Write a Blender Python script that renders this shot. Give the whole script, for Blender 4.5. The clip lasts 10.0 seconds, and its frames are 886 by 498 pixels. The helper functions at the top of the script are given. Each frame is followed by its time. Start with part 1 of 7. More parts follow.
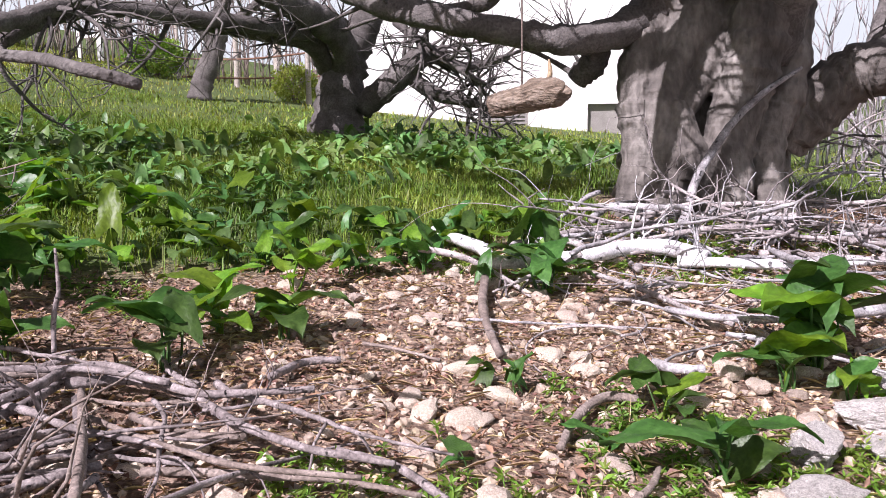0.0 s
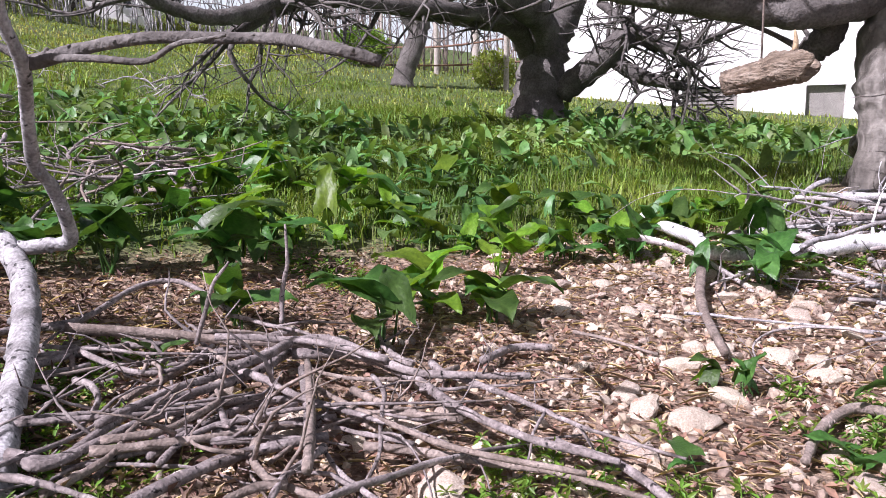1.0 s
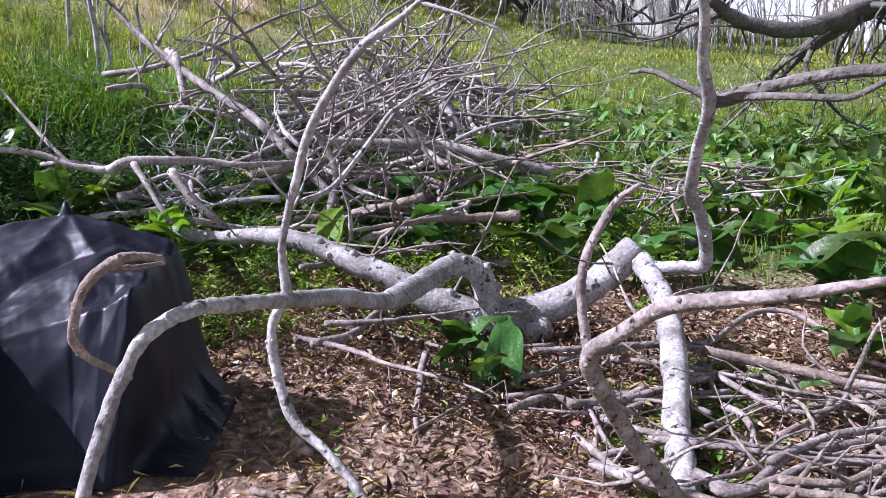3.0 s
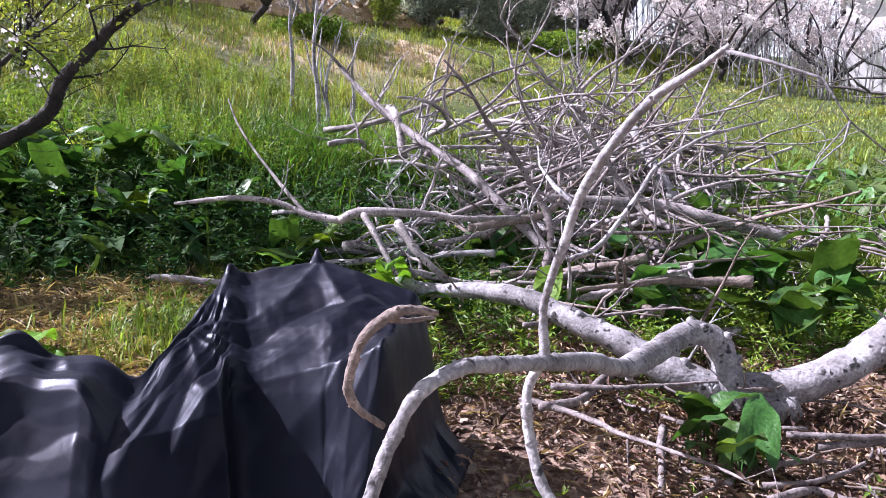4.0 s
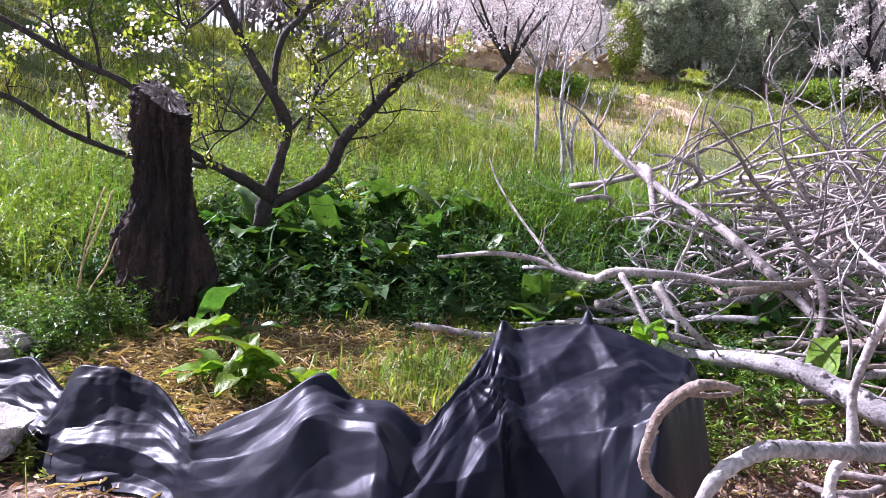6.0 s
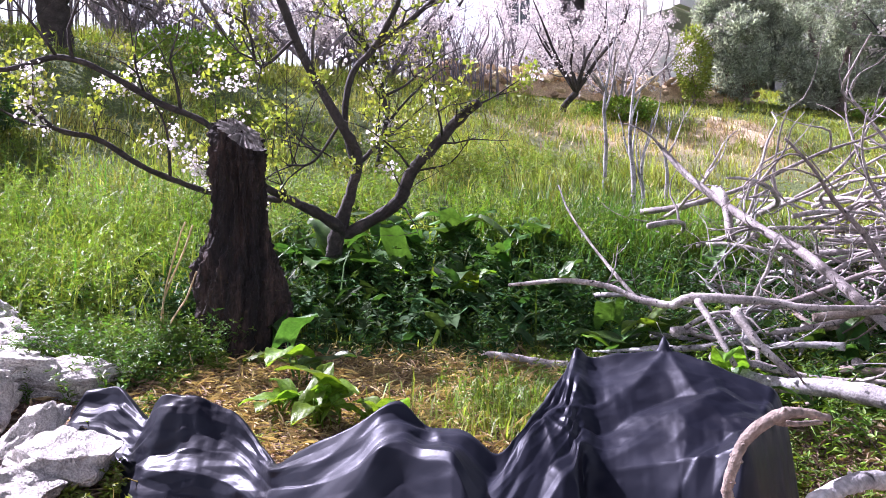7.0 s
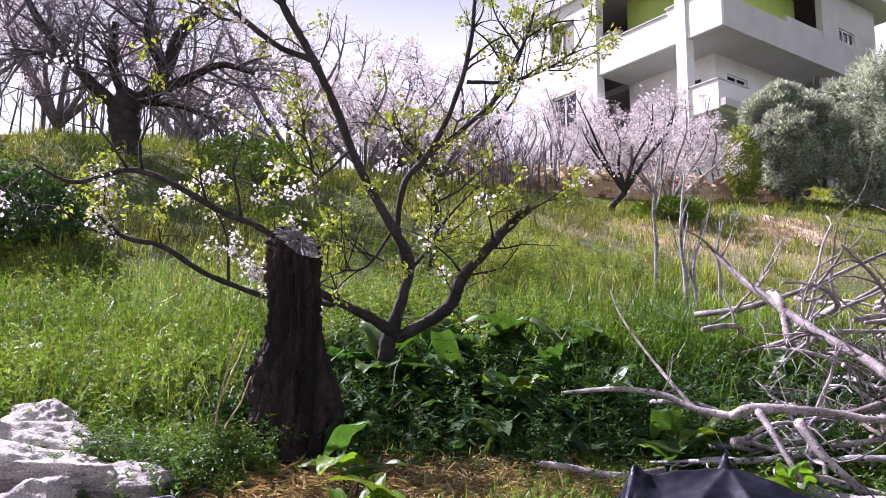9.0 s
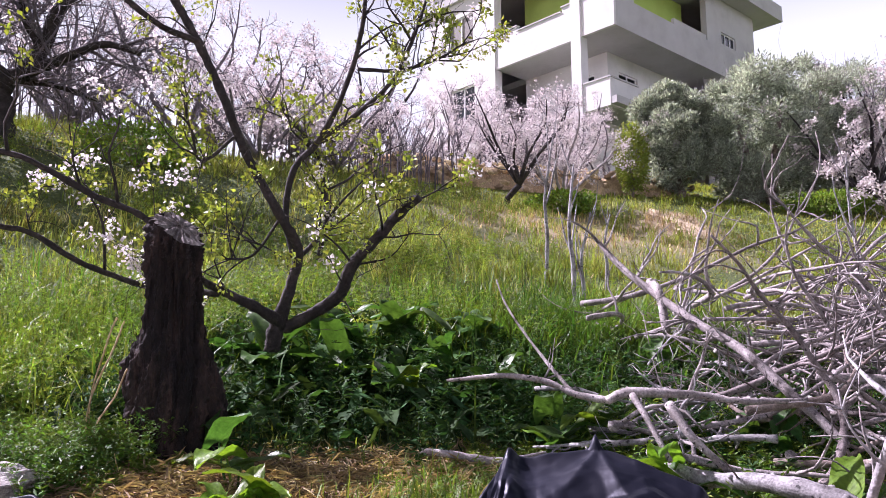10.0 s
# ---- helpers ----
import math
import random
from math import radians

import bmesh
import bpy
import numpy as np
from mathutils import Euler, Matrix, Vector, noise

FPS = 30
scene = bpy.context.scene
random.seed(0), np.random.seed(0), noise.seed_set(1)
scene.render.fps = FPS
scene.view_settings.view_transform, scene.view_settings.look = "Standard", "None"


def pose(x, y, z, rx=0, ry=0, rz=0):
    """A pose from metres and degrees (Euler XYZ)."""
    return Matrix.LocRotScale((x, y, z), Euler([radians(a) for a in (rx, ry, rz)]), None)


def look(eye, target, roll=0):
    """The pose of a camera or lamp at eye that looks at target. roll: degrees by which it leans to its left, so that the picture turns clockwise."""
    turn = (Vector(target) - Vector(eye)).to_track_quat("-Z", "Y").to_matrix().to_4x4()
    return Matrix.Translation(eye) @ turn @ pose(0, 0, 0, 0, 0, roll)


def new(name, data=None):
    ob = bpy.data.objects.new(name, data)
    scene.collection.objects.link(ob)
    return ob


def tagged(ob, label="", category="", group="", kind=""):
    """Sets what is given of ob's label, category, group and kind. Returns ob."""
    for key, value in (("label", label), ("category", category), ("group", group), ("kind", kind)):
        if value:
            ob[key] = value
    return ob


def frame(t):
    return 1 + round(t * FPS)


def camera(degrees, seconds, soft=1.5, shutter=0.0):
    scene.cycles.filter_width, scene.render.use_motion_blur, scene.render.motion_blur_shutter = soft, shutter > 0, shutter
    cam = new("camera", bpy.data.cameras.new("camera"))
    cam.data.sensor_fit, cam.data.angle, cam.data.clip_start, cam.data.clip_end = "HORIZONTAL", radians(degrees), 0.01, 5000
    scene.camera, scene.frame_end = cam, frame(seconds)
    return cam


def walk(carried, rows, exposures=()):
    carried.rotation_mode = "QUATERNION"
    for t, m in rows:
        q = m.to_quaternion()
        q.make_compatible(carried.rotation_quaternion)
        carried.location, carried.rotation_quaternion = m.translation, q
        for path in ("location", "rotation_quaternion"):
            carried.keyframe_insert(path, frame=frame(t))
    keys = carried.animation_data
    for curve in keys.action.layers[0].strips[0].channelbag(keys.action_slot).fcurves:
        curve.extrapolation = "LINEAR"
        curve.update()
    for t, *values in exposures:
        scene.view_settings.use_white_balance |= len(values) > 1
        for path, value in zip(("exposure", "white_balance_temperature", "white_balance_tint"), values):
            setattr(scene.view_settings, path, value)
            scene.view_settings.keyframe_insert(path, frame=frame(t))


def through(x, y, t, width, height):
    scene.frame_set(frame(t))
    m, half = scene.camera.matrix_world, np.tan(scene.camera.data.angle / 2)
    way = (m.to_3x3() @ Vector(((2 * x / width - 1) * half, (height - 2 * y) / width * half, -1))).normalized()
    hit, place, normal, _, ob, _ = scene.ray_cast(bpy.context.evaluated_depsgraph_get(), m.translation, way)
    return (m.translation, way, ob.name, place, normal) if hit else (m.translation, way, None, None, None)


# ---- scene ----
cam = camera(58.8, 10.0, soft=0.55)
PATH = [
    (0, (0.025, 0.197, 0.783), (0.007, 2.172, 0.469), -0.8),
    (0.5, (0.009, 0.228, 0.765), (-0.164, 2.193, 0.437), -1.0),
    (1, (-0.069, 0.26, 0.765), (-0.556, 2.17, 0.426), -1.2),
    (1.5, (-0.14, 0.267, 0.765), (-0.949, 2.065, 0.43), -1.9),
    (2, (-0.226, 0.244, 0.781), (-1.317, 1.888, 0.451), -1.7),
    (2.5, (-0.306, 0.183, 0.803), (-1.642, 1.637, 0.489), -1.5),
    (3, (-0.381, 0.072, 0.838), (-1.906, 1.335, 0.556), -2.0),
    (3.2, (-0.441, 0.035, 0.833), (-2.016, 1.244, 0.588), -1.8),
    (4.3, (-0.537, -0.032, 0.848), (-2.373, 0.755, 0.751), -0.4),
    (4.5, (-0.535, -0.047, 0.853), (-2.397, 0.677, 0.777), -0.3),
    (5, (-0.532, -0.084, 0.86), (-2.443, 0.503, 0.823), 0.3),
    (5.5, (-0.538, -0.114, 0.865), (-2.483, 0.354, 0.853), 1.0),
    (6, (-0.553, -0.131, 0.864), (-2.52, 0.232, 0.863), 1.1),
    (6.2, (-0.546, -0.127, 0.853), (-2.521, 0.186, 0.868), 0.8),
    (7.3, (-0.549, -0.144, 0.873), (-2.54, 0.001, 0.984), 0.3),
    (7.5, (-0.548, -0.148, 0.884), (-2.537, -0.024, 1.049), 0.4),
    (8, (-0.527, -0.149, 0.893), (-2.503, -0.069, 1.19), 0.5),
    (8.5, (-0.514, -0.151, 0.894), (-2.486, -0.092, 1.225), 0.6),
    (9, (-0.518, -0.152, 0.894), (-2.492, -0.09, 1.211), 0.6),
    (9.5, (-0.528, -0.136, 0.896), (-2.5, 0.005, 1.198), 0.1),
    (10, (-0.529, -0.098, 0.885), (-2.481, 0.218, 1.181), -0.2),
]
walk(cam, [(t, look(eye, target, roll)) for t, eye, target, roll in PATH], [(0, 0.86, 6100, 28), (2.5, 1.05, 5650, 26), (4.5, 1.45, 5700, 31), (6.0, 1.65, 5700, 34), (7.5, 1.8, 5750, 37), (8.2, 1.55, 5800, 37), (10.0, 1.23, 5900, 40)])

# ---- light ----
SUN_ELEVATION, SUN_TURN = radians(45), math.atan2(-0.60, -0.80)
world = bpy.data.worlds.new("sky")
scene.world = world
world.use_nodes = True
sky = world.node_tree.nodes.new("ShaderNodeTexSky")
sky.sky_type, sky.sun_disc = "NISHITA", False
sky.sun_elevation, sky.sun_rotation = SUN_ELEVATION, SUN_TURN
sky.air_density, sky.dust_density, sky.ozone_density = 1.0, 9.0, 1.0
background = world.node_tree.nodes["Background"]
background.inputs["Strength"].default_value = 0.022
world.node_tree.links.new(sky.outputs["Color"], background.inputs["Color"])
sun = new("sun", bpy.data.lights.new("sun", "SUN"))
sun.data.energy, sun.data.angle, sun.data.color = 5.0, radians(0.6), (1.0, 0.965, 0.92)
sun_way = Vector((math.sin(SUN_TURN) * math.cos(SUN_ELEVATION), math.cos(SUN_TURN) * math.cos(SUN_ELEVATION), math.sin(SUN_ELEVATION)))
sun.matrix_world = look(sun_way * 30, (0, 0, 0))

# ---- tools ----
rng = np.random.default_rng(7)


class Soup:
    """Collects polygons of any size and turns them into one mesh."""

    def __init__(self):
        self.v, self.f, self.n = [], [], 0

    def add(self, v, f):
        v, f = np.asarray(v, float).reshape(-1, 3), np.asarray(f, int)
        self.v.append(v)
        self.f.append(f + self.n)
        self.n += len(v)
        return self

    def mesh(self, name, material=None, smooth=True):
        me = bpy.data.meshes.new(name)
        v = np.concatenate(self.v)
        loops = np.concatenate([f.ravel() for f in self.f])
        totals = np.concatenate([np.full(len(f), f.shape[1]) for f in self.f])
        me.vertices.add(len(v))
        me.vertices.foreach_set("co", v.ravel())
        me.loops.add(len(loops))
        me.loops.foreach_set("vertex_index", loops)
        me.polygons.add(len(totals))
        me.polygons.foreach_set("loop_start", np.r_[0, np.cumsum(totals)[:-1]])
        me.polygons.foreach_set("use_smooth", np.full(len(totals), smooth))
        me.update(calc_edges=True)
        me.validate()
        if material:
            me.materials.append(material)
        return me


def part(name, shape, material, parent=None, label="", smooth=True):
    """One mesh object from a Soup, a bmesh or a mesh, under a thing or a part."""
    if isinstance(shape, Soup):
        me = shape.mesh(name, material, smooth)
    elif isinstance(shape, bmesh.types.BMesh):
        me = bpy.data.meshes.new(name)
        shape.to_mesh(me)
        shape.free()
        me.materials.append(material)
        if smooth:
            me.shade_smooth()
    else:
        me = shape
    ob = new(name, me)
    if parent:
        ob.parent = parent
    if label:
        ob["label"] = label
    return ob


def thing(name, label, category, at=(0, 0, 0), turn=0, group="", kind=""):
    ob = new(name)
    ob.empty_display_size = 0.1
    ob.matrix_basis = pose(*at, 0, 0, turn)
    return tagged(ob, label, category, group, kind)


def curve(points, steps):
    """Catmull-Rom through rows of any width."""
    p = np.asarray(points, float)
    p = np.vstack([2 * p[0] - p[1], p, 2 * p[-1] - p[-2]])
    out = []
    for i in range(1, len(p) - 2):
        a, b, c, d = p[i - 1:i + 3]
        u = np.linspace(0, 1, steps, endpoint=False)[:, None]
        out.append(0.5 * (2 * b + (c - a) * u + (2 * a - 5 * b + 4 * c - d) * u ** 2 + (3 * b - a - 3 * c + d) * u ** 3))
    out.append(p[-2:-1])
    return np.vstack(out)


def tube(rows, sides=8, steps=5, rough=0.06, wander=0.0, seed=0, cap=True):
    """A limb through rows of (x, y, z, radius), with knots and uneven girth. Returns vertices, quads and the centre line."""
    r = np.random.default_rng(seed)
    c = curve(rows, steps)
    n = len(c)
    line, rad = c[:, :3].copy(), np.maximum(c[:, 3], 0.0012)
    if wander:
        w = r.normal(0, wander, (n, 3))
        w = np.cumsum(w, 0) * 0.35
        w -= np.linspace(0, 1, n)[:, None] * w[-1]
        line += w
    rad = rad * (1 + rough * r.normal(0, 1, n))
    tan = np.gradient(line, axis=0)
    tan /= np.linalg.norm(tan, axis=1)[:, None] + 1e-9
    side = np.cross(tan[0], (0.31, 0.2, 0.93))
    if np.linalg.norm(side) < 0.1:
        side = np.cross(tan[0], (1, 0, 0))
    ang = np.linspace(0, 2 * np.pi, sides, endpoint=False)
    lobes = 1 + rough * np.cos(2 * ang + r.uniform(0, 6)) + rough * 0.7 * np.cos(3 * ang + r.uniform(0, 6))
    v = np.empty((n, sides, 3))
    for i in range(n):
        side = side - tan[i] * (side @ tan[i])
        side /= np.linalg.norm(side) + 1e-9
        up = np.cross(tan[i], side)
        q = rad[i] * lobes * (1 + rough * 0.6 * r.normal(0, 1, sides))
        v[i] = line[i] + q[:, None] * (np.cos(ang)[:, None] * side + np.sin(ang)[:, None] * up)
    i, j = np.meshgrid(np.arange(n - 1), np.arange(sides), indexing="ij")
    a, b = i * sides + j, i * sides + (j + 1) % sides
    f = np.stack([a, b, b + sides, a + sides], -1).reshape(-1, 4)
    return v.reshape(-1, 3), f, np.c_[line, rad]


def limb(soup, rows, **k):
    """Adds a limb with closed ends to a soup; returns its centre line."""
    v, f, line = tube(rows, **k)
    sides = k.get("sides", 8)
    soup.add(v, f)
    n = len(line)
    ends = np.array([np.arange(sides)[::-1], np.arange((n - 1) * sides, n * sides)])
    soup.f.append(ends + soup.n - len(v))
    return line


def twigs(soup, line, count, length, rng_, levels=1, up=0.3, spread=0.9, start=0.25, thin=0.45, sides=5, tips=None, bend=0.25):
    """Side shoots along a centre line, each with shoots of its own. tips collects places near the ends for leaves and blossom."""
    n = len(line)
    for _ in range(count):
        i = int(np.clip(n * (start + (1 - start) * rng_.random()), 1, n - 2))
        way = line[i + 1, :3] - line[i - 1, :3]
        way /= np.linalg.norm(way) + 1e-9
        off = rng_.normal(0, 1, 3)
        off -= way * (off @ way)
        off /= np.linalg.norm(off) + 1e-9
        go = way * (1 - spread * 0.6) + off * spread + np.array((0, 0, up))
        go /= np.linalg.norm(go)
        l = length * rng_.uniform(0.5, 1.2)
        r0 = max(min(line[i, 3] * 0.75, thin * l * 0.05), 0.002)
        p, rows = line[i, :3].copy(), []
        for k in range(5):
            rows.append((*p, r0 * (1 - 0.8 * k / 4)))
            go = go + rng_.normal(0, bend, 3) + np.array((0, 0, up * 0.25))
            go /= np.linalg.norm(go)
            p = p + go * l / 4
        sub = limb(soup, rows, sides=sides, steps=1 if l < 0.35 or sides < 5 else 2, rough=0.05, seed=int(rng_.integers(1e6)))
        if tips is not None:
            tips.extend(sub[k, :3] for k in range(len(sub) // 3, len(sub)))
        if levels > 1:
            twigs(soup, sub, max(2, int(count * 0.45)), length * 0.5, rng_, levels - 1, up, spread, 0.2, thin, max(3, sides - 1), tips, bend)


def cards(places, normals, ways, length, width, cup=0.15):
    """Many small bent leaves: each two triangles folded along the middle rib. All arguments are arrays of rows."""
    m = len(places)
    ways = ways / (np.linalg.norm(ways, axis=1)[:, None] + 1e-9)
    sides = np.cross(ways, normals)
    sides /= np.linalg.norm(sides, axis=1)[:, None] + 1e-9
    nn = np.cross(sides, ways)
    L, Wd = np.asarray(length).reshape(-1, 1) * np.ones((m, 1)), np.asarray(width).reshape(-1, 1) * np.ones((m, 1))
    mid = places + ways * L * 0.5
    tip = places + ways * L - nn * L * 0.12
    v = np.stack([places, mid + sides * Wd / 2 + nn * Wd * cup, tip, mid - sides * Wd / 2 + nn * Wd * cup], 1)
    k = np.arange(m)[:, None] * 4
    f = np.concatenate([k + np.array([[0, 1, 2]]), k + np.array([[0, 2, 3]])])
    return v.reshape(-1, 3), f


def unit(a):
    return a / (np.linalg.norm(a, axis=-1, keepdims=True) + 1e-9)


def fractal(x, y, scale, seed=0):
    """Smooth noise of the plane, roughly -1 to 1."""
    r = np.random.default_rng(seed)
    s, amp = 0, 1.0
    for k in range(5):
        for _ in range(3):
            a, ph = r.uniform(0, 6.283), r.uniform(0, 6.283)
            s = s + amp * np.sin((np.cos(a) * x + np.sin(a) * y) * scale * 1.9 ** k * r.uniform(0.8, 1.2) + ph)
        amp *= 0.6
    return s / 4.0


# ---- the lie of the land ----
LAND = [
    (-0.06, 2.0, 0.0), (0.2, 2.84, 0.0), (-0.86, 1.88, 0.02), (1.2, 5.5, 0.23), (-0.83, 4.8, 0.12),
    (-2.5, 5.1, 0.35), (-0.9, 9.5, 0.62), (-3.9, 13.0, 1.25), (2.0, 3.0, -0.02), (-2.2, 1.7, 0.18),
    (-1.0, 0.0, 0.1), (0.0, 0.0, -0.05), (-3.4, 0.3, 0.42), (-4.2, -0.7, 0.54), (-3.2, -1.6, 0.4),
    (-5.2, 2.6, 0.75), (-4.4, 1.2, 0.55), (-6.5, 4.6, 1.0), (-6.3, -0.5, 1.25), (-8.0, -3.0, 1.9),
    (-9.0, 1.5, 2.0), (-12.0, -5.0, 4.15), (-16.0, 2.5, 4.35), (-15.5, 7.0, 3.9), (-12.0, 9.0, 2.6),
    (-10.0, 15.0, 2.4), (-22.0, 0.0, 6.0), (-31.0, 8.0, 8.6), (-30.0, -12.0, 9.0), (-20.0, 22.0, 5.2),
    (3.0, 10.0, 0.3), (2.0, 15.0, 0.7), (-4.0, 22.0, 1.9), (8.0, 5.0, -0.3), (3.0, -4.0, -0.6),
    (-4.0, -5.0, 0.4), (15.0, 20.0, 0.2), (-24.0, 15.5, 6.6),
    (-18.48, 3.27, 5.12), (-19.3, 8.92, 5.19), (-18.02, 1.37, 5.17),
]
LAND = np.array(LAND)


def kernel(r2):
    return np.where(r2 > 1e-9, 0.5 * r2 * np.log(np.maximum(r2, 1e-9)), 0.0)


def spline():
    p = LAND[:, :2]
    q = np.c_[np.ones(len(p)), p]
    k = kernel(((p[:, None] - p[None]) ** 2).sum(-1)) + np.eye(len(p)) * 0.05
    return np.linalg.solve(np.block([[k, q], [q.T, np.zeros((3, 3))]]), np.r_[LAND[:, 2], 0, 0, 0])


BEND = spline()


def land(x, y, fine=True):
    """Height of the ground."""
    x, y = np.asarray(x, float), np.asarray(y, float)
    d = np.hypot(x + 8, y - 4)
    k = np.minimum(1.0, 34 / np.maximum(d, 1e-6))
    u, v = -8 + (x + 8) * k, 4 + (y - 4) * k
    s = BEND[-3] + BEND[-2] * u + BEND[-1] * v
    for (a, b, _), w in zip(LAND, BEND):
        s = s + w * kernel((u - a) ** 2 + (v - b) ** 2)
    s = s + np.maximum(d - 34, 0) * 0.02
    if fine:
        s = s + (0.018 * fractal(x, y, 2.2, 1) + 0.008 * fractal(x, y, 9.0, 2)) * np.exp(-d / 40)
    return s


def cover(x, y):
    """How far the ground is grown over: below 0 bare soil and leaf litter, above 0 grass."""
    f = np.maximum(np.maximum(y - 4.3 - 0.12 * x, -x - 3.75), -0.72 * (x + 0.8) + 0.69 * (y - 3.9))
    f = np.where((x > 1.0) & (y < 7), np.minimum(f, (y - 6.0) * 0.8 + 0.1), f)
    return f + 0.35 * fractal(x, y, 1.6, 5)

# ---- materials ----
def surface(name, colours, scale=6.0, rough=0.8, bump=0.3, grain=60.0, stretch=(1, 1, 1), vary=0.0, through=0.0, metal=0.0, detail=6.0, piece=False, fine=0.35, relief=0.02, coat=0.0, spec=0.5, tint=(1.25, 1.2, 0.45), scars=0.0, ripple=0.0):
    """A procedural surface: two scales of colour noise, fine relief, and optionally light that passes through a leaf."""
    m = bpy.data.materials.new(name)
    m.use_nodes = True
    t = m.node_tree
    t.nodes.clear()
    add, link = t.nodes.new, t.links.new
    out = add("ShaderNodeOutputMaterial")
    b = add("ShaderNodeBsdfPrincipled")
    co = add("ShaderNodeTexCoord")
    mp = add("ShaderNodeMapping")
    mp.inputs["Scale"].default_value = stretch
    link(co.outputs["Object"], mp.inputs["Vector"])
    big = add("ShaderNodeTexNoise")
    big.inputs["Scale"].default_value, big.inputs["Detail"].default_value = scale, detail
    big.inputs["Roughness"].default_value = 0.65
    small = add("ShaderNodeTexNoise")
    small.inputs["Scale"].default_value, small.inputs["Detail"].default_value = grain, 4.0
    for n in (big, small):
        link(mp.outputs["Vector"], n.inputs["Vector"])
    ramp = add("ShaderNodeValToRGB")
    k = len(colours)
    while len(ramp.color_ramp.elements) < k:
        ramp.color_ramp.elements.new(0.5)
    for i, (e, c) in enumerate(zip(ramp.color_ramp.elements, colours)):
        e.position, e.color = 0.28 + 0.44 * i / max(1, k - 1), (*c, 1)
    link(big.outputs["Fac"], ramp.inputs["Fac"])
    colour = ramp.outputs["Color"]
    grainy = add("ShaderNodeMapRange")
    grainy.inputs["From Min"].default_value, grainy.inputs["From Max"].default_value = 0.3, 0.7
    grainy.inputs["To Min"].default_value, grainy.inputs["To Max"].default_value = 1 - fine, 1 + fine
    link(small.outputs["Fac"], grainy.inputs["Value"])
    value = grainy.outputs["Result"]
    if vary:
        if piece:
            src = add("ShaderNodeObjectInfo").outputs["Random"]
        else:
            src = add("ShaderNodeNewGeometry").outputs["Random Per Island"]
        r = add("ShaderNodeMapRange")
        r.inputs["To Min"].default_value, r.inputs["To Max"].default_value = 1 - vary, 1 + vary
        link(src, r.inputs["Value"])
        mul = add("ShaderNodeMath")
        mul.operation = "MULTIPLY"
        link(value, mul.inputs[0])
        link(r.outputs["Result"], mul.inputs[1])
        value = mul.outputs["Value"]
    hsv = add("ShaderNodeHueSaturation")
    link(colour, hsv.inputs["Color"])
    link(value, hsv.inputs["Value"])
    if vary:
        h = add("ShaderNodeMapRange")
        h.inputs["To Min"].default_value, h.inputs["To Max"].default_value = 0.5 - 0.06 * vary, 0.5 + 0.06 * vary
        link(src, h.inputs["Value"])
        link(h.outputs["Result"], hsv.inputs["Hue"])
    link(hsv.outputs["Color"], b.inputs["Base Color"])
    if scars:
        # dark leaf scars and lichen flecks on smooth bark
        vo = add("ShaderNodeTexVoronoi")
        vo.inputs["Scale"].default_value = scars
        warp = add("ShaderNodeVectorMath")
        warp.operation = "MULTIPLY_ADD"
        warp.inputs[1].default_value = (0.09, 0.09, 0.09)
        ragged = add("ShaderNodeTexNoise")
        ragged.inputs["Scale"].default_value, ragged.inputs["Detail"].default_value = 22.0, 3.0
        link(mp.outputs["Vector"], ragged.inputs["Vector"])
        link(ragged.outputs["Color"], warp.inputs[0])
        link(mp.outputs["Vector"], warp.inputs[2])
        link(warp.outputs["Vector"], vo.inputs["Vector"])
        cut = add("ShaderNodeMapRange")
        cut.inputs["From Min"].default_value, cut.inputs["From Max"].default_value = 0.13, 0.25
        cut.inputs["To Min"].default_value, cut.inputs["To Max"].default_value = 0.1, 1.0
        link(vo.outputs["Distance"], cut.inputs["Value"])
        dk = add("ShaderNodeMix")
        dk.data_type, dk.blend_type = "RGBA", "MULTIPLY"
        dk.inputs["Factor"].default_value = 1.0
        link(hsv.outputs["Color"], dk.inputs["A"])
        link(cut.outputs["Result"], dk.inputs["B"])
        link(dk.outputs["Result"], b.inputs["Base Color"])
    b.inputs["Roughness"].default_value = rough
    b.inputs["Metallic"].default_value = metal
    b.inputs["Specular IOR Level"].default_value = spec
    b.inputs["Coat Weight"].default_value = coat
    if bump:
        bu = add("ShaderNodeBump")
        bu.inputs["Strength"].default_value, bu.inputs["Distance"].default_value = bump, relief
        mix = add("ShaderNodeMath")
        mix.operation = "ADD"
        link(big.outputs["Fac"], mix.inputs[0])
        link(small.outputs["Fac"], mix.inputs[1])
        height = mix.outputs["Value"]
        if ripple:
            # fine wrinkles across the stem
            mr, nr, ar = add("ShaderNodeMapping"), add("ShaderNodeTexNoise"), add("ShaderNodeMath")
            mr.inputs["Scale"].default_value = (2.0, 2.0, 22.0)
            nr.inputs["Scale"].default_value, nr.inputs["Detail"].default_value, nr.inputs["Distortion"].default_value = 1.0, 3.0, 0.6
            ar.operation = "MULTIPLY_ADD"
            ar.inputs[1].default_value = ripple
            link(co.outputs["Object"], mr.inputs["Vector"])
            link(mr.outputs["Vector"], nr.inputs["Vector"])
            link(nr.outputs["Fac"], ar.inputs[0])
            link(height, ar.inputs[2])
            height = ar.outputs["Value"]
        link(height, bu.inputs["Height"])
        link(bu.outputs["Normal"], b.inputs["Normal"])
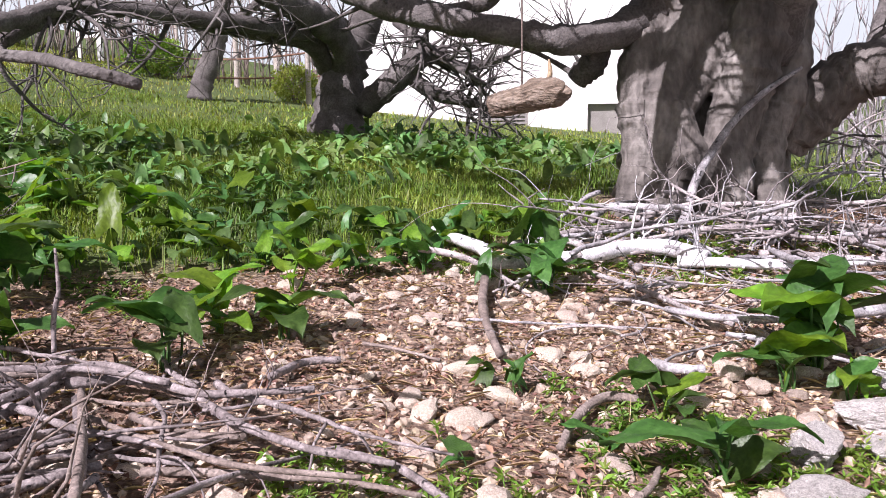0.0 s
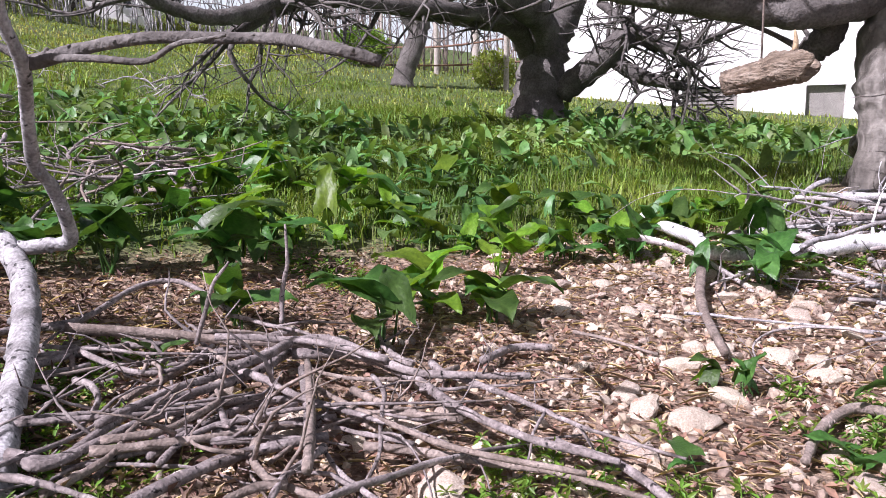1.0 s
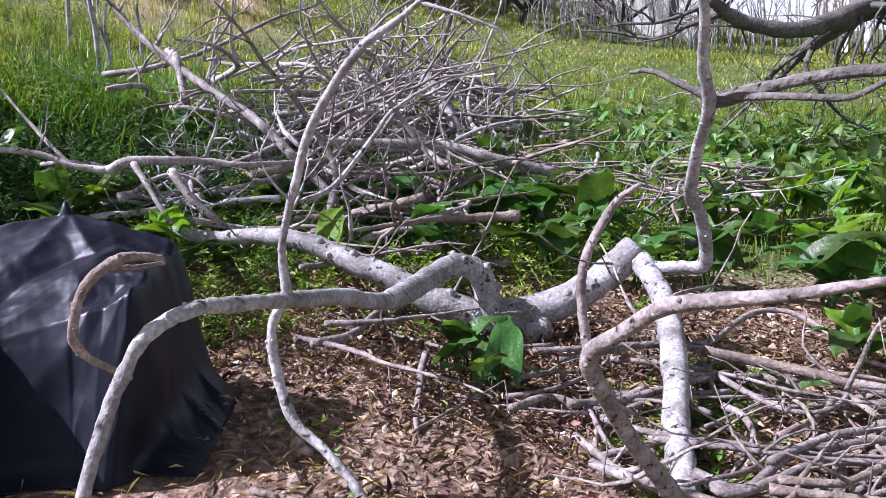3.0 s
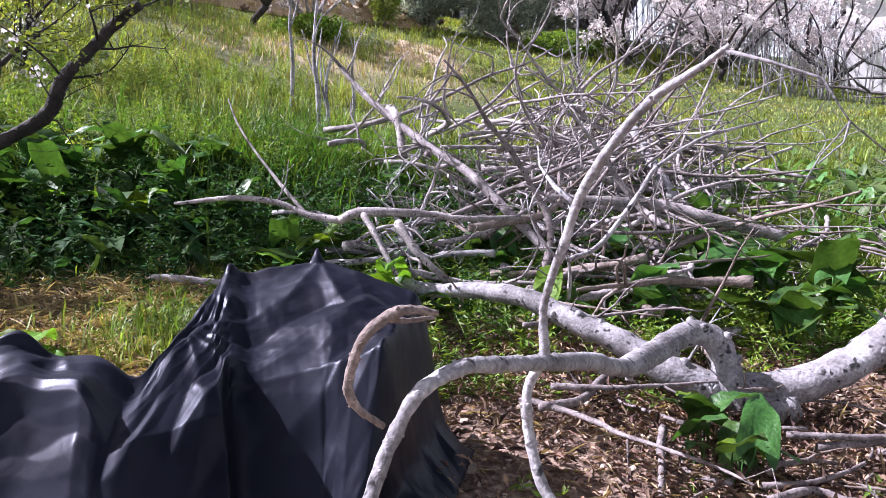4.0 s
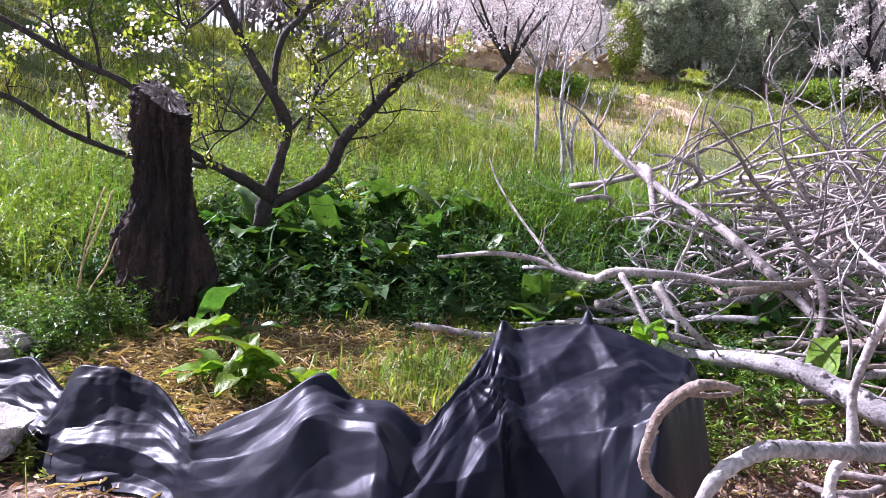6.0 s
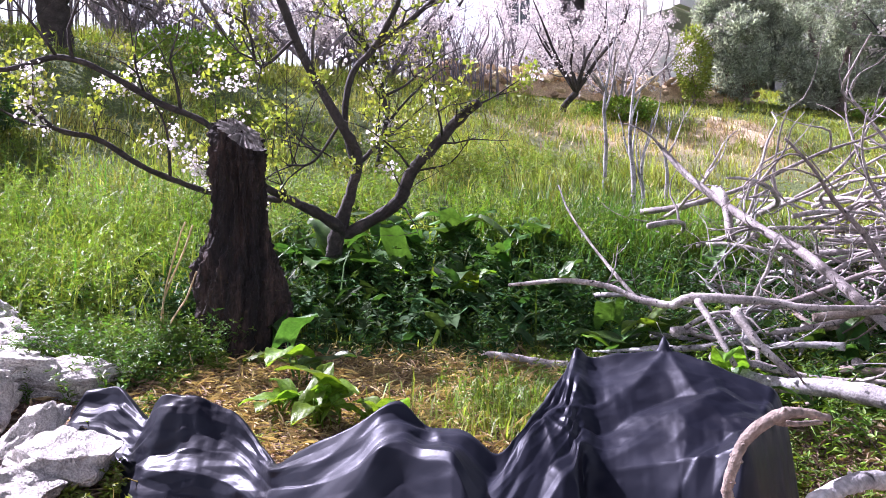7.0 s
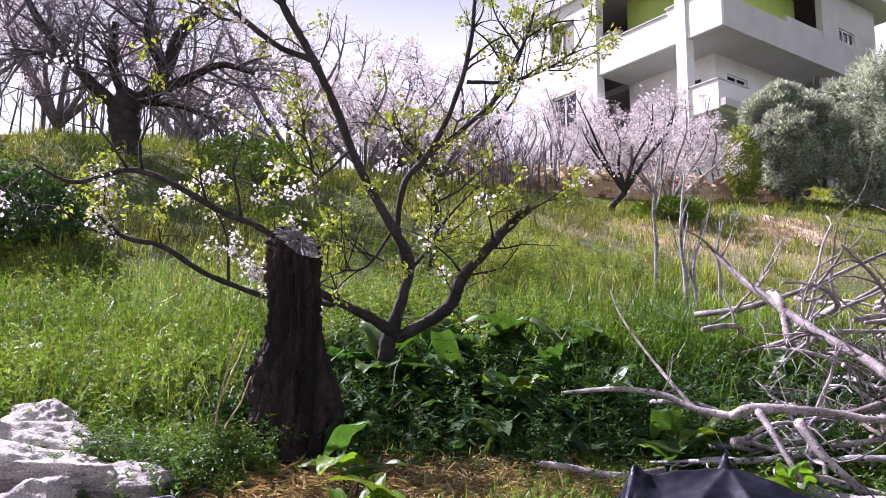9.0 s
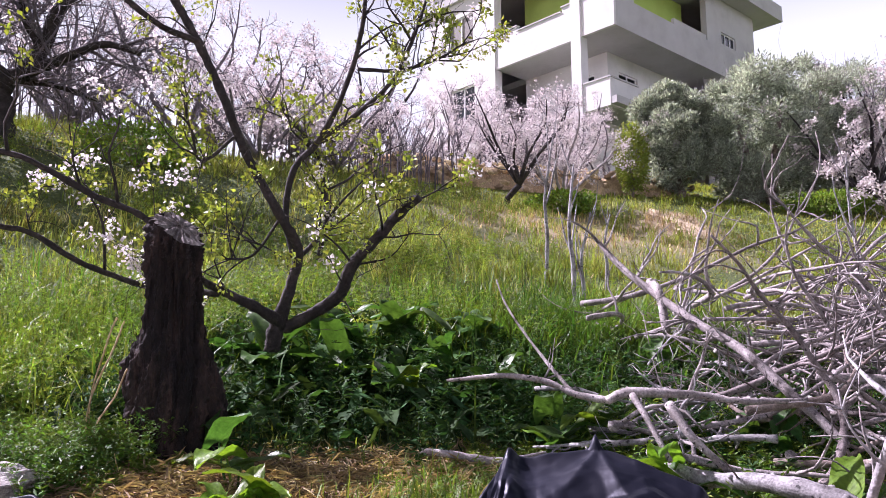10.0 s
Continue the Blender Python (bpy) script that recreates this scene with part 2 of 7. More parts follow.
    if through:
        tr = add("ShaderNodeBsdfTranslucent")
        warm = add("ShaderNodeMix")
        warm.data_type, warm.blend_type = "RGBA", "MULTIPLY"
        warm.inputs["Factor"].default_value = 1.0
        warm.inputs["B"].default_value = (*tint, 1)
        link(hsv.outputs["Color"], warm.inputs["A"])
        link(warm.outputs["Result"], tr.inputs["Color"])
        mx = add("ShaderNodeMixShader")
        mx.inputs["Fac"].default_value = through
        link(b.outputs["BSDF"], mx.inputs[1])
        link(tr.outputs["BSDF"], mx.inputs[2])
        link(mx.outputs["Shader"], out.inputs["Surface"])
    else:
        link(b.outputs["BSDF"], out.inputs["Surface"])
    return m


M = dict(
    fig=surface("fig_bark", [(0.034, 0.029, 0.026), (0.118, 0.105, 0.093), (0.27, 0.25, 0.225)], 3.2, 0.85, 0.9, 26, (1, 1, 0.5), relief=0.025, fine=0.22, ripple=0.4),
    fig_dark=surface("old_fig_limb_bark", [(0.046, 0.04, 0.036), (0.099, 0.089, 0.083), (0.178, 0.165, 0.155)], 5, 0.9, 0.6, 60, relief=0.02),
    pale=surface("pale_bark", [(0.07, 0.064, 0.063), (0.27, 0.258, 0.262), (0.52, 0.51, 0.525)], 9, 0.75, 0.6, 110, relief=0.006, vary=0.15, fine=0.38, scars=24.0),
    # white bark, brightened so that the colour carries the sun on it
    white=surface("white_bark_sun_in_colour", [(0.3, 0.3, 0.31), (0.6, 0.59, 0.6), (0.74, 0.73, 0.73)], 10, 0.7, 0.4, 110, relief=0.005, scars=14.0),
    drift=surface("weathered_stick_bark", [(0.06, 0.048, 0.046), (0.185, 0.155, 0.15), (0.36, 0.315, 0.31)], 18, 0.85, 0.6, 130, relief=0.006, vary=0.45, scars=36.0),
    brown=surface("brown_bark", [(0.07, 0.05, 0.04), (0.19, 0.15, 0.13), (0.34, 0.28, 0.25)], 14, 0.85, 0.6, 120, relief=0.008, vary=0.35),
    grey=surface("grey_twig_bark", [(0.085, 0.073, 0.07), (0.26, 0.23, 0.225), (0.52, 0.475, 0.465)], 10, 0.8, 0.6, 130, relief=0.006, vary=0.4, scars=40.0),
    stump=surface("dark_furrowed_bark", [(0.004, 0.003, 0.0028), (0.016, 0.011, 0.009), (0.08, 0.049, 0.037)], 9, 0.95, 1.0, 40, (1, 1, 0.25), relief=0.05),
    dark=surface("dark_tree_bark", [(0.013, 0.011, 0.011), (0.033, 0.028, 0.026), (0.073, 0.059, 0.056)], 8, 0.9, 0.5, 60),
    old_cut=surface("weathered_sawn_wood", [(0.10, 0.085, 0.075), (0.18, 0.16, 0.145), (0.28, 0.25, 0.23)], 20, 0.85, 0.4, 120, (1, 4, 1)),
    cut=surface("sawn_wood", [(0.198, 0.132, 0.073), (0.317, 0.231, 0.139), (0.396, 0.31, 0.198)], 30, 0.8, 0.2, 200),
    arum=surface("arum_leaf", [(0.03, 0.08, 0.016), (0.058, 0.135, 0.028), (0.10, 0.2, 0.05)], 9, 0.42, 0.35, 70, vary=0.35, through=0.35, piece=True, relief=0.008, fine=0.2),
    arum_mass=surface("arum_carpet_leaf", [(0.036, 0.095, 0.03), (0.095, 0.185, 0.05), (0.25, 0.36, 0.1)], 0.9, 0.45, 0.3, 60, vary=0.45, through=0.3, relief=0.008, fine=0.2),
    # arum_pale: lighter copy of the arum leaf, sunlight put into its colour
    arum_pale=surface("arum_leaf_sun_in_colour", [(0.076, 0.17, 0.013), (0.145, 0.272, 0.021), (0.221, 0.357, 0.043)], 9, 0.45, 0.35, 70, vary=0.3, through=0.45, piece=True, relief=0.008, fine=0.2),
    stalk=surface("green_stalk", [(0.066, 0.125, 0.026), (0.119, 0.191, 0.053)], 12, 0.5, 0.1, 80),
    grass=surface("grass_blade", [(0.06, 0.12, 0.014), (0.145, 0.225, 0.03), (0.3, 0.35, 0.07)], 0.9, 0.55, 0.0, 30, vary=0.4, through=0.4),
    weed=surface("weed_leaf", [(0.055, 0.125, 0.015), (0.13, 0.23, 0.026), (0.25, 0.34, 0.05)], 1.5, 0.5, 0.0, 30, vary=0.4, through=0.4),
    lush=surface("lush_grass_blade", [(0.03, 0.08, 0.012), (0.075, 0.155, 0.02), (0.17, 0.26, 0.04)], 1.6, 0.5, 0.0, 30, vary=0.5, through=0.35),
    hill=surface("hill_grass_blade", [(0.085, 0.13, 0.022), (0.23, 0.28, 0.05), (0.44, 0.4, 0.16)], 1.1, 0.6, 0.0, 20, vary=0.55, through=0.35),
    straw=surface("dry_grass", [(0.28, 0.2, 0.11), (0.43, 0.33, 0.19), (0.58, 0.48, 0.31)], 4, 0.8, 0.0, 40, vary=0.35, through=0.2),
    litter=surface("dry_leaf_litter", [(0.085, 0.042, 0.025), (0.31, 0.185, 0.125), (0.58, 0.43, 0.33)], 5, 0.85, 0.2, 50, vary=0.5, through=0.12),
    path=surface("trodden_sandy_soil", [(0.36, 0.27, 0.17), (0.55, 0.44, 0.3), (0.68, 0.57, 0.41)], 3, 0.95, 0.5, 30),
    dark_litter=surface("dark_curled_leaf", [(0.03, 0.017, 0.012), (0.12, 0.072, 0.05), (0.4, 0.28, 0.2)], 6, 0.85, 0.2, 50, vary=0.6, through=0.08),
    stone=surface("limestone", [(0.3, 0.225, 0.17), (0.48, 0.395, 0.32), (0.67, 0.6, 0.52)], 11, 0.9, 0.5, 70, vary=0.22, relief=0.012, piece=True),
    gravel=surface("gravel", [(0.247, 0.188, 0.135), (0.375, 0.3, 0.232), (0.51, 0.45, 0.39)], 9, 0.9, 0.4, 80, vary=0.35, relief=0.008),
    rock=surface("weathered_rock", [(0.3, 0.28, 0.26), (0.5, 0.47, 0.44), (0.66, 0.63, 0.6)], 6, 0.9, 0.8, 30, relief=0.02, vary=0.12, piece=True),
    rubble=surface("field_wall_stone", [(0.36, 0.26, 0.14), (0.58, 0.44, 0.27), (0.72, 0.59, 0.41)], 3, 0.9, 0.5, 30, vary=0.3, piece=True),
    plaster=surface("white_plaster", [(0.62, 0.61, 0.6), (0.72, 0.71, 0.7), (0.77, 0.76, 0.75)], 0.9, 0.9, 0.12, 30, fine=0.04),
    # concrete of slabs and roofs; on the apartment's side walls the grey is painted shade
    concrete=surface("grey_render_and_shade", [(0.425, 0.416, 0.408), (0.51, 0.501, 0.493), (0.561, 0.552, 0.544)], 0.8, 0.9, 0.15, 25, fine=0.08),
    lime=surface("lime_green_paint", [(0.38, 0.52, 0.10), (0.45, 0.60, 0.14)], 0.9, 0.8, 0.1, 25, fine=0.04),
    frame=surface("white_window_frame", [(0.75, 0.75, 0.75), (0.82, 0.82, 0.82)], 3, 0.5, 0.0, 30, fine=0.05),
    shutter=surface("weathered_shutter", [(0.198, 0.185, 0.172), (0.277, 0.264, 0.244)], 8, 0.8, 0.2, 60),
    post=surface("bleached_post", [(0.277, 0.244, 0.205), (0.409, 0.376, 0.337)], 9, 0.85, 0.3, 60),
    stripped=surface("stripped_log_bark", [(0.079, 0.056, 0.04), (0.198, 0.152, 0.112), (0.33, 0.277, 0.224)], 12, 0.85, 0.9, 50, (1, 3, 3), relief=0.015),
    rust=surface("rusty_mesh", [(0.106, 0.053, 0.033), (0.198, 0.112, 0.073)], 9, 0.85, 0.2, 60),
    olive=surface("olive_leaf", [(0.2, 0.24, 0.185), (0.37, 0.42, 0.345), (0.54, 0.58, 0.51)], 0.8, 0.5, 0.0, 20, vary=0.45, through=0.45, tint=(1.1, 1.1, 0.8)),
    twig=surface("purple_grey_twig", [(0.09, 0.078, 0.09), (0.16, 0.14, 0.155), (0.28, 0.25, 0.27)], 6, 0.85, 0.3, 60, vary=0.35),
    # bank: darkened leaf copy, with the bank's shade put into its colour
    bank=surface("bank_leaf_painted_shade", [(0.018, 0.05, 0.015), (0.035, 0.085, 0.024), (0.075, 0.15, 0.04)], 4, 0.75, 0.2, 60, spec=0.2, vary=0.45, through=0.25, relief=0.006, fine=0.2),
    bush=surface("dark_bush_leaf", [(0.02, 0.055, 0.016), (0.05, 0.11, 0.03)], 1.0, 0.5, 0.0, 20, vary=0.4, through=0.25),
    petal=surface("almond_blossom", [(0.55, 0.495, 0.48), (0.7, 0.655, 0.635), (0.82, 0.785, 0.77)], 0.6, 0.7, 0.0, 20, vary=0.2, through=0.4, fine=0.1, tint=(1.0, 0.95, 0.97)),
    white_petal=surface("white_blossom", [(0.76, 0.71, 0.72), (0.86, 0.84, 0.83)], 5, 0.6, 0.0, 40, vary=0.12, through=0.4, fine=0.1, tint=(1.0, 0.97, 0.98)),
    young=surface("young_leaf", [(0.13, 0.19, 0.03), (0.23, 0.29, 0.055), (0.33, 0.36, 0.10)], 4, 0.5, 0.0, 40, vary=0.3, through=0.45),
    red=surface("red_plastic", [(0.363, 0.013, 0.02), (0.429, 0.026, 0.033)], 9, 0.35, 0.0, 60),
)


def glass_dark():
    m = bpy.data.materials.new("window_glass")
    m.use_nodes = True
    b = m.node_tree.nodes["Principled BSDF"]
    b.inputs["Base Color"].default_value = (0.02, 0.022, 0.025, 1)
    b.inputs["Roughness"].default_value = 0.08
    return m


M["glass"] = glass_dark()


def plastic():
    """Thin black sheet with a dusty film and sharp creases that catch the sun."""
    m = bpy.data.materials.new("black_plastic_sheet")
    m.use_nodes = True
    t = m.node_tree
    add, link = t.nodes.new, t.links.new
    b = t.nodes["Principled BSDF"]
    b.inputs["Specular IOR Level"].default_value, b.inputs["IOR"].default_value = 0.24, 1.45
    b.inputs["Specular Tint"].default_value = (0.75, 0.8, 1.0, 1)
    co = add("ShaderNodeTexCoord")
    n1, n2, n3 = add("ShaderNodeTexNoise"), add("ShaderNodeTexNoise"), add("ShaderNodeTexVoronoi")
    n1.inputs["Scale"].default_value, n1.inputs["Detail"].default_value = 4.0, 6.0
    n2.inputs["Scale"].default_value, n2.inputs["Detail"].default_value = 9.0, 10.0
    n2.inputs["Distortion"].default_value = 1.2
    n3.inputs["Scale"].default_value = 13.0
    for n in (n1, n2, n3):
        link(co.outputs["Object"], n.inputs["Vector"])
    r = add("ShaderNodeValToRGB")
    r.color_ramp.elements[0].position, r.color_ramp.elements[0].color = 0.38, (0.0045, 0.005, 0.009, 1)
    r.color_ramp.elements[1].position, r.color_ramp.elements[1].color = 0.72, (0.016, 0.0175, 0.027, 1)
    link(n1.outputs["Fac"], r.inputs["Fac"])
    link(r.outputs["Color"], b.inputs["Base Color"])
    g = add("ShaderNodeMapRange")
    g.inputs["To Min"].default_value, g.inputs["To Max"].default_value = 0.3, 0.5
    g.inputs["From Min"].default_value, g.inputs["From Max"].default_value = 0.3, 0.65
    link(n1.outputs["Fac"], g.inputs["Value"])
    link(g.outputs["Result"], b.inputs["Roughness"])
    s = add("ShaderNodeMath")
    s.operation = "ADD"
    link(n2.outputs["Fac"], s.inputs[0])
    link(n3.outputs["Distance"], s.inputs[1])
    bu = add("ShaderNodeBump")
    bu.inputs["Strength"].default_value, bu.inputs["Distance"].default_value = 0.22, 0.006
    link(s.outputs["Value"], bu.inputs["Height"])
    link(bu.outputs["Normal"], b.inputs["Normal"])
    return m


M["plastic"] = plastic()


def soil():
    """Ground: reddish litter and stony soil where bare, turf where grown over, dry by the path."""
    m = bpy.data.materials.new("orchard_soil")
    m.use_nodes = True
    t = m.node_tree
    add, link = t.nodes.new, t.links.new
    b = t.nodes["Principled BSDF"]
    b.inputs["Roughness"].default_value = 0.95
    co = add("ShaderNodeTexCoord")
    n1, n2, n3 = add("ShaderNodeTexNoise"), add("ShaderNodeTexNoise"), add("ShaderNodeTexVoronoi")
    n1.inputs["Scale"].default_value, n1.inputs["Detail"].default_value, n1.inputs["Roughness"].default_value = 2.2, 9.0, 0.7
    n2.inputs["Scale"].default_value, n2.inputs["Detail"].default_value, n2.inputs["Roughness"].default_value = 28.0, 8.0, 0.7
    n3.inputs["Scale"].default_value = 34.0
    for n in (n1, n2, n3):
        link(co.outputs["Object"], n.inputs["Vector"])

    def ramp(stops, fac):
        r = add("ShaderNodeValToRGB")
        while len(r.color_ramp.elements) < len(stops):
            r.color_ramp.elements.new(0.5)
        for e, (p, c) in zip(r.color_ramp.elements, stops):
            e.position, e.color = p, (*c, 1)
        link(fac, r.inputs["Fac"])
        return r.outputs["Color"]

    bare = ramp([(0.32, (0.045, 0.024, 0.016)), (0.47, (0.18, 0.112, 0.076)), (0.63, (0.45, 0.335, 0.25))], n2.outputs["Fac"])
    turf = ramp([(0.3, (0.03, 0.05, 0.012)), (0.5, (0.07, 0.11, 0.02)), (0.72, (0.15, 0.17, 0.045))], n2.outputs["Fac"])
    at = add("ShaderNodeAttribute")
    at.attribute_name = "turf"
    soft = add("ShaderNodeMath")
    soft.operation = "ADD"
    link(at.outputs["Fac"], soft.inputs[0])
    w = add("ShaderNodeMapRange")
    w.inputs["To Min"].default_value, w.inputs["To Max"].default_value = -0.4, 0.4
    link(n1.outputs["Fac"], w.inputs["Value"])
    link(w.outputs["Result"], soft.inputs[1])
    step = add("ShaderNodeMapRange")
    step.inputs["From Min"].default_value, step.inputs["From Max"].default_value = -0.1, 0.5
    link(soft.outputs["Value"], step.inputs["Value"])
    mx = add("ShaderNodeMix")
    mx.data_type = "RGBA"
    link(step.outputs["Result"], mx.inputs["Factor"])
    link(bare, mx.inputs["A"])
    link(turf, mx.inputs["B"])
    dry = ramp([(0.3, (0.3, 0.22, 0.14)), (0.7, (0.6, 0.48, 0.33))], n2.outputs["Fac"])
    ad = add("ShaderNodeAttribute")
    ad.attribute_name = "dry"
    mx2 = add("ShaderNodeMix")
    mx2.data_type = "RGBA"
    link(ad.outputs["Fac"], mx2.inputs["Factor"])
    link(mx.outputs["Result"], mx2.inputs["A"])
    link(dry, mx2.inputs["B"])
    link(mx2.outputs["Result"], b.inputs["Base Color"])
    s = add("ShaderNodeMath")
    s.operation = "ADD"
    link(n2.outputs["Fac"], s.inputs[0])
    link(n3.outputs["Distance"], s.inputs[1])
    bu = add("ShaderNodeBump")
    bu.inputs["Strength"].default_value, bu.inputs["Distance"].default_value = 0.9, 0.03
    link(s.outputs["Value"], bu.inputs["Height"])
    link(bu.outputs["Normal"], b.inputs["Normal"])
    return m


M["soil"] = soil()

# ---- ground ----
def dryness(x, y):
    """Bare, dry ground: the trodden path up the slope and the scorched patch beside it."""
    path = np.exp(-((x + 14.8) / 1.5) ** 4 - ((y - 6.85 + 0.22 * (x + 14.8) + 0.12 * np.sin(2.1 * x)) / 0.55) ** 2) * 2.0
    patch = np.exp(-((x + 12.9) / 1.9) ** 2 - ((y - 4.3) / 2.2) ** 2)
    return np.clip(path + patch * (0.8 + 0.6 * fractal(x, y, 1.5, 9)), 0, 1)


def build_ground():
    u = np.linspace(-1, 1, 330)
    k = 13 * u + 60 * u ** 5 + 900 * np.sign(u) * np.abs(u) ** 19
    gx, gy = np.meshgrid(k - 3.0, k + 3.0, indexing="ij")
    v = np.stack([gx, gy, land(gx, gy)], -1).reshape(-1, 3)
    n = len(u)
    i, j = np.meshgrid(np.arange(n - 1), np.arange(n - 1), indexing="ij")
    a = i * n + j
    f = np.stack([a, a + n, a + n + 1, a + 1], -1).reshape(-1, 4)
    me = Soup().add(v, f).mesh("ground", M["soil"])
    for name, fn in (("turf", cover), ("dry", dryness)):
        at = me.attributes.new(name, "FLOAT", "POINT")
        at.data.foreach_set("value", np.clip(fn(v[:, 0], v[:, 1]), -2, 2))
    tagged(new("ground", me), "sloping orchard ground of stony soil, litter and turf", "ground", kind="structure")


build_ground()


def trodden_path():
    """A worn sandy streak up the slope."""
    line = curve([(-16.6, 7.1), (-15.5, 7.05), (-14.6, 6.92), (-13.9, 6.7), (-13.1, 6.45)], 10)
    go = np.gradient(line, axis=0)
    side = np.c_[-go[:, 1], go[:, 0]] / np.linalg.norm(go, axis=1)[:, None]
    r = np.random.default_rng(6)
    n = len(line)
    wide = 0.30 * np.sin(np.linspace(0.25, 2.9, n)) * (1 + 0.3 * r.normal(0, 1, (2, n)))
    v = []
    for k in np.linspace(-1, 1, 7):
        q = line + side * (k * np.where(k < 0, wide[0], wide[1]))[:, None]
        v.append(np.c_[q, land(q[:, 0], q[:, 1]) + 0.05 * (1 - k * k) - 0.004])
    i, j = np.meshgrid(np.arange(6), np.arange(n - 1), indexing="ij")
    a = i * n + j
    me = Soup().add(np.concatenate(v), np.stack([a, a + 1, a + n + 1, a + n], -1).reshape(-1, 4)).mesh("path", M["path"])
    tagged(new("path", me), "worn sandy footpath up the grassy slope", "path", kind="structure")


trodden_path()


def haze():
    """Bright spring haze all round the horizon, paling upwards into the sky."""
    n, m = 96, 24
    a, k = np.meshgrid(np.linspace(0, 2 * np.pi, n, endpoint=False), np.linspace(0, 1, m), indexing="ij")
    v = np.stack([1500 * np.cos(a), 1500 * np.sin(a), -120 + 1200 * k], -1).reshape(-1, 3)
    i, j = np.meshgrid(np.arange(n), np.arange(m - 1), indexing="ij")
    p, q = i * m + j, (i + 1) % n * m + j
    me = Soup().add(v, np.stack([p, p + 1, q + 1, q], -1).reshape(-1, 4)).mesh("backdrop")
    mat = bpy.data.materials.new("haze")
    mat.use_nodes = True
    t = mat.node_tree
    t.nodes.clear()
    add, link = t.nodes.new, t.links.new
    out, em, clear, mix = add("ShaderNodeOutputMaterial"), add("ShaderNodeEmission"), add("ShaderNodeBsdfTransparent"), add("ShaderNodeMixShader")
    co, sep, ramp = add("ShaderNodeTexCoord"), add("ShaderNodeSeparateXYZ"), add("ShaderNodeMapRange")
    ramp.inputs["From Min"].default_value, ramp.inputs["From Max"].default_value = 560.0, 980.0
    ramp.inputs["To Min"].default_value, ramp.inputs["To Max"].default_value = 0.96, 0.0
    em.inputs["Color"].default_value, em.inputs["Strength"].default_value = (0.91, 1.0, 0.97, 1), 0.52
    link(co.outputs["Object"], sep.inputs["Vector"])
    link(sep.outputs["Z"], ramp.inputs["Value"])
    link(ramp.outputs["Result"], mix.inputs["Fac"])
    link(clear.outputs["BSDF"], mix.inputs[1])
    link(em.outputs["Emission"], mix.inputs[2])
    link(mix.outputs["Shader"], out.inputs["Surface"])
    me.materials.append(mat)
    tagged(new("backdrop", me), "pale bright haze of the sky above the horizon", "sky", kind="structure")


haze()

# ---- buildings and walls ----
def box(bm, a, b):
    """A box between two corners."""
    (x0, y0, z0), (x1, y1, z1) = a, b
    v = [bm.verts.new(p) for p in ((x0, y0, z0), (x1, y0, z0), (x1, y1, z0), (x0, y1, z0), (x0, y0, z1), (x1, y0, z1), (x1, y1, z1), (x0, y1, z1))]
    for f in ((3, 2, 1, 0), (4, 5, 6, 7), (0, 1, 5, 4), (1, 2, 6, 5), (2, 3, 7, 6), (3, 0, 4, 7)):
        bm.faces.new([v[i] for i in f])


def boxes(name, mat, parent, spans, label="", bevel=0.0):
    if name in ("wall", "parapet", "coping", "balcony_floor", "roof", "floor") and len(spans) > 1:
        return [boxes(name, mat, parent, [sp], label) for sp in spans][-1]
    bm = bmesh.new()
    for a, b in spans:
        lo, hi = [min(p, q) for p, q in zip(a, b)], [max(p, q) for p, q in zip(a, b)]
        box(bm, lo, hi)
    if bevel:
        bmesh.ops.bevel(bm, geom=bm.edges[:], offset=bevel, segments=2, affect="EDGES")
    return part(name, bm, M[mat], parent, label, smooth=False)


def window(parent, name, axis, u0, u1, z0, z1, w, mullions=1, glass="glass", deep=0.12):
    """A framed window in a wall plane w of the frame whose run is along axis 0 or 1; w faces the viewer."""
    def q(u, d, z):
        return (u, w + d, z) if axis == 0 else (w + d, u, z)
    win = part(name, Soup().add([q(u0, deep, z0), q(u1, deep, z0), q(u1, deep, z1), q(u0, deep, z1)], [[0, 1, 2, 3]]), M[glass], parent, smooth=False)
    t = 0.06
    spans = [(q(u0, deep - 0.05, z0), q(u0 + t, deep - 0.005, z1)), (q(u1 - t, deep - 0.05, z0), q(u1, deep - 0.005, z1)),
             (q(u0 + t, deep - 0.05, z0), q(u1 - t, deep - 0.005, z0 + t)), (q(u0 + t, deep - 0.05, z1 - t), q(u1 - t, deep - 0.005, z1))]
    for k in range(mullions):
        m = u0 + (u1 - u0) * (k + 1) / (mullions + 1)
        spans.append((q(m - t / 2, deep - 0.05, z0 + t), q(m + t / 2, deep - 0.005, z1 - t)))
    boxes("window_frame", "frame", win, spans)
    return win


def wall_run(axis, w, thick, u0, u1, z0, z1, holes):
    """Boxes that make a wall with rectangular holes (u0, u1, z0, z1), sorted along the run."""
    out = []

    def q(u, d, z):
        return (u, w + d, z) if axis == 0 else (w + d, u, z)
    at = u0
    for a, b, c, d in sorted(holes):
        if a > at:
            out.append((q(at, 0, z0), q(a, thick, z1)))
        if c > z0:
            out.append((q(a, 0, z0), q(b, thick, c)))
        if d < z1:
            out.append((q(a, 0, d), q(b, thick, z1)))
        at = b
    if at < u1:
        out.append((q(at, 0, z0), q(u1, thick, z1)))
    return out


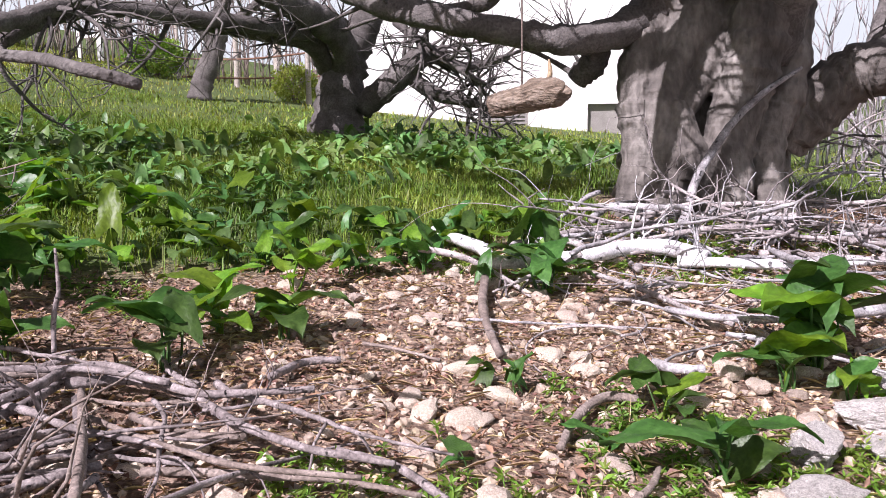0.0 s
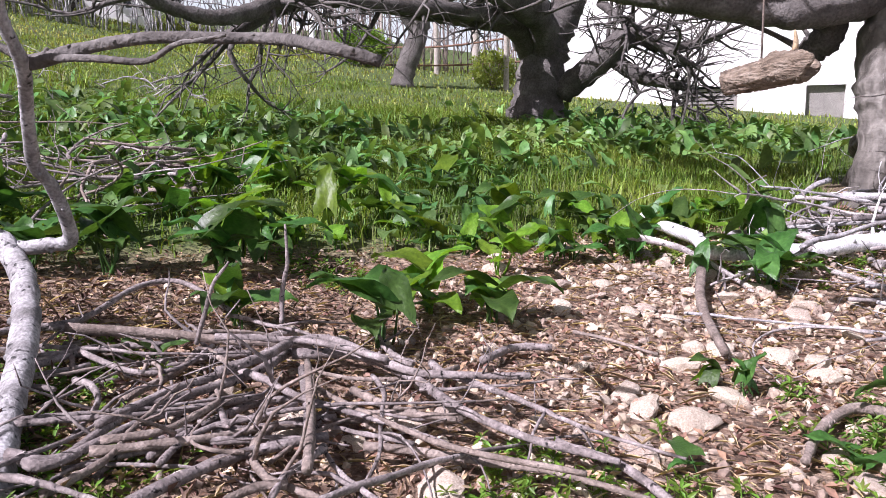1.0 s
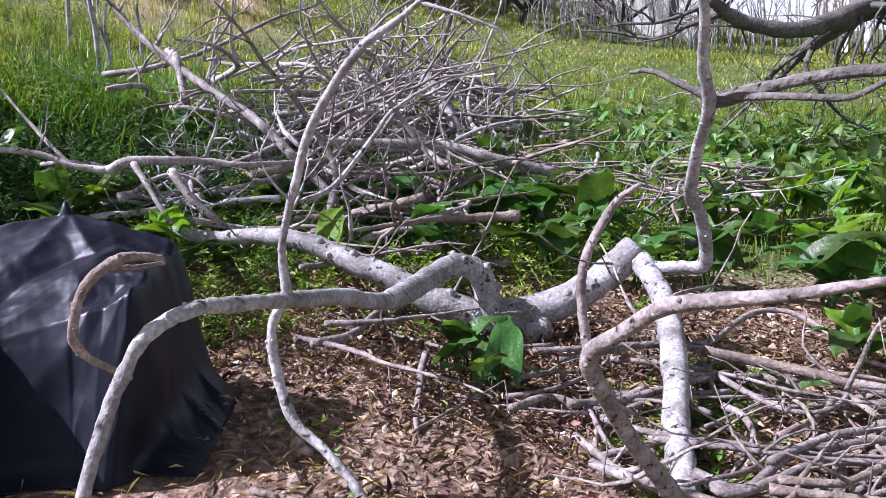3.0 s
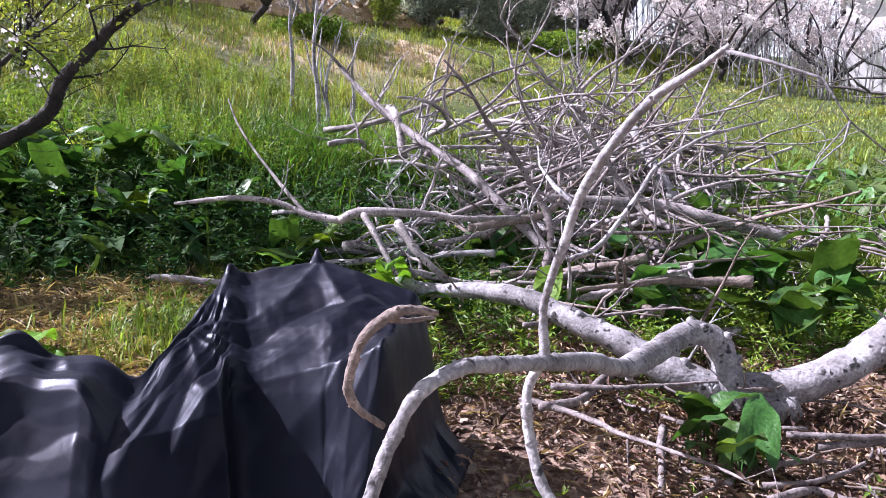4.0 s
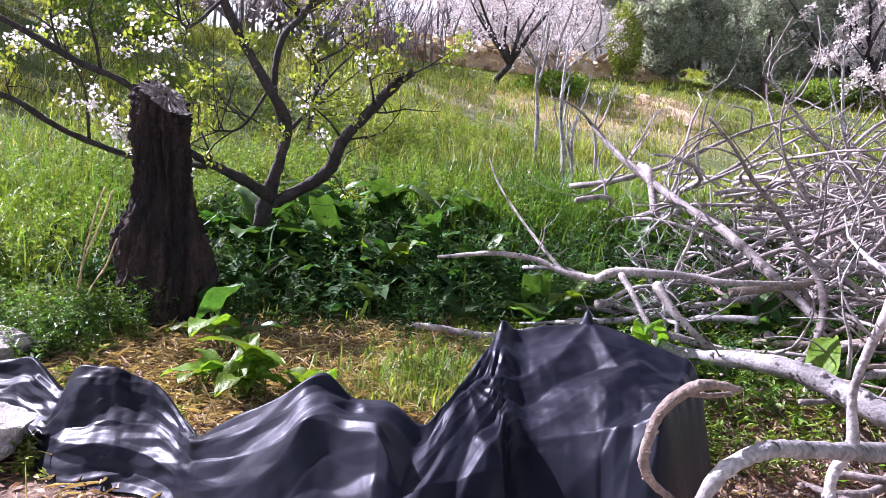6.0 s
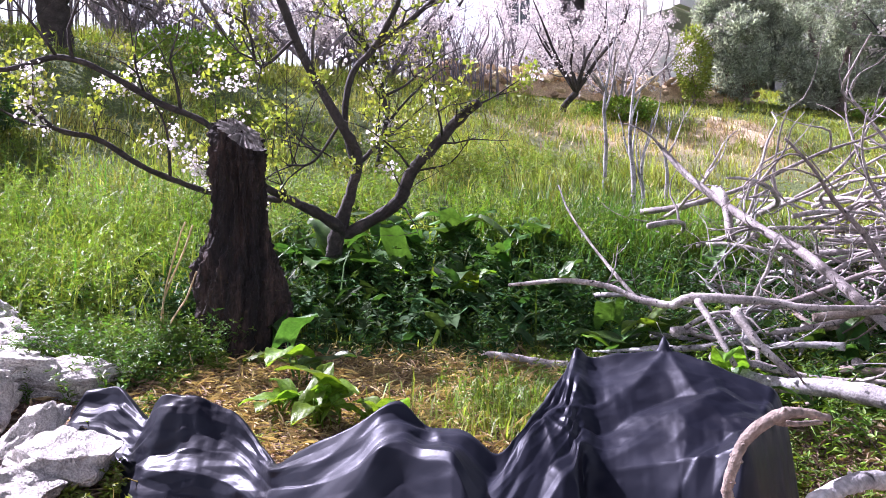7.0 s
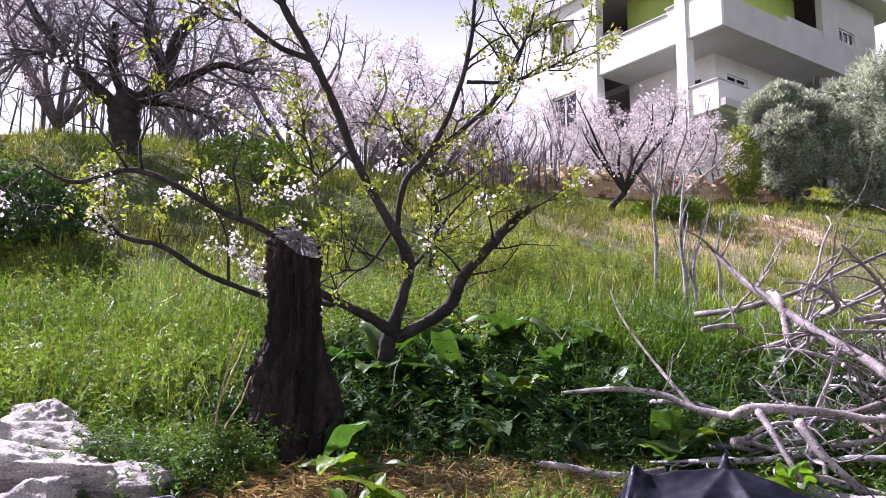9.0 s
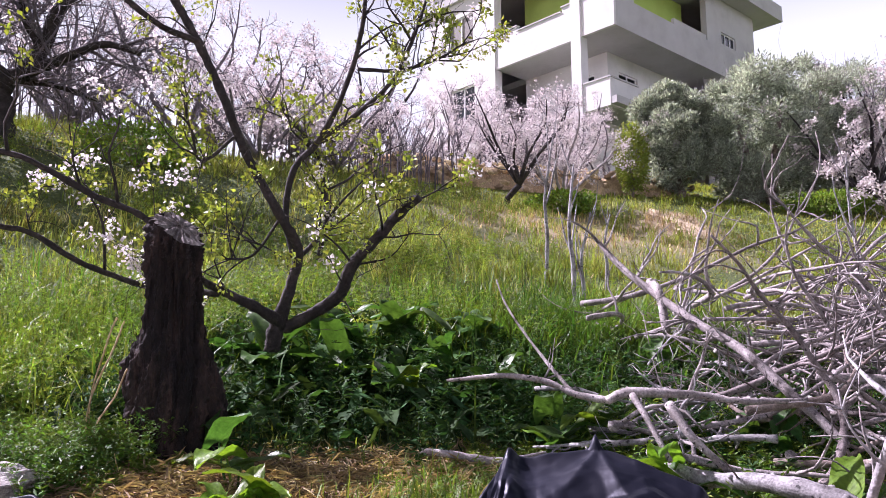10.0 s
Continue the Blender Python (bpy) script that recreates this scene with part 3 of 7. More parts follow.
def apartment_house():
    """Three storeys on the hill: a corner of wrap-round balconies with stepped parapets, white on the sunny side, shade
    painted in grey on the other.
    """
    house = thing("apartment_building", "white apartment building, shaded side coloured grey, with corner balconies and lime-green walls", "building", (-28.41, 11.29, 7.6), 0)
    # its x runs along the sunny front, its y along the shaded side; both start at the balcony corner
    m = Matrix(((-0.8405, -0.5418, 0, -28.41), (-0.5418, 0.8405, 0, 11.29), (0, 0, 1, 7.6), (0, 0, 0, 1)))
    house.matrix_basis = m
    L0, L1, S = 3.45, 6.65, 0.3          # balcony floor undersides
    top = 10.75
    # sunny wall beyond the balconies, with two windows
    front = wall_run(0, 0.0, 0.3, 6.55, 11.4, -1.0, 7.0, [(7.9, 9.6, 4.55, 6.4)])
    front += wall_run(0, 0.0, 0.3, 6.55, 11.4, 7.0, top, [(7.95, 9.65, 8.4, 9.95)])
    boxes("wall", "plaster", house, front)
    window(house, "window", 0, 7.9, 9.6, 4.55, 6.4, 0.0, 1, "glass", 0.2)
    window(house, "window", 0, 7.95, 9.65, 8.4, 9.95, 0.0, 1, "shutter", 0.1)
    # recessed walls behind the balconies
    boxes("wall", "plaster", house, wall_run(0, 2.1, 0.25, 1.9, 6.55, -1.0, L1, [(2.6, 3.5, L0 + 0.3, L0 + 2.4)]) + wall_run(1, 1.9, 0.25, 2.35, 8.3, -1.0, L1, [(2.9, 4.3, L0 + 0.3, L0 + 2.5), (5.6, 6.8, L0 + 1.1, L0 + 2.3)]))
    boxes("wall", "lime", house, wall_run(0, 2.1, 0.25, 1.9, 6.55, L1 + S, top, [(2.4, 3.4, L1 + S + 0.02, L1 + S + 2.1)]) + wall_run(1, 1.9, 0.25, 2.35, 8.3, L1 + S, top, [(3.0, 4.3, L1 + 1.6, L1 + 3.0), (5.5, 6.5, L1 + 1.8, L1 + 2.6), (6.9, 7.9, L1 + 1.8, L1 + 2.6)]), "lime-green painted balcony wall")
    window(house, "window", 0, 2.6, 3.5, L0 + 0.3, L0 + 2.4, 2.1, 0)
    window(house, "window", 0, 2.4, 3.4, L1 + S + 0.02, L1 + S + 2.1, 2.1, 0)
    window(house, "window", 1, 2.9, 4.3, L0 + 0.3, L0 + 2.5, 1.9, 1)
    window(house, "window", 1, 5.6, 6.8, L0 + 1.1, L0 + 2.3, 1.9, 1)
    for a, b in ((3.0, 4.3), (5.5, 6.5), (6.9, 7.9)):
        window(house, "window", 1, a, b, L1 + 1.6 if a == 3.0 else L1 + 1.8, L1 + 3.0 if a == 3.0 else L1 + 2.6, 1.9, 1)
    # slabs, parapets and piers
    for z in (L0, L1):
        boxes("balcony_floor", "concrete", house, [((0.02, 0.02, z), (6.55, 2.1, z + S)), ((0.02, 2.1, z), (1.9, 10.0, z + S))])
    boxes("parapet", "plaster", house, [((0, 0, L1 - 0.02), (2.6, 0.14, L1 + 1.58)), ((2.6, 0, L1 - 0.02), (5.2, 0.14, L1 + 1.38)), ((5.2, 0, L1 - 0.02), (6.548, 0.14, L1 + 1.62))], "white rendered parapet with a stepped top")
    # the side parapet is grey where the front is white: shade as colour
    boxes("parapet", "concrete", house, [((-0.004, 0.142, L1 - 0.02), (0.14, 1.4, L1 + 1.6)), ((-0.004, 1.4, L1 - 0.02), (0.14, 4.4, L1 + 1.3)), ((-0.004, 4.4, L1 - 0.02), (0.14, 7.1, L1 + 1.58)), ((-0.004, 7.1, L1 - 0.02), (0.14, 10.0, L1 + 1.36))], "parapet with a stepped top, coloured grey for its shaded side")
    boxes("coping", "concrete", house, [((-0.05, -0.05, L1 + 1.58), (2.65, 0.19, L1 + 1.64)), ((2.65, -0.05, L1 + 1.38), (5.15, 0.19, L1 + 1.44)), ((5.15, -0.05, L1 + 1.62), (6.6, 0.19, L1 + 1.68))])
    boxes("parapet", "plaster", house, [((0.3, 0.0, L0 - 0.05), (2.15, 0.14, L0 + 1.1)), ((0.3, 0.142, L0 - 0.05), (0.44, 1.9, L0 + 1.1))])
    boxes("coping", "concrete", house, [((0.25, -0.04, L0 + 1.1), (2.15, 0.18, L0 + 1.16)), ((0.25, 0.18, L0 + 1.1), (0.48, 1.9, L0 + 1.16))])
    boxes("pier", "plaster", house, [((1.64, -0.06, -1.0), (2.14, 0.4, top))])
    boxes("pier", "plaster", house, [((6.5, -0.06, -1.0), (6.9, 0.4, top))])
    # side wall beyond the balconies, its shade put into the grey, and the roof
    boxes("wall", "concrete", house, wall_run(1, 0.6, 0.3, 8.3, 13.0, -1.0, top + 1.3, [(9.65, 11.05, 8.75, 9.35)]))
    window(house, "window", 1, 9.65, 11.05, 8.75, 9.35, 0.6, 2)
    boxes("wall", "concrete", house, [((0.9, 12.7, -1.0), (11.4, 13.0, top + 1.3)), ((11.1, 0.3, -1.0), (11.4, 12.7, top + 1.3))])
    boxes("roof", "concrete", house, [((-0.2, -0.2, top), (11.5, 8.3, top + 0.35)), ((-0.3, 8.3, top + 0.25), (11.6, 14.5, top + 1.1))], "flat grey concrete roof slab with deep eaves")
    boxes("floor", "concrete", house, [((2.2, 2.4, L1), (11.1, 12.7, L1 + S)), ((2.2, 2.4, L0), (11.1, 12.7, L0 + S))])


apartment_house()


def white_house():
    """The low white house beyond the fig trees."""
    house = thing("house", "low white plastered house with a slatted shutter", "house", (-1.5, 14.4, 0.3), 0)
    boxes("wall", "plaster", house, wall_run(0, 0.0, 0.3, 0.0, 5.6, -0.6, 4.2, [(2.05, 2.95, 0.16, 0.82), (4.0, 4.6, -0.6, 0.8)]))
    boxes("wall", "plaster", house, [((0.0, 0.3, -0.6), (0.3, 6.0, 4.2)), ((5.3, 0.3, -0.6), (5.6, 6.0, 4.2)), ((0.3, 5.7, -0.6), (5.3, 6.0, 4.2))])
    boxes("roof", "concrete", house, [((-0.25, -0.3, 4.2), (5.85, 6.2, 4.4))], "flat concrete roof")
    sh = boxes("shutter", "shutter", house, [((2.05, 0.08, 0.16), (2.1, 0.14, 0.82)), ((2.1, 0.08, 0.16), (2.9, 0.14, 0.19)), ((2.9, 0.08, 0.16), (2.95, 0.14, 0.82))], "weathered grey slatted shutter")
    for k in range(9):
        boxes("slat", "shutter", sh, [((2.1, 0.09, 0.19 + 0.068 * k), (2.9, 0.13, 0.235 + 0.068 * k))])
    boxes("door", "shutter", house, [((4.0, 0.1, -0.6), (4.6, 0.16, 0.8))], "grey weathered plank door")


white_house()


def far_house():
    house = thing("house", "small white house among bare trees across the orchard", "house", (-13.0, 17.0, 2.8), 36)
    boxes("wall", "plaster", house, wall_run(0, 0.0, 0.2, 0.0, 1.5, -0.5, 2.6, [(0.85, 1.2, 0.6, 1.3)]) + [((0.0, 0.2, -0.5), (0.2, 1.6, 2.6)), ((1.3, 0.2, -0.5), (1.5, 1.6, 2.6)), ((0.2, 1.4, -0.5), (1.3, 1.6, 2.6))])
    boxes("roof", "concrete", house, [((-0.15, -0.15, 2.6), (1.65, 1.75, 2.75))], "flat roof slab")
    window(house, "window", 0, 0.85, 1.2, 0.6, 1.3, 0.0, 0)


far_house()


def fence():
    """Bleached posts and rusty rails at the orchard's edge."""
    group = "posts at the orchard edge"
    for x, y, hgt, w in ((-3.42, 16.4, 1.35, 0.075), (-2.42, 14.2, 1.5, 0.05), (-5.75, 17.4, 1.9, 0.045), (-4.4, 17.0, 1.2, 0.06), (-1.9, 14.0, 1.3, 0.05)):
        z = float(land(x, y))
        s = Soup()
        limb(s, [(0, 0, -0.2, w), (0.01, 0, hgt * 0.5, w * 0.95), (0.0, 0.01, hgt, w * 0.85)], sides=7, steps=4, rough=0.04, seed=int(hgt * 100))
        ob = part("fence_post", s, M["post"])
        ob.location = (x, y, z)
        tagged(ob, "bleached wooden fence post in rough grass", "post", group)
    for y, z0, z1 in ((15.2, 2.1, 2.15), (15.6, 1.75, 1.72)):
        s = Soup()
        limb(s, [(-5.6, y + 1.6, z0 + 0.1, 0.02), (-4.0, y + 0.9, z0, 0.02), (-2.3, y, z1, 0.02)], sides=6, steps=4, seed=3)
        tagged(part("fence_rail", s, M["rust"]), "thin rusty rail along a row of posts", "rail")
    lad = thing("post_frame", "white wooden frame standing at the orchard edge", "frame", (-8.6, 19.6, 2.4), 10)
    boxes("upright", "frame", lad, [((-0.3, 0, -0.2), (-0.17, 0.08, 2.2))])
    boxes("upright", "frame", lad, [((0.17, 0, -0.2), (0.3, 0.08, 2.2))])
    boxes("rung", "frame", lad, [((-0.17, 0.01, 0.55), (0.17, 0.07, 0.66))])


fence()

# ---- cut branches and sticks ----
def fallen(name, label, bark, limbs, group="", shoots=0):
    """A cut branch: one mesh where it is single, else parts under an empty at its foot."""
    base = np.array(limbs[0][1][0][:3])
    base = np.array((base[0], base[1], float(land(base[0], base[1]))))
    seed = int(abs(base[0]) * 1000 + abs(base[1]) * 777)
    r = np.random.default_rng(seed)
    category = "stick" if name == "stick" else "branch"
    bark = "drift" if category == "stick" and bark in ("grey", "pale") and base[0] < 0 else bark
    girth = 0.85 if category == "stick" else 1.0
    made = []
    for k, (part_name, rows) in enumerate(limbs):
        rows = [(x - base[0], y - base[1], z - base[2], w * girth) for x, y, z, w in rows]
        s = Soup()
        line = limb(s, rows, sides=12 if rows[0][3] > 0.012 else 8, steps=6, rough=0.05, wander=0.0018, seed=seed + k)
        for _ in range(2 + 2 * len(rows)):
            i = int(r.integers(2, len(line) - 2))
            off = unit(r.normal(0, 1, 3))
            w = line[i, 3]
            limb(s, [(*(line[i, :3]), w * 0.5), (*(line[i, :3] + off * w * 1.15), w * 0.32), (*(line[i, :3] + off * w * 1.3), w * 0.1)], sides=6, steps=2, rough=0.08, seed=i)
        if shoots and k == 0:
            twigs(s, line, shoots, min(0.45, 0.12 + 0.03 * shoots), r, 2, up=0.25, start=0.3, thin=0.5, sides=5)
        made.append((part_name, s, "fig_dark" if part_name == "side_limb" else bark))
    if len(made) == 1:
        ob = part(name, made[0][1], M[bark])
        ob.location = base
        tagged(ob, label, category, group)
    else:
        ob = thing(name, label, category, tuple(base), 0, group)
        for part_name, s, skin in made:
            part(part_name, s, M[skin], ob)
    return ob


fallen("felled_tree", "pale felled fig limb with a sawn end on leaf litter", "pale", [
    ("trunk", [(-1.97, 2.22, 0.45, 0.048), (-2.03, 2.1, 0.35, 0.0515), (-2.12, 1.95, 0.27, 0.055), (-2.22, 1.79, 0.25, 0.0582), (-2.31, 1.66, 0.3, 0.0507), (-2.43, 1.57, 0.38, 0.0403), (-2.59, 1.49, 0.44, 0.0377), (-2.76, 1.41, 0.5, 0.033), (-2.95, 1.34, 0.51, 0.0302), (-3.15, 1.24, 0.5, 0.0271), (-3.33, 1.17, 0.53, 0.0216)]),
    ("curved_limb", [(-2.1, 1.92, 0.22, 0.0507), (-2.15, 1.82, 0.21, 0.0503), (-2.2, 1.77, 0.3, 0.0449), (-2.23, 1.75, 0.4, 0.0413), (-2.24, 1.66, 0.44, 0.0387), (-2.21, 1.53, 0.42, 0.0355), (-2.14, 1.37, 0.4, 0.0316), (-2.01, 1.2, 0.43, 0.02352), (-1.86, 1, 0.49, 0.02016), (-1.72, 0.8, 0.535, 0.01638), (-1.66, 0.66, 0.56, 0.01445), (-1.61, 0.55, 0.575, 0.01327), (-1.585, 0.475, 0.555, 0.01218), (-1.58, 0.43, 0.505, 0.01134), (-1.57, 0.385, 0.42, 0.01092), (-1.55, 0.345, 0.32, 0.01008), (-1.52, 0.31, 0.19, 0.00924)]),
    ("front_limb", [(-1.95, 2.21, 0.42, 0.033), (-1.82, 2.14, 0.34, 0.0348), (-1.66, 1.97, 0.26, 0.0348), (-1.5, 1.75, 0.18, 0.0336), (-1.39, 1.59, 0.14, 0.0318), (-1.28, 1.45, 0.11, 0.0299), (-1.2, 1.34, 0.09, 0.0277)]),
    ("upright_limb", [(-1.9, 2.21, 0.39, 0.0224), (-1.8, 2.23, 0.4, 0.022), (-1.72, 2.24, 0.42, 0.0216), (-1.66, 2.12, 0.58, 0.0176), (-1.65, 2.05, 0.65, 0.01832), (-1.56, 1.94, 0.78, 0.01584), (-1.46, 1.83, 0.89, 0.01576), (-1.43, 1.75, 0.99, 0.0128), (-1.39, 1.69, 1.08, 0.01128), (-1.37, 1.63, 1.17, 0.0088)]),
    ("side_limb", [(-1.46, 1.84, 0.9, 0.0183), (-1.36, 1.85, 0.92, 0.0164), (-1.25, 1.86, 0.94, 0.0145), (-1.13, 1.87, 0.95, 0.0138), (-0.96, 1.87, 0.94, 0.013), (-0.83, 1.86, 0.93, 0.0123), (-0.64, 1.65, 0.89, 0.0123), (-0.53, 1.64, 0.86, 0.0098)]),
    ("side_limb", [(-1.46, 1.83, 0.91, 0.0126), (-1.54, 1.83, 0.95, 0.0101), (-1.63, 1.83, 0.99, 0.0074), (-1.7, 1.83, 0.99, 0.0045)]),
    ("side_limb", [(-1.44, 1.84, 0.91, 0.011), (-1.26, 1.79, 0.9, 0.0091), (-1.12, 1.8, 0.89, 0.0075), (-1.02, 1.77, 0.92, 0.006), (-0.89, 1.74, 0.93, 0.0034)]),
], shoots=3)

fallen("hooked_branch", "short brown hooked branch resting against black plastic sheet", "brown", [
    ("stem", [(-1.677, 0.4478, 0.4789, 0.006), (-1.668, 0.4101, 0.5073, 0.0071), (-1.655, 0.386, 0.5425, 0.0079), (-1.643, 0.3864, 0.5843, 0.0081), (-1.635, 0.4037, 0.6278, 0.0083), (-1.627, 0.4377, 0.6589, 0.0089), (-1.622, 0.4755, 0.6686, 0.0079), (-1.621, 0.5199, 0.6624, 0.0053)]),
    ("stub", [(-1.627, 0.4377, 0.6589, 0.006), (-1.64, 0.4774, 0.6499, 0.0049), (-1.676, 0.5403, 0.6459, 0.0037)]),
])

fallen("forked_branch", "grey forked branch propped across a pale felled limb", "drift", [
    ("stem", [(-0.69, 0.9, 0.68, 0.0046), (-0.76, 0.92, 0.66, 0.007), (-0.84, 0.93, 0.64, 0.0091), (-0.96, 0.94, 0.61, 0.0111), (-1.05, 0.96, 0.56, 0.012), (-1.13, 0.97, 0.5, 0.0148), (-1.15, 1.03, 0.42, 0.015), (-1.16, 1.12, 0.31, 0.0161), (-1.16, 1.23, 0.19, 0.0189), (-1.14, 1.3, 0.1, 0.0187)]),
    ("upright_shoot", [(-1.13, 0.97, 0.5, 0.0087), (-1.14, 0.97, 0.57, 0.008), (-1.14, 0.97, 0.62, 0.0074), (-1.13, 0.98, 0.67, 0.0073), (-1.11, 1.01, 0.73, 0.0059), (-1.08, 1.03, 0.76, 0.0033)]),
], shoots=5)

fallen("upright_branch", "pale branch with dark bark scars leaning over a felled limb", "pale", [
    ("stem", [(-1.518, 0.8245, 0.1612, 0.008938), (-1.562, 0.8153, 0.2051, 0.009266), (-1.63, 0.7964, 0.257, 0.01025), (-1.693, 0.7684, 0.3071, 0.0114), (-1.726, 0.7585, 0.3996, 0.01099), (-1.73, 0.7568, 0.4881, 0.01033), (-1.713, 0.7826, 0.5569, 0.01115), (-1.704, 0.774, 0.6429, 0.008036), (-1.652, 0.774, 0.7461, 0.008446), (-1.609, 0.7826, 0.8407, 0.008856), (-1.549, 0.7998, 0.9181, 0.008528), (-1.489, 0.817, 0.9783, 0.008446), (-1.429, 0.8514, 1.021, 0.006314), (-1.377, 0.8772, 1.056, 0.003772)]),
    ("shoot", [(-1.652, 0.7912, 0.7289, 0.005658), (-1.677, 0.878, 0.7528, 0.005002), (-1.719, 1.004, 0.8405, 0.005248), (-1.761, 1.088, 0.8953, 0.004592), (-1.796, 1.249, 0.9615, 0.003936), (-1.83, 1.482, 1.011, 0.00246)]),
], shoots=4)

fallen("lying_branch", "grey crooked branch lying over weeds", "grey", [
    ("stem", [(-3.7, 0.43, 0.83, 0.006256), (-3.57, 0.62, 0.85, 0.01061), (-3.49, 0.77, 0.83, 0.0119), (-3.42, 0.87, 0.78, 0.01319), (-3.35, 0.98, 0.76, 0.01442)]),
    ("stem_end", [(-3.35, 0.97, 0.76, 0.01727), (-3.3, 1.05, 0.79, 0.01856), (-3.24, 1.29, 0.78, 0.01414), (-3.19, 1.42, 0.76, 0.01129), (-3.17, 1.66, 0.76, 0.0085)]),
    ("fork", [(-3.42, 0.87, 0.78, 0.008772), (-3.53, 0.82, 0.87, 0.007548), (-3.64, 0.78, 0.96, 0.006256), (-3.85, 0.72, 1.14, 0.004964), (-3.96, 0.7, 1.27, 0.0034)]),
    ("fork", [(-3.28, 1.04, 0.78, 0.01278), (-3.18, 1.05, 0.7, 0.01095), (-3.07, 1.08, 0.57, 0.009248)]),
    ("fork", [(-3.24, 1.16, 0.75, 0.01829), (-3.15, 1.2, 0.64, 0.01503), (-3.09, 1.3, 0.53, 0.0121)]),
], shoots=2)

fallen("lying_branch", "grey branch half hidden behind black plastic sheet", "grey", [
    ("stem", [(-3.91, 0.35, 0.53, 0.0146), (-3.86, 0.48, 0.52, 0.0161), (-3.75, 0.65, 0.5, 0.0173), (-3.83, 0.87, 0.51, 0.0195)]),
])

fallen("lying_branch", "grey stripped branch slanting over a brushwood heap", "grey", [
    ("stem", [(-3.31, 1.91, 0.58, 0.01704), (-3.54, 1.87, 0.74, 0.02216), (-3.98, 1.88, 0.96, 0.0224), (-4.33, 1.81, 1.12, 0.02176), (-4.83, 1.68, 1.42, 0.02112), (-5.09, 1.58, 1.67, 0.01104)]),
    ("fork", [(-4.47, 1.74, 1.06, 0.02224), (-4.58, 1.75, 1.29, 0.02528), (-4.69, 1.75, 1.35, 0.02584)]),
], shoots=8)

fallen("lying_branch", "long grey branch lying across a brushwood heap", "grey", [
    ("stem", [(-3.86, 2.17, 0.83, 0.02016), (-3.75, 2.45, 0.82, 0.02464), (-3.54, 2.72, 0.79, 0.0284), (-3.37, 2.87, 0.73, 0.02976), (-3.15, 3.15, 0.63, 0.02896)]),
], shoots=4)

fallen("lying_branch", "pale broken branch standing out of a brushwood heap", "pale", [
    ("stem", [(-4.9, 3.7, 1.3, 0.0388), (-4.68, 3.68, 1.06, 0.0374), (-4.38, 3.59, 0.82, 0.0317)]),
])

fallen("stick", "grey weathered stick lying on stony soil", "grey", [
    ("stem", [(-0.94, 1.3, 0.11, 0.0166), (-0.91, 1.47, 0.1, 0.0158), (-0.85, 1.62, 0.09, 0.0144), (-0.72, 1.76, 0.08, 0.0121)]),
], group="loose sticks on the bare ground")

fallen("stick", "grey weathered stick lying on stony soil", "grey", [
    ("stem", [(-1.24, 1.43, 0.14, 0.0126), (-1.15, 1.47, 0.12, 0.0124), (-1.17, 1.69, 0.12, 0.0137), (-1.12, 1.85, 0.11, 0.0144), (-1.06, 2.05, 0.1, 0.0153), (-1.04, 2.32, 0.1, 0.0167)]),
], group="loose sticks on the bare ground", shoots=3)

fallen("stick", "brown stick lying among leaf litter", "brown", [
    ("stem", [(-1.61, 2.05, 0.2, 0.0181), (-1.4, 2.15, 0.17, 0.0165), (-1.19, 2.18, 0.15, 0.0146), (-0.96, 2.24, 0.13, 0.0127)]),
], group="loose sticks on the bare ground")

fallen("stick", "long straight brown pole lying over sticks", "brown", [
    ("stem", [(-0.86, 2, 0.1, 0.0085), (-0.64, 1.86, 0.09, 0.0084), (-0.44, 1.76, 0.08, 0.0083), (-0.16, 1.69, 0.08, 0.008)]),
], group="loose sticks on the bare ground")

fallen("stick", "brown stick with a pale sawn end", "brown", [
    ("stem", [(-0.79, 2.1, 0.06, 0.0131), (-0.67, 2.01, 0.06, 0.0137), (-0.57, 1.98, 0.05, 0.0145), (-0.47, 1.99, 0.05, 0.0155)]),
], group="loose sticks on the bare ground")

fallen("stick", "grey weathered stick lying on stony soil", "grey", [
    ("stem", [(-1.01, 2.21, 0.11, 0.0191), (-0.85, 2.27, 0.1, 0.0177), (-0.66, 2.16, 0.09, 0.0152), (-0.48, 1.98, 0.08, 0.0124), (-0.3, 1.86, 0.07, 0.0102), (-0.1, 1.8, 0.06, 0.0085)]),
], group="loose sticks on the bare ground", shoots=3)

fallen("stick", "brown stick lying among leaf litter", "brown", [
    ("stem", [(-0.9, 2.07, 0.14, 0.0117), (-0.77, 1.79, 0.13, 0.0131), (-0.65, 1.5, 0.13, 0.0133)]),
], group="loose sticks on the bare ground")

fallen("stick", "grey weathered stick lying on stony soil", "grey", [
    ("stem", [(-1.03, 1.57, 0.09, 0.0118), (-1.02, 1.76, 0.08, 0.0121), (-0.98, 1.94, 0.07, 0.0122), (-0.87, 2.02, 0.06, 0.0114)]),
], group="loose sticks on the bare ground")

fallen("stick", "pale bark stick lying on stony soil", "grey", [
    ("stem", [(-1.62, 1.48, 0.18, 0.0129), (-1.59, 1.64, 0.16, 0.0128), (-1.56, 1.78, 0.16, 0.0125), (-1.55, 1.98, 0.15, 0.0123), (-1.46, 2.11, 0.14, 0.0116)]),
], group="loose sticks on the bare ground")

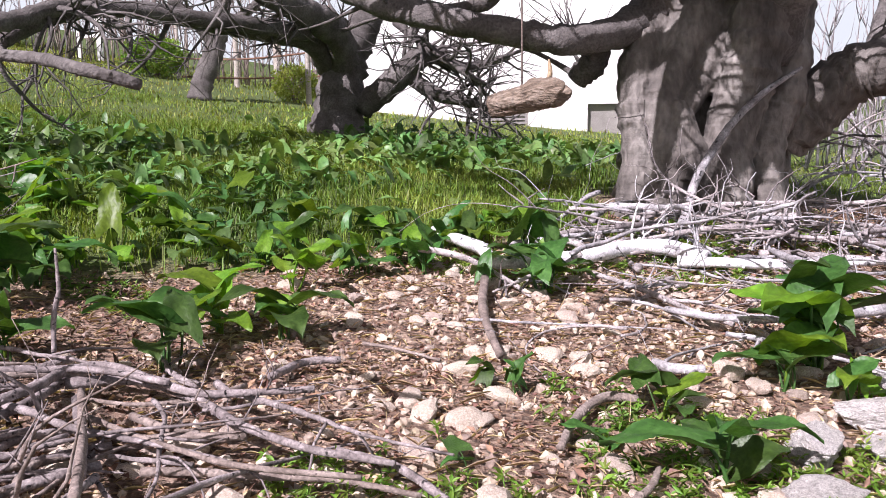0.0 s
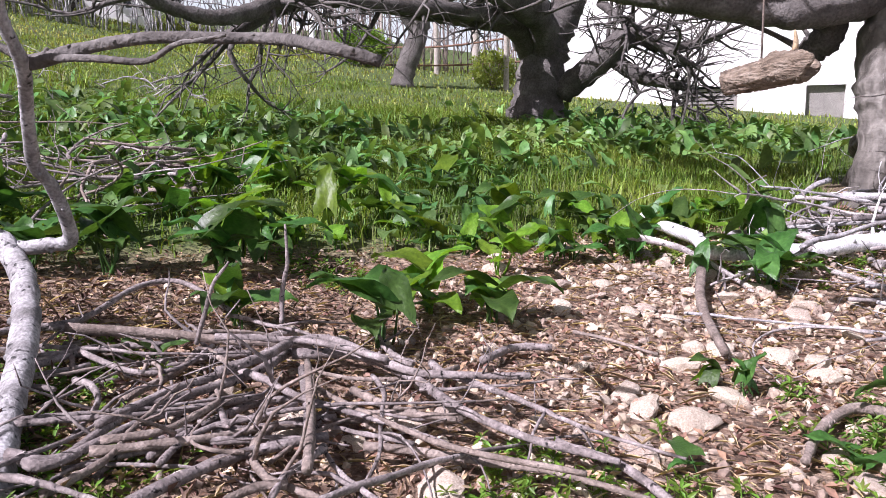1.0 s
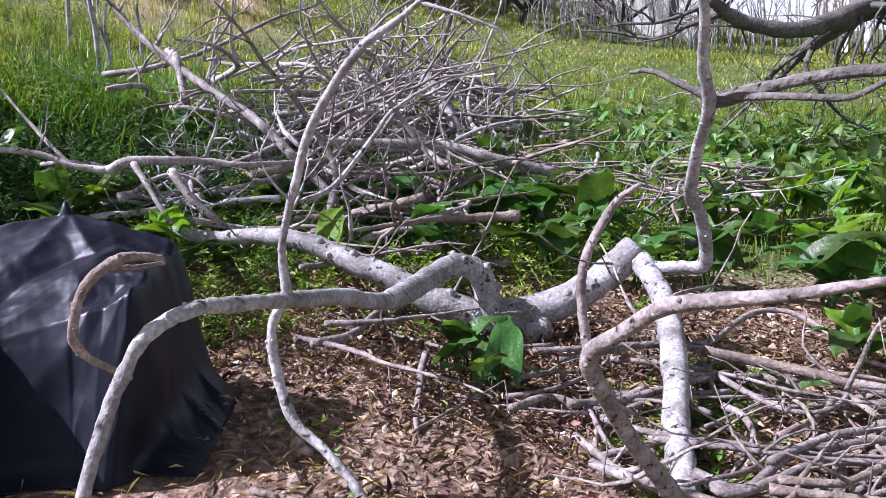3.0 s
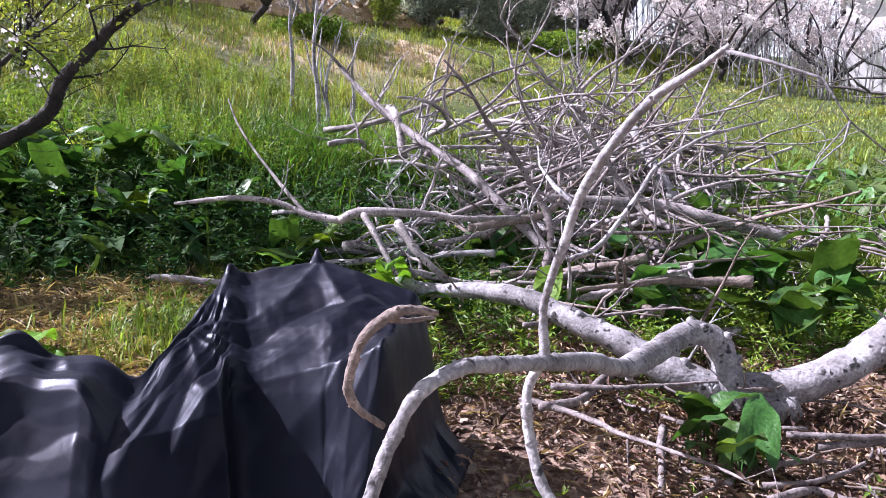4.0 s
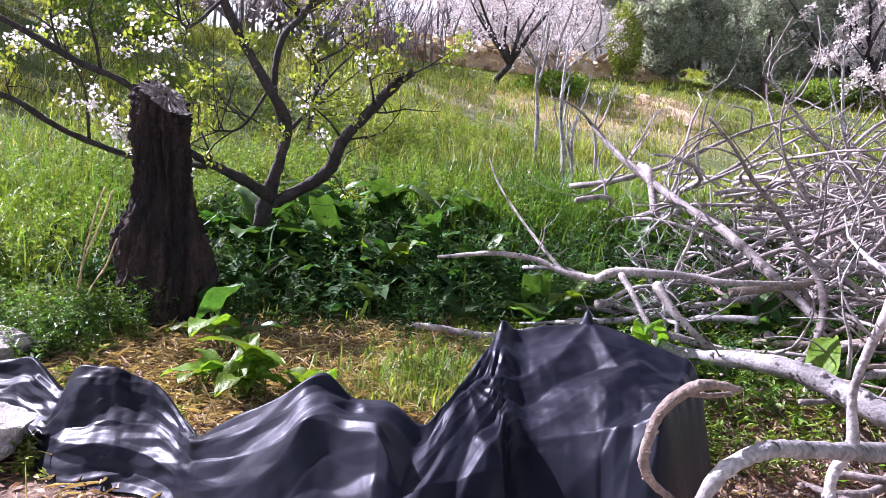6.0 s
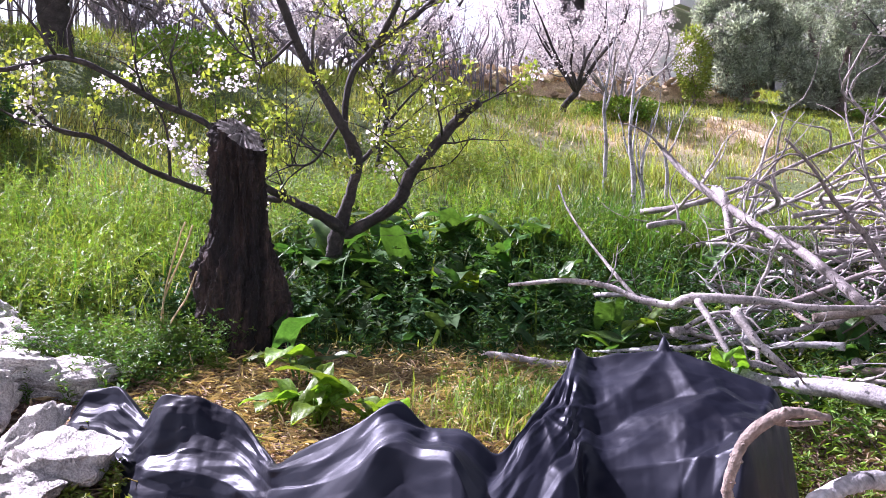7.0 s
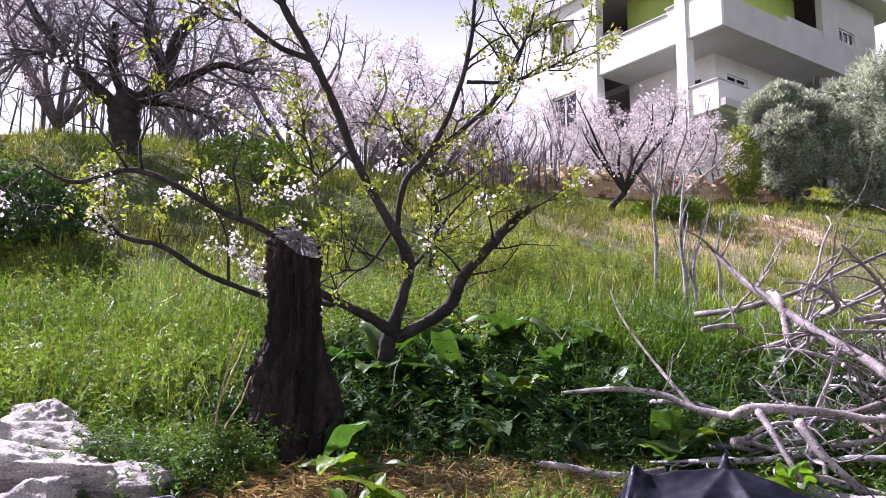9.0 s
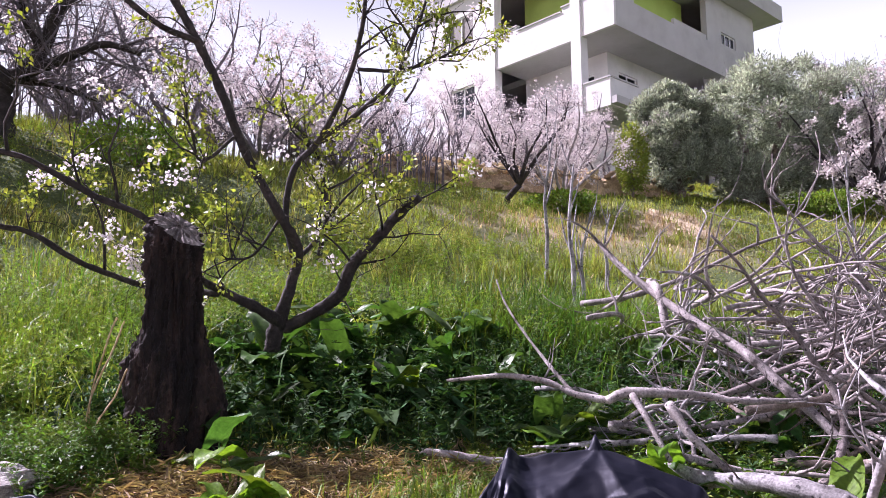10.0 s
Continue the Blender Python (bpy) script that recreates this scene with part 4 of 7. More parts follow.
fallen("stick", "pale bark stick lying on stony soil", "pale", [
    ("stem", [(-1.89, 1.64, 0.23, 0.0102), (-1.82, 1.79, 0.22, 0.0103), (-1.77, 2.02, 0.2, 0.0106), (-1.68, 2.2, 0.19, 0.0106), (-1.75, 2.58, 0.2, 0.0115), (-1.65, 2.69, 0.19, 0.0111), (-1.36, 2.5, 0.15, 0.0093)]),
], group="loose sticks on the bare ground")

fallen("stick", "grey weathered stick lying on stony soil", "grey", [
    ("stem", [(-1.6, 2.03, 0.16, 0.0115), (-1.34, 1.94, 0.13, 0.0095), (-1.24, 2.01, 0.12, 0.0086), (-1.26, 2.22, 0.12, 0.0083)]),
], group="loose sticks on the bare ground")

fallen("stick", "brown stick lying among leaf litter", "brown", [
    ("stem", [(-1.24, 1.79, 0.12, 0.011), (-1.25, 2.03, 0.11, 0.0113), (-1.27, 2.18, 0.12, 0.011), (-1.14, 2.11, 0.1, 0.0094)]),
], group="loose sticks on the bare ground")

fallen("stick", "brown stick lying among leaf litter", "brown", [
    ("stem", [(-0.64, 1.77, 0.06, 0.012), (-0.49, 1.79, 0.05, 0.0109), (-0.34, 1.79, 0.04, 0.0097), (-0.22, 1.77, 0.04, 0.0084), (-0.04, 1.71, 0.03, 0.0069)]),
], group="loose sticks on the bare ground")

fallen("stick", "grey weathered stick lying on stony soil", "grey", [
    ("stem", [(-0.24, 1.9, 0.05, 0.0116), (-0.13, 1.86, 0.04, 0.0118), (-0.05, 1.77, 0.04, 0.0116), (0.01, 1.69, 0.03, 0.0114)]),
], group="loose sticks on the bare ground")

fallen("stick", "grey weathered stick lying on stony soil", "grey", [
    ("stem", [(-0.97, 1.71, 0.09, 0.0139), (-0.89, 1.77, 0.08, 0.0132), (-0.82, 1.85, 0.07, 0.0126), (-0.75, 1.89, 0.07, 0.0116)]),
], group="loose sticks on the bare ground")

fallen("stick", "pale bark stick lying on stony soil", "grey", [
    ("stem", [(-1.09, 1.95, 0.14, 0.0145), (-1.03, 2.09, 0.14, 0.0147), (-1.01, 2.24, 0.14, 0.0148), (-0.91, 2.29, 0.13, 0.0141), (-0.66, 2.14, 0.11, 0.0122), (-0.51, 2.13, 0.11, 0.0111), (-0.33, 2.15, 0.11, 0.0103)]),
], group="loose sticks on the bare ground", shoots=2)

fallen("stick", "grey weathered stick lying on stony soil", "grey", [
    ("stem", [(-1.22, 2.17, 0.16, 0.0133), (-1.06, 2.21, 0.15, 0.0126), (-0.91, 2.22, 0.14, 0.0116), (-0.71, 2.15, 0.13, 0.0103)]),
], group="loose sticks on the bare ground")

fallen("stick", "grey weathered stick lying on stony soil", "grey", [
    ("stem", [(-0.51, 2.43, 0.05, 0.0151), (-0.44, 2.61, 0.04, 0.0144), (-0.33, 2.63, 0.04, 0.0127)]),
], group="loose sticks on the bare ground")

fallen("stick", "dark curved stick lying on stones", "brown", [
    ("stem", [(0.18, 3.66, 0.1, 0.0279), (0.15, 3.23, 0.07, 0.0224), (0.16, 2.87, 0.06, 0.0178), (0.18, 2.63, 0.05, 0.0145)]),
], group="loose sticks on the bare ground")

fallen("stick", "twisted brown root on stony soil", "brown", [
    ("stem", [(0.28, 1.97, 0.02, 0.0121), (0.35, 2.16, 0.02, 0.0138), (0.45, 2.31, 0.02, 0.0153), (0.55, 2.32, 0.01, 0.0159)]),
], group="loose sticks on the bare ground")

fallen("stick", "short sawn pale stick on stones", "pale", [
    ("stem", [(0.66, 2.59, 0.03, 0.0196), (0.71, 2.54, 0.03, 0.0183), (0.8, 2.52, 0.03, 0.0173)]),
], group="loose sticks on the bare ground")

fallen("stick", "pale bark stick lying on stony soil", "pale", [
    ("stem", [(0.85, 3.15, 0.07, 0.0152), (0.99, 3.03, 0.07, 0.0172), (1.16, 2.99, 0.07, 0.0195), (1.38, 3.02, 0.07, 0.0223), (1.74, 3.12, 0.07, 0.0257)]),
], group="loose sticks on the bare ground", shoots=3)

fallen("stick", "grey weathered stick lying on stony soil", "grey", [
    ("stem", [(0.66, 3.78, 0.1, 0.0131), (0.83, 3.48, 0.08, 0.0128), (0.95, 3.17, 0.06, 0.0124), (1.05, 2.98, 0.05, 0.0123)]),
], group="loose sticks on the bare ground", shoots=3)

fallen("stick", "brown stick lying among leaf litter", "brown", [
    ("stem", [(-0.28, 2.82, 0.04, 0.0078), (-0.17, 2.79, 0.03, 0.0067), (-0.01, 2.65, 0.03, 0.0055)]),
], group="loose sticks on the bare ground")

fallen("stick", "brown stick lying among leaf litter", "brown", [
    ("stem", [(0.4, 1.72, 0.01, 0.0116), (0.45, 1.78, 0.01, 0.0109), (0.49, 1.87, 0.01, 0.0102)]),
], group="loose sticks on the bare ground")

fallen("stick", "thin pale twig standing in arum leaves", "pale", [
    ("stem", [(-1.1, 2.34, 0.16, 0.0095), (-1.1, 2.36, 0.25, 0.0095), (-1.09, 2.38, 0.34, 0.0079), (-1.1, 2.4, 0.45, 0.0047)]),
], group="loose sticks on the bare ground")

fallen("stick", "grey weathered stick lying on stony soil", "grey", [
    ("stem", [(-1.2, 2.04, 0.18, 0.0074), (-1.17, 2.03, 0.25, 0.0072), (-1.14, 2.04, 0.34, 0.0057), (-1.1, 2.06, 0.4, 0.0042)]),
], group="loose sticks on the bare ground")

fallen("stick", "grey weathered stick lying on stony soil", "grey", [
    ("stem", [(-1.23, 1.44, 0.13, 0.0153), (-1.16, 1.43, 0.12, 0.0131), (-1.13, 1.55, 0.12, 0.0119), (-1.11, 1.73, 0.11, 0.0108), (-0.96, 1.94, 0.09, 0.0092)]),
], group="loose sticks on the bare ground")

fallen("stick", "brown stick lying among leaf litter", "grey", [
    ("stem", [(-0.94, 2.12, 0.1, 0.0139), (-0.82, 1.89, 0.09, 0.0153), (-0.72, 1.67, 0.1, 0.0158)]),
], group="loose sticks on the bare ground")

fallen("stick", "grey weathered stick lying on stony soil", "grey", [
    ("stem", [(-1.16, 1.59, 0.14, 0.011), (-1.15, 1.82, 0.13, 0.0117), (-1.09, 2.05, 0.12, 0.0122), (-1.04, 2.3, 0.12, 0.0127), (-0.85, 2.29, 0.11, 0.0116)]),
], group="loose sticks on the bare ground", shoots=2)

fallen("stick", "pale bark stick lying on stony soil", "grey", [
    ("stem", [(-1.7, 1.36, 0.18, 0.0122), (-1.7, 1.51, 0.17, 0.0122), (-1.56, 1.57, 0.15, 0.0112), (-1.55, 1.78, 0.14, 0.0113), (-1.47, 1.96, 0.13, 0.011)]),
], group="loose sticks on the bare ground")

fallen("stick", "pale bark stick lying on stony soil", "pale", [
    ("stem", [(-1.85, 1.7, 0.2, 0.0128), (-1.81, 1.85, 0.2, 0.0127), (-1.76, 2.06, 0.19, 0.0128), (-1.62, 2.16, 0.17, 0.0122)]),
], group="loose sticks on the bare ground")

fallen("stick", "pale bark stick lying on stony soil", "grey", [
    ("stem", [(-2.29, 1.16, 0.27, 0.0152), (-2.3, 1.3, 0.27, 0.0155), (-2.44, 1.49, 0.28, 0.0165), (-2.47, 1.64, 0.28, 0.0168)]),
], group="loose sticks on the bare ground", shoots=2)

fallen("stick", "brown stick lying among leaf litter", "brown", [
    ("stem", [(-1.75, 1.1, 0.18, 0.005), (-1.82, 1.28, 0.17, 0.0055), (-1.87, 1.49, 0.17, 0.006)]),
], group="loose sticks on the bare ground")

fallen("stick", "brown stick lying among leaf litter", "brown", [
    ("stem", [(-1.71, 0.68, 0.19, 0.0091), (-1.62, 0.74, 0.18, 0.0079), (-1.59, 0.82, 0.17, 0.0071)]),
], group="loose sticks on the bare ground")

# the sun on this branch is put into its bark colour
fallen("lying_branch", "white-barked branch lying under the fig tree, coloured brighter as if sunlit", "white", [
    ("stem", [(-0.06, 4.6, 0.19, 0.0319), (0.08, 4.34, 0.17, 0.0316), (0.18, 4.14, 0.16, 0.0315), (0.25, 3.84, 0.14, 0.0306), (0.46, 3.89, 0.14, 0.0323), (0.68, 3.92, 0.15, 0.0339), (0.93, 4.05, 0.17, 0.0363), (1.1, 4.02, 0.17, 0.0375), (1.22, 3.82, 0.15, 0.0369)]),
    ("stem_end", [(1.09, 3.84, 0.13, 0.0265), (1.33, 3.77, 0.13, 0.0234), (1.64, 3.76, 0.12, 0.0208), (2.11, 3.86, 0.12, 0.0186)]),
], shoots=6)

fallen("leaning_stick", "pale dead stick leaning against the fig trunk", "pale", [
    ("stem", [(0.99, 4.03, -0.01, 0.0196), (1.21, 4.36, 0.14, 0.0241), (1.36, 4.59, 0.29, 0.0253), (1.45, 4.72, 0.47, 0.0259), (1.7, 4.96, 0.74, 0.0236), (1.95, 5.1, 0.94, 0.0207), (2.23, 5.23, 1.1, 0.0106)]),
], shoots=2)

# ---- trees ----
def leaf_cloud(places, spread, size, r, droop=0.0, aspect=0.5):
    """Small leaves scattered round a set of places."""
    p = np.asarray(places) + r.normal(0, spread, (len(places), 3))
    way = r.normal(0, 1, p.shape) + np.array((0, 0, -droop))
    nor = r.normal(0, 1, p.shape) + np.array((0, 0, 0.8))
    s = size * r.uniform(0.6, 1.3, len(p))
    return cards(p, nor, way, s, s * aspect)


def tree_thing(name, label, limbs, bark, seed, shoots, length, levels=2, trunk_sides=16, up=0.3, thin=0.5, extra=None, spread=0.9, steps=7, rough=0.06, shoot_bark=None):
    """A tree from hand-placed limbs, with shoots grown on them. Each limb is a part; the finest growth is one part."""
    base = np.array(limbs[0][0][:3])
    ob = thing(name, label, "tree", tuple(base))
    r = np.random.default_rng(seed)
    fine, tips = Soup(), []
    for k, rows in enumerate(limbs):
        rows = [(x - base[0], y - base[1], z - base[2], w) for x, y, z, w in rows]
        s = Soup()
        line = limb(s, rows, sides=trunk_sides if k == 0 else max(8, trunk_sides - 4), steps=steps, rough=rough, wander=0.004, seed=seed + k)
        part("trunk" if k == 0 else "limb", s, M[bark], ob)
        if k or len(limbs) < 3:
            twigs(fine, line, shoots, length, r, levels, up, spread, 0.2, thin, 5, tips)
        elif shoots > 8:
            twigs(fine, line[len(line) // 2:], shoots // 2, length, r, levels, up, spread, 0.4, thin, 5, tips)
    if fine.v:
        tagged(part("fine_growth", fine, M[shoot_bark or bark], ob), kind="stuff")
    if extra:
        extra(ob, np.array(tips), r)
    return ob


def big_fig(limbs):
    """The great fig: a fluted trunk of several grown-together stems, and heavy limbs."""
    base = np.array((1.70, 5.62, 0.16))
    ob = thing("fig_tree", "old fig tree with broad folded grey trunk and bare limbs", "tree", tuple(base))
    stems = [
        [(1.17, 5.11, 0.06, 0.155), (1.22, 5.2, 0.34, 0.133), (1.25, 5.26, 0.59, 0.121), (1.24, 5.34, 0.87, 0.128), (1.26, 5.41, 1.16, 0.129), (1.41, 5.49, 1.49, 0.135), (1.54, 5.58, 1.78, 0.137)],
        [(1.33, 5.02, 0.14, 0.117), (1.39, 5.12, 0.34, 0.113), (1.42, 5.2, 0.59, 0.12), (1.36, 5.28, 0.83, 0.108), (1.46, 5.35, 1.12, 0.115), (1.6, 5.42, 1.41, 0.134), (1.69, 5.53, 1.77, 0.142)],
        [(1.56, 5.05, 0.14, 0.123), (1.59, 5.15, 0.37, 0.113), (1.52, 5.2, 0.66, 0.102), (1.52, 5.28, 0.83, 0.078), (1.67, 5.37, 1.08, 0.11), (1.73, 5.42, 1.37, 0.128), (1.78, 5.53, 1.77, 0.142)],
        [(1.76, 5.07, 0.13, 0.154), (1.77, 5.17, 0.41, 0.15), (1.8, 5.23, 0.69, 0.156), (1.87, 5.26, 0.93, 0.168), (1.94, 5.26, 1.21, 0.178), (1.97, 5.27, 1.52, 0.182), (1.98, 5.29, 1.79, 0.176)],
        [(2.07, 5.18, 0.15, 0.127), (2.05, 5.27, 0.4, 0.116), (2.07, 5.34, 0.68, 0.129), (2.18, 5.4, 0.93, 0.148), (2.22, 5.45, 1.22, 0.142), (2.27, 5.52, 1.55, 0.136), (2.32, 5.6, 1.85, 0.13)],
        [(1.62, 5.62, 0, 0.493), (1.69, 5.73, 0.45, 0.441), (1.74, 5.82, 0.91, 0.413), (1.82, 5.89, 1.37, 0.406), (1.91, 5.98, 1.91, 0.388)],
        [(1.98, 5.68, -0.01, 0.406), (2.02, 5.75, 0.45, 0.351), (2.07, 5.82, 0.91, 0.351), (2.11, 5.9, 1.37, 0.351), (2.16, 5.98, 1.9, 0.332)],
        [(1.45, 5.22, 0.9, 0.05), (1.47, 5.17, 0.74, 0.07), (1.44, 5.18, 0.64, 0.057)],
        [(1.49, 5.06, 0.61, 0.048), (1.5, 5.03, 0.52, 0.069), (1.48, 5.04, 0.42, 0.052)],
    ]
    s = Soup()
    for k, rows in enumerate(stems):
        limb(s, [(x - base[0], y - base[1], z - base[2], w) for x, y, z, w in rows], sides=26, steps=8, rough=0.05, seed=20 + k)
    trunk = part("trunk", s, M["fig"], ob)
    grown = trunk.modifiers.new("grown_together", "REMESH")
    grown.mode, grown.voxel_size, grown.use_smooth_shade = "VOXEL", 0.014, True
    soft = trunk.modifiers.new("soft", "SMOOTH")
    soft.factor, soft.iterations = 0.5, 2
    r = np.random.default_rng(3)
    # unseen crown limbs added over the clearing, to throw shade on the trunk
    limbs = limbs + [
        [(1.6, 5.3, 1.7, 0.16), (1.3, 4.6, 2.4, 0.13), (0.9, 3.7, 2.8, 0.10), (0.5, 2.7, 3.1, 0.07), (0.2, 1.8, 3.2, 0.03)],
        [(1.9, 5.3, 1.7, 0.16), (2.1, 4.5, 2.3, 0.13), (2.0, 3.6, 2.9, 0.09), (2.4, 2.6, 3.2, 0.05)],
        [(1.5, 5.4, 1.8, 0.14), (0.7, 4.8, 2.3, 0.11), (-0.2, 4.2, 2.6, 0.08), (-1.2, 3.8, 2.8, 0.04)],
        [(1.7, 5.2, 1.9, 0.12), (1.6, 4.3, 2.0, 0.09), (1.5, 3.6, 2.3, 0.06), (1.2, 3.0, 2.6, 0.03)],
        [(1.8, 5.1, 2.1, 0.12), (1.2, 4.1, 2.6, 0.10), (0.5, 3.3, 2.9, 0.08), (-0.3, 2.6, 3.1, 0.05)],
        [(2.2, 5.1, 2.0, 0.12), (1.75, 4.3, 2.25, 0.10), (1.5, 3.9, 2.6, 0.08), (0.9, 3.4, 3.0, 0.05)],
        [(1.9, 5.0, 1.7, 0.10), (1.6, 4.4, 1.95, 0.07), (1.0, 3.9, 2.15, 0.06), (0.4, 3.4, 2.4, 0.04)],
        [(1.6, 5.3, 2.2, 0.12), (0.5, 4.6, 2.35, 0.10), (-0.6, 4.2, 2.6, 0.06), (-1.4, 4.0, 2.9, 0.03)],
        [(1.9, 5.3, 2.4, 0.12), (0.9, 4.3, 2.7, 0.11), (0.1, 3.9, 2.9, 0.07), (-0.6, 3.5, 3.1, 0.04)],
        [(1.5, 5.5, 2.0, 0.11), (0.2, 5.0, 2.05, 0.09), (-0.8, 4.9, 2.3, 0.05), (-1.5, 4.8, 2.6, 0.03)],
        [(1.6, 5.2, 2.5, 0.10), (0.6, 4.1, 2.25, 0.08), (0.2, 3.6, 2.35, 0.05), (-0.3, 3.1, 2.6, 0.03)],
    ]
    fine = Soup()
    for k, rows in enumerate(limbs):
        rows = [(x - base[0], y - base[1], z - base[2], w) for x, y, z, w in rows]
        s = Soup()
        line = limb(s, rows, sides=20, steps=8, rough=0.045, wander=0.006, seed=40 + k)
        part("limb", s, M["fig" if k == 1 else "fig_dark"], ob)
        twigs(fine, line, 5 if k < 7 else 8, 0.8, r, 2, 0.5, 0.9, 0.4 if k < 7 else 0.15, 0.5, 6)
    tagged(part("fine_growth", fine, M["fig_dark"], ob), kind="stuff")


def second_fig(limbs):
    tree_thing("fig_tree", "old fig tree with a dark trunk and long drooping bare limbs", limbs, "fig_dark", 60, 17, 1.0, 2, 20, 0.1)


def third_fig(limbs):
    tree_thing("fig_tree", "slender leaning fig tree with mottled grey bark", limbs, "fig_dark", 70, 10, 1.0, 2, 12, 0.2)


def spring_growth(ob, tips, r):
    s = Soup()
    pick = tips[r.random(len(tips)) < 0.13]
    s.add(*leaf_cloud(np.repeat(pick, 20, 0), 0.024, 0.031, r, aspect=0.6))
    part("foliage", s, M["young"], ob, "small yellow-green young leaves")
    f = Soup()
    pick = tips[r.random(len(tips)) < np.where(tips[:, 1] < -0.35, 0.055, 0.01)]
    f.add(*leaf_cloud(np.repeat(pick, 30, 0), 0.028, 0.022, r, aspect=0.9))
    part("blossom", f, M["white_petal"], ob, "clusters of white blossom")


def young_tree(limbs):
    tree_thing("apple_tree", "young fruit tree with bare stems, new leaves and white blossom", [[(x, y, z, w * 0.82) for x, y, z, w in rows] for rows in limbs], "dark", 80, 10, 0.48, 2, 12, 0.3, 0.34, spring_growth)


def dark_tree(limbs):
    tree_thing("almond_tree", "old dark-stemmed almond tree, bare, with a dense tangle of twigs", [[(x, y, z, w * (0.9 if k == 0 else 0.72)) for x, y, z, w in rows] for k, rows in enumerate(limbs)], "dark", 90, 19, 1.5, 3, 14, 0.06, 0.3, shoot_bark="twig")


def blossom_growth(density, size):
    def grow(ob, tips, r):
        s = Soup()
        pick = tips[r.random(len(tips)) < density]
        s.add(*leaf_cloud(np.repeat(pick, 8, 0), 0.045, size * 0.68, r, aspect=0.95))
        part("blossom", s, M["petal"], ob, "pale pink almond blossom")
    return grow


def grown_tree(name, label, at, height, width, bark, seed, density=0.5, size=0.075, lean=0.0, limbs_n=7, levels=3, shoots=6, extra=True, stem=0.35):
    """A spreading orchard tree: short trunk, a ring of limbs, shoots and blossom."""
    r = np.random.default_rng(seed)
    x, y = at
    z = float(land(x, y)) - 0.1
    fork = np.array((x + lean, y + lean * 0.6, z + height * stem))
    limbs = [[(x, y, z, height * 0.035), (x + lean * 0.2, y, z + height * stem * 0.5, height * 0.028), (*fork, height * 0.026)]]
    for k in range(limbs_n):
        a = 6.283 * (k + r.uniform(-0.3, 0.3)) / limbs_n
        out = width * r.uniform(0.55, 1.0) * 0.5
        rise = height * (1 - stem) * r.uniform(0.55, 1.0)
        p1 = fork + np.array((np.cos(a) * out * 0.4, np.sin(a) * out * 0.4, rise * 0.35))
        p2 = fork + np.array((np.cos(a + 0.2) * out * 0.8, np.sin(a + 0.2) * out * 0.8, rise * 0.7))
        p3 = fork + np.array((np.cos(a + 0.1) * out, np.sin(a + 0.1) * out, rise))
        limbs.append([(*fork, height * 0.018), (*p1, height * 0.013), (*p2, height * 0.008), (*p3, height * 0.003)])
    return tree_thing(name, label, limbs, bark, seed, shoots, height * 0.22, levels, 9, 0.25, 0.45, blossom_growth(density, size) if extra else None, steps=3, shoot_bark="twig" if bark == "dark" else bark)


def olive(at, height, width, seed, label):
    r = np.random.default_rng(seed)
    x, y = at
    z = float(land(x, y)) - 0.1
    ob = thing("olive_tree", label, "tree", (x, y, z))
    for k in range(2):
        s = Soup()
        o = 0.25 * (k - 0.5)
        limb(s, [(o, o, 0, 0.13), (o * 1.3, o, height * 0.2, 0.11), (o * 3, o * 2, height * 0.45, 0.07), (o * 4, o * 3, height * 0.7, 0.03)], sides=9, steps=4, rough=0.1, seed=seed + k)
        part("trunk", s, M["brown"], ob)
    clumps = []
    for _ in range(105):
        d = unit(r.normal(0, 1, 3))
        rad = r.uniform(0.55, 1.0) ** 0.6
        c = np.array((d[0] * width * 0.5 * rad, d[1] * width * 0.5 * rad, height * 0.5 + d[2] * height * 0.48 * rad))
        clumps.append((c, r.uniform(0.10, 0.2) * width * 0.8))
    pts, ways = [], []
    for c, cr in clumps:
        k = 330
        d = unit(r.normal(0, 1, (k, 3)))
        pts.append(c + d * cr * r.uniform(0.3, 1.0, (k, 1)) * np.array((1, 1, 0.8)))
        ways.append(d + np.array((0, 0, 0.5)))
    pts, ways = np.concatenate(pts), np.concatenate(ways) + r.normal(0, 0.5, (330 * 105, 3))
    keep = pts[:, 2] > height * 0.03
    pts, ways = pts[keep], ways[keep]
    s = Soup().add(*cards(pts, r.normal(0, 1, pts.shape), ways, r.uniform(0.09, 0.16, len(pts)), 0.035))
    part("crown", s, M["olive"], ob, "dense grey-green crown of narrow leaves")
    return ob


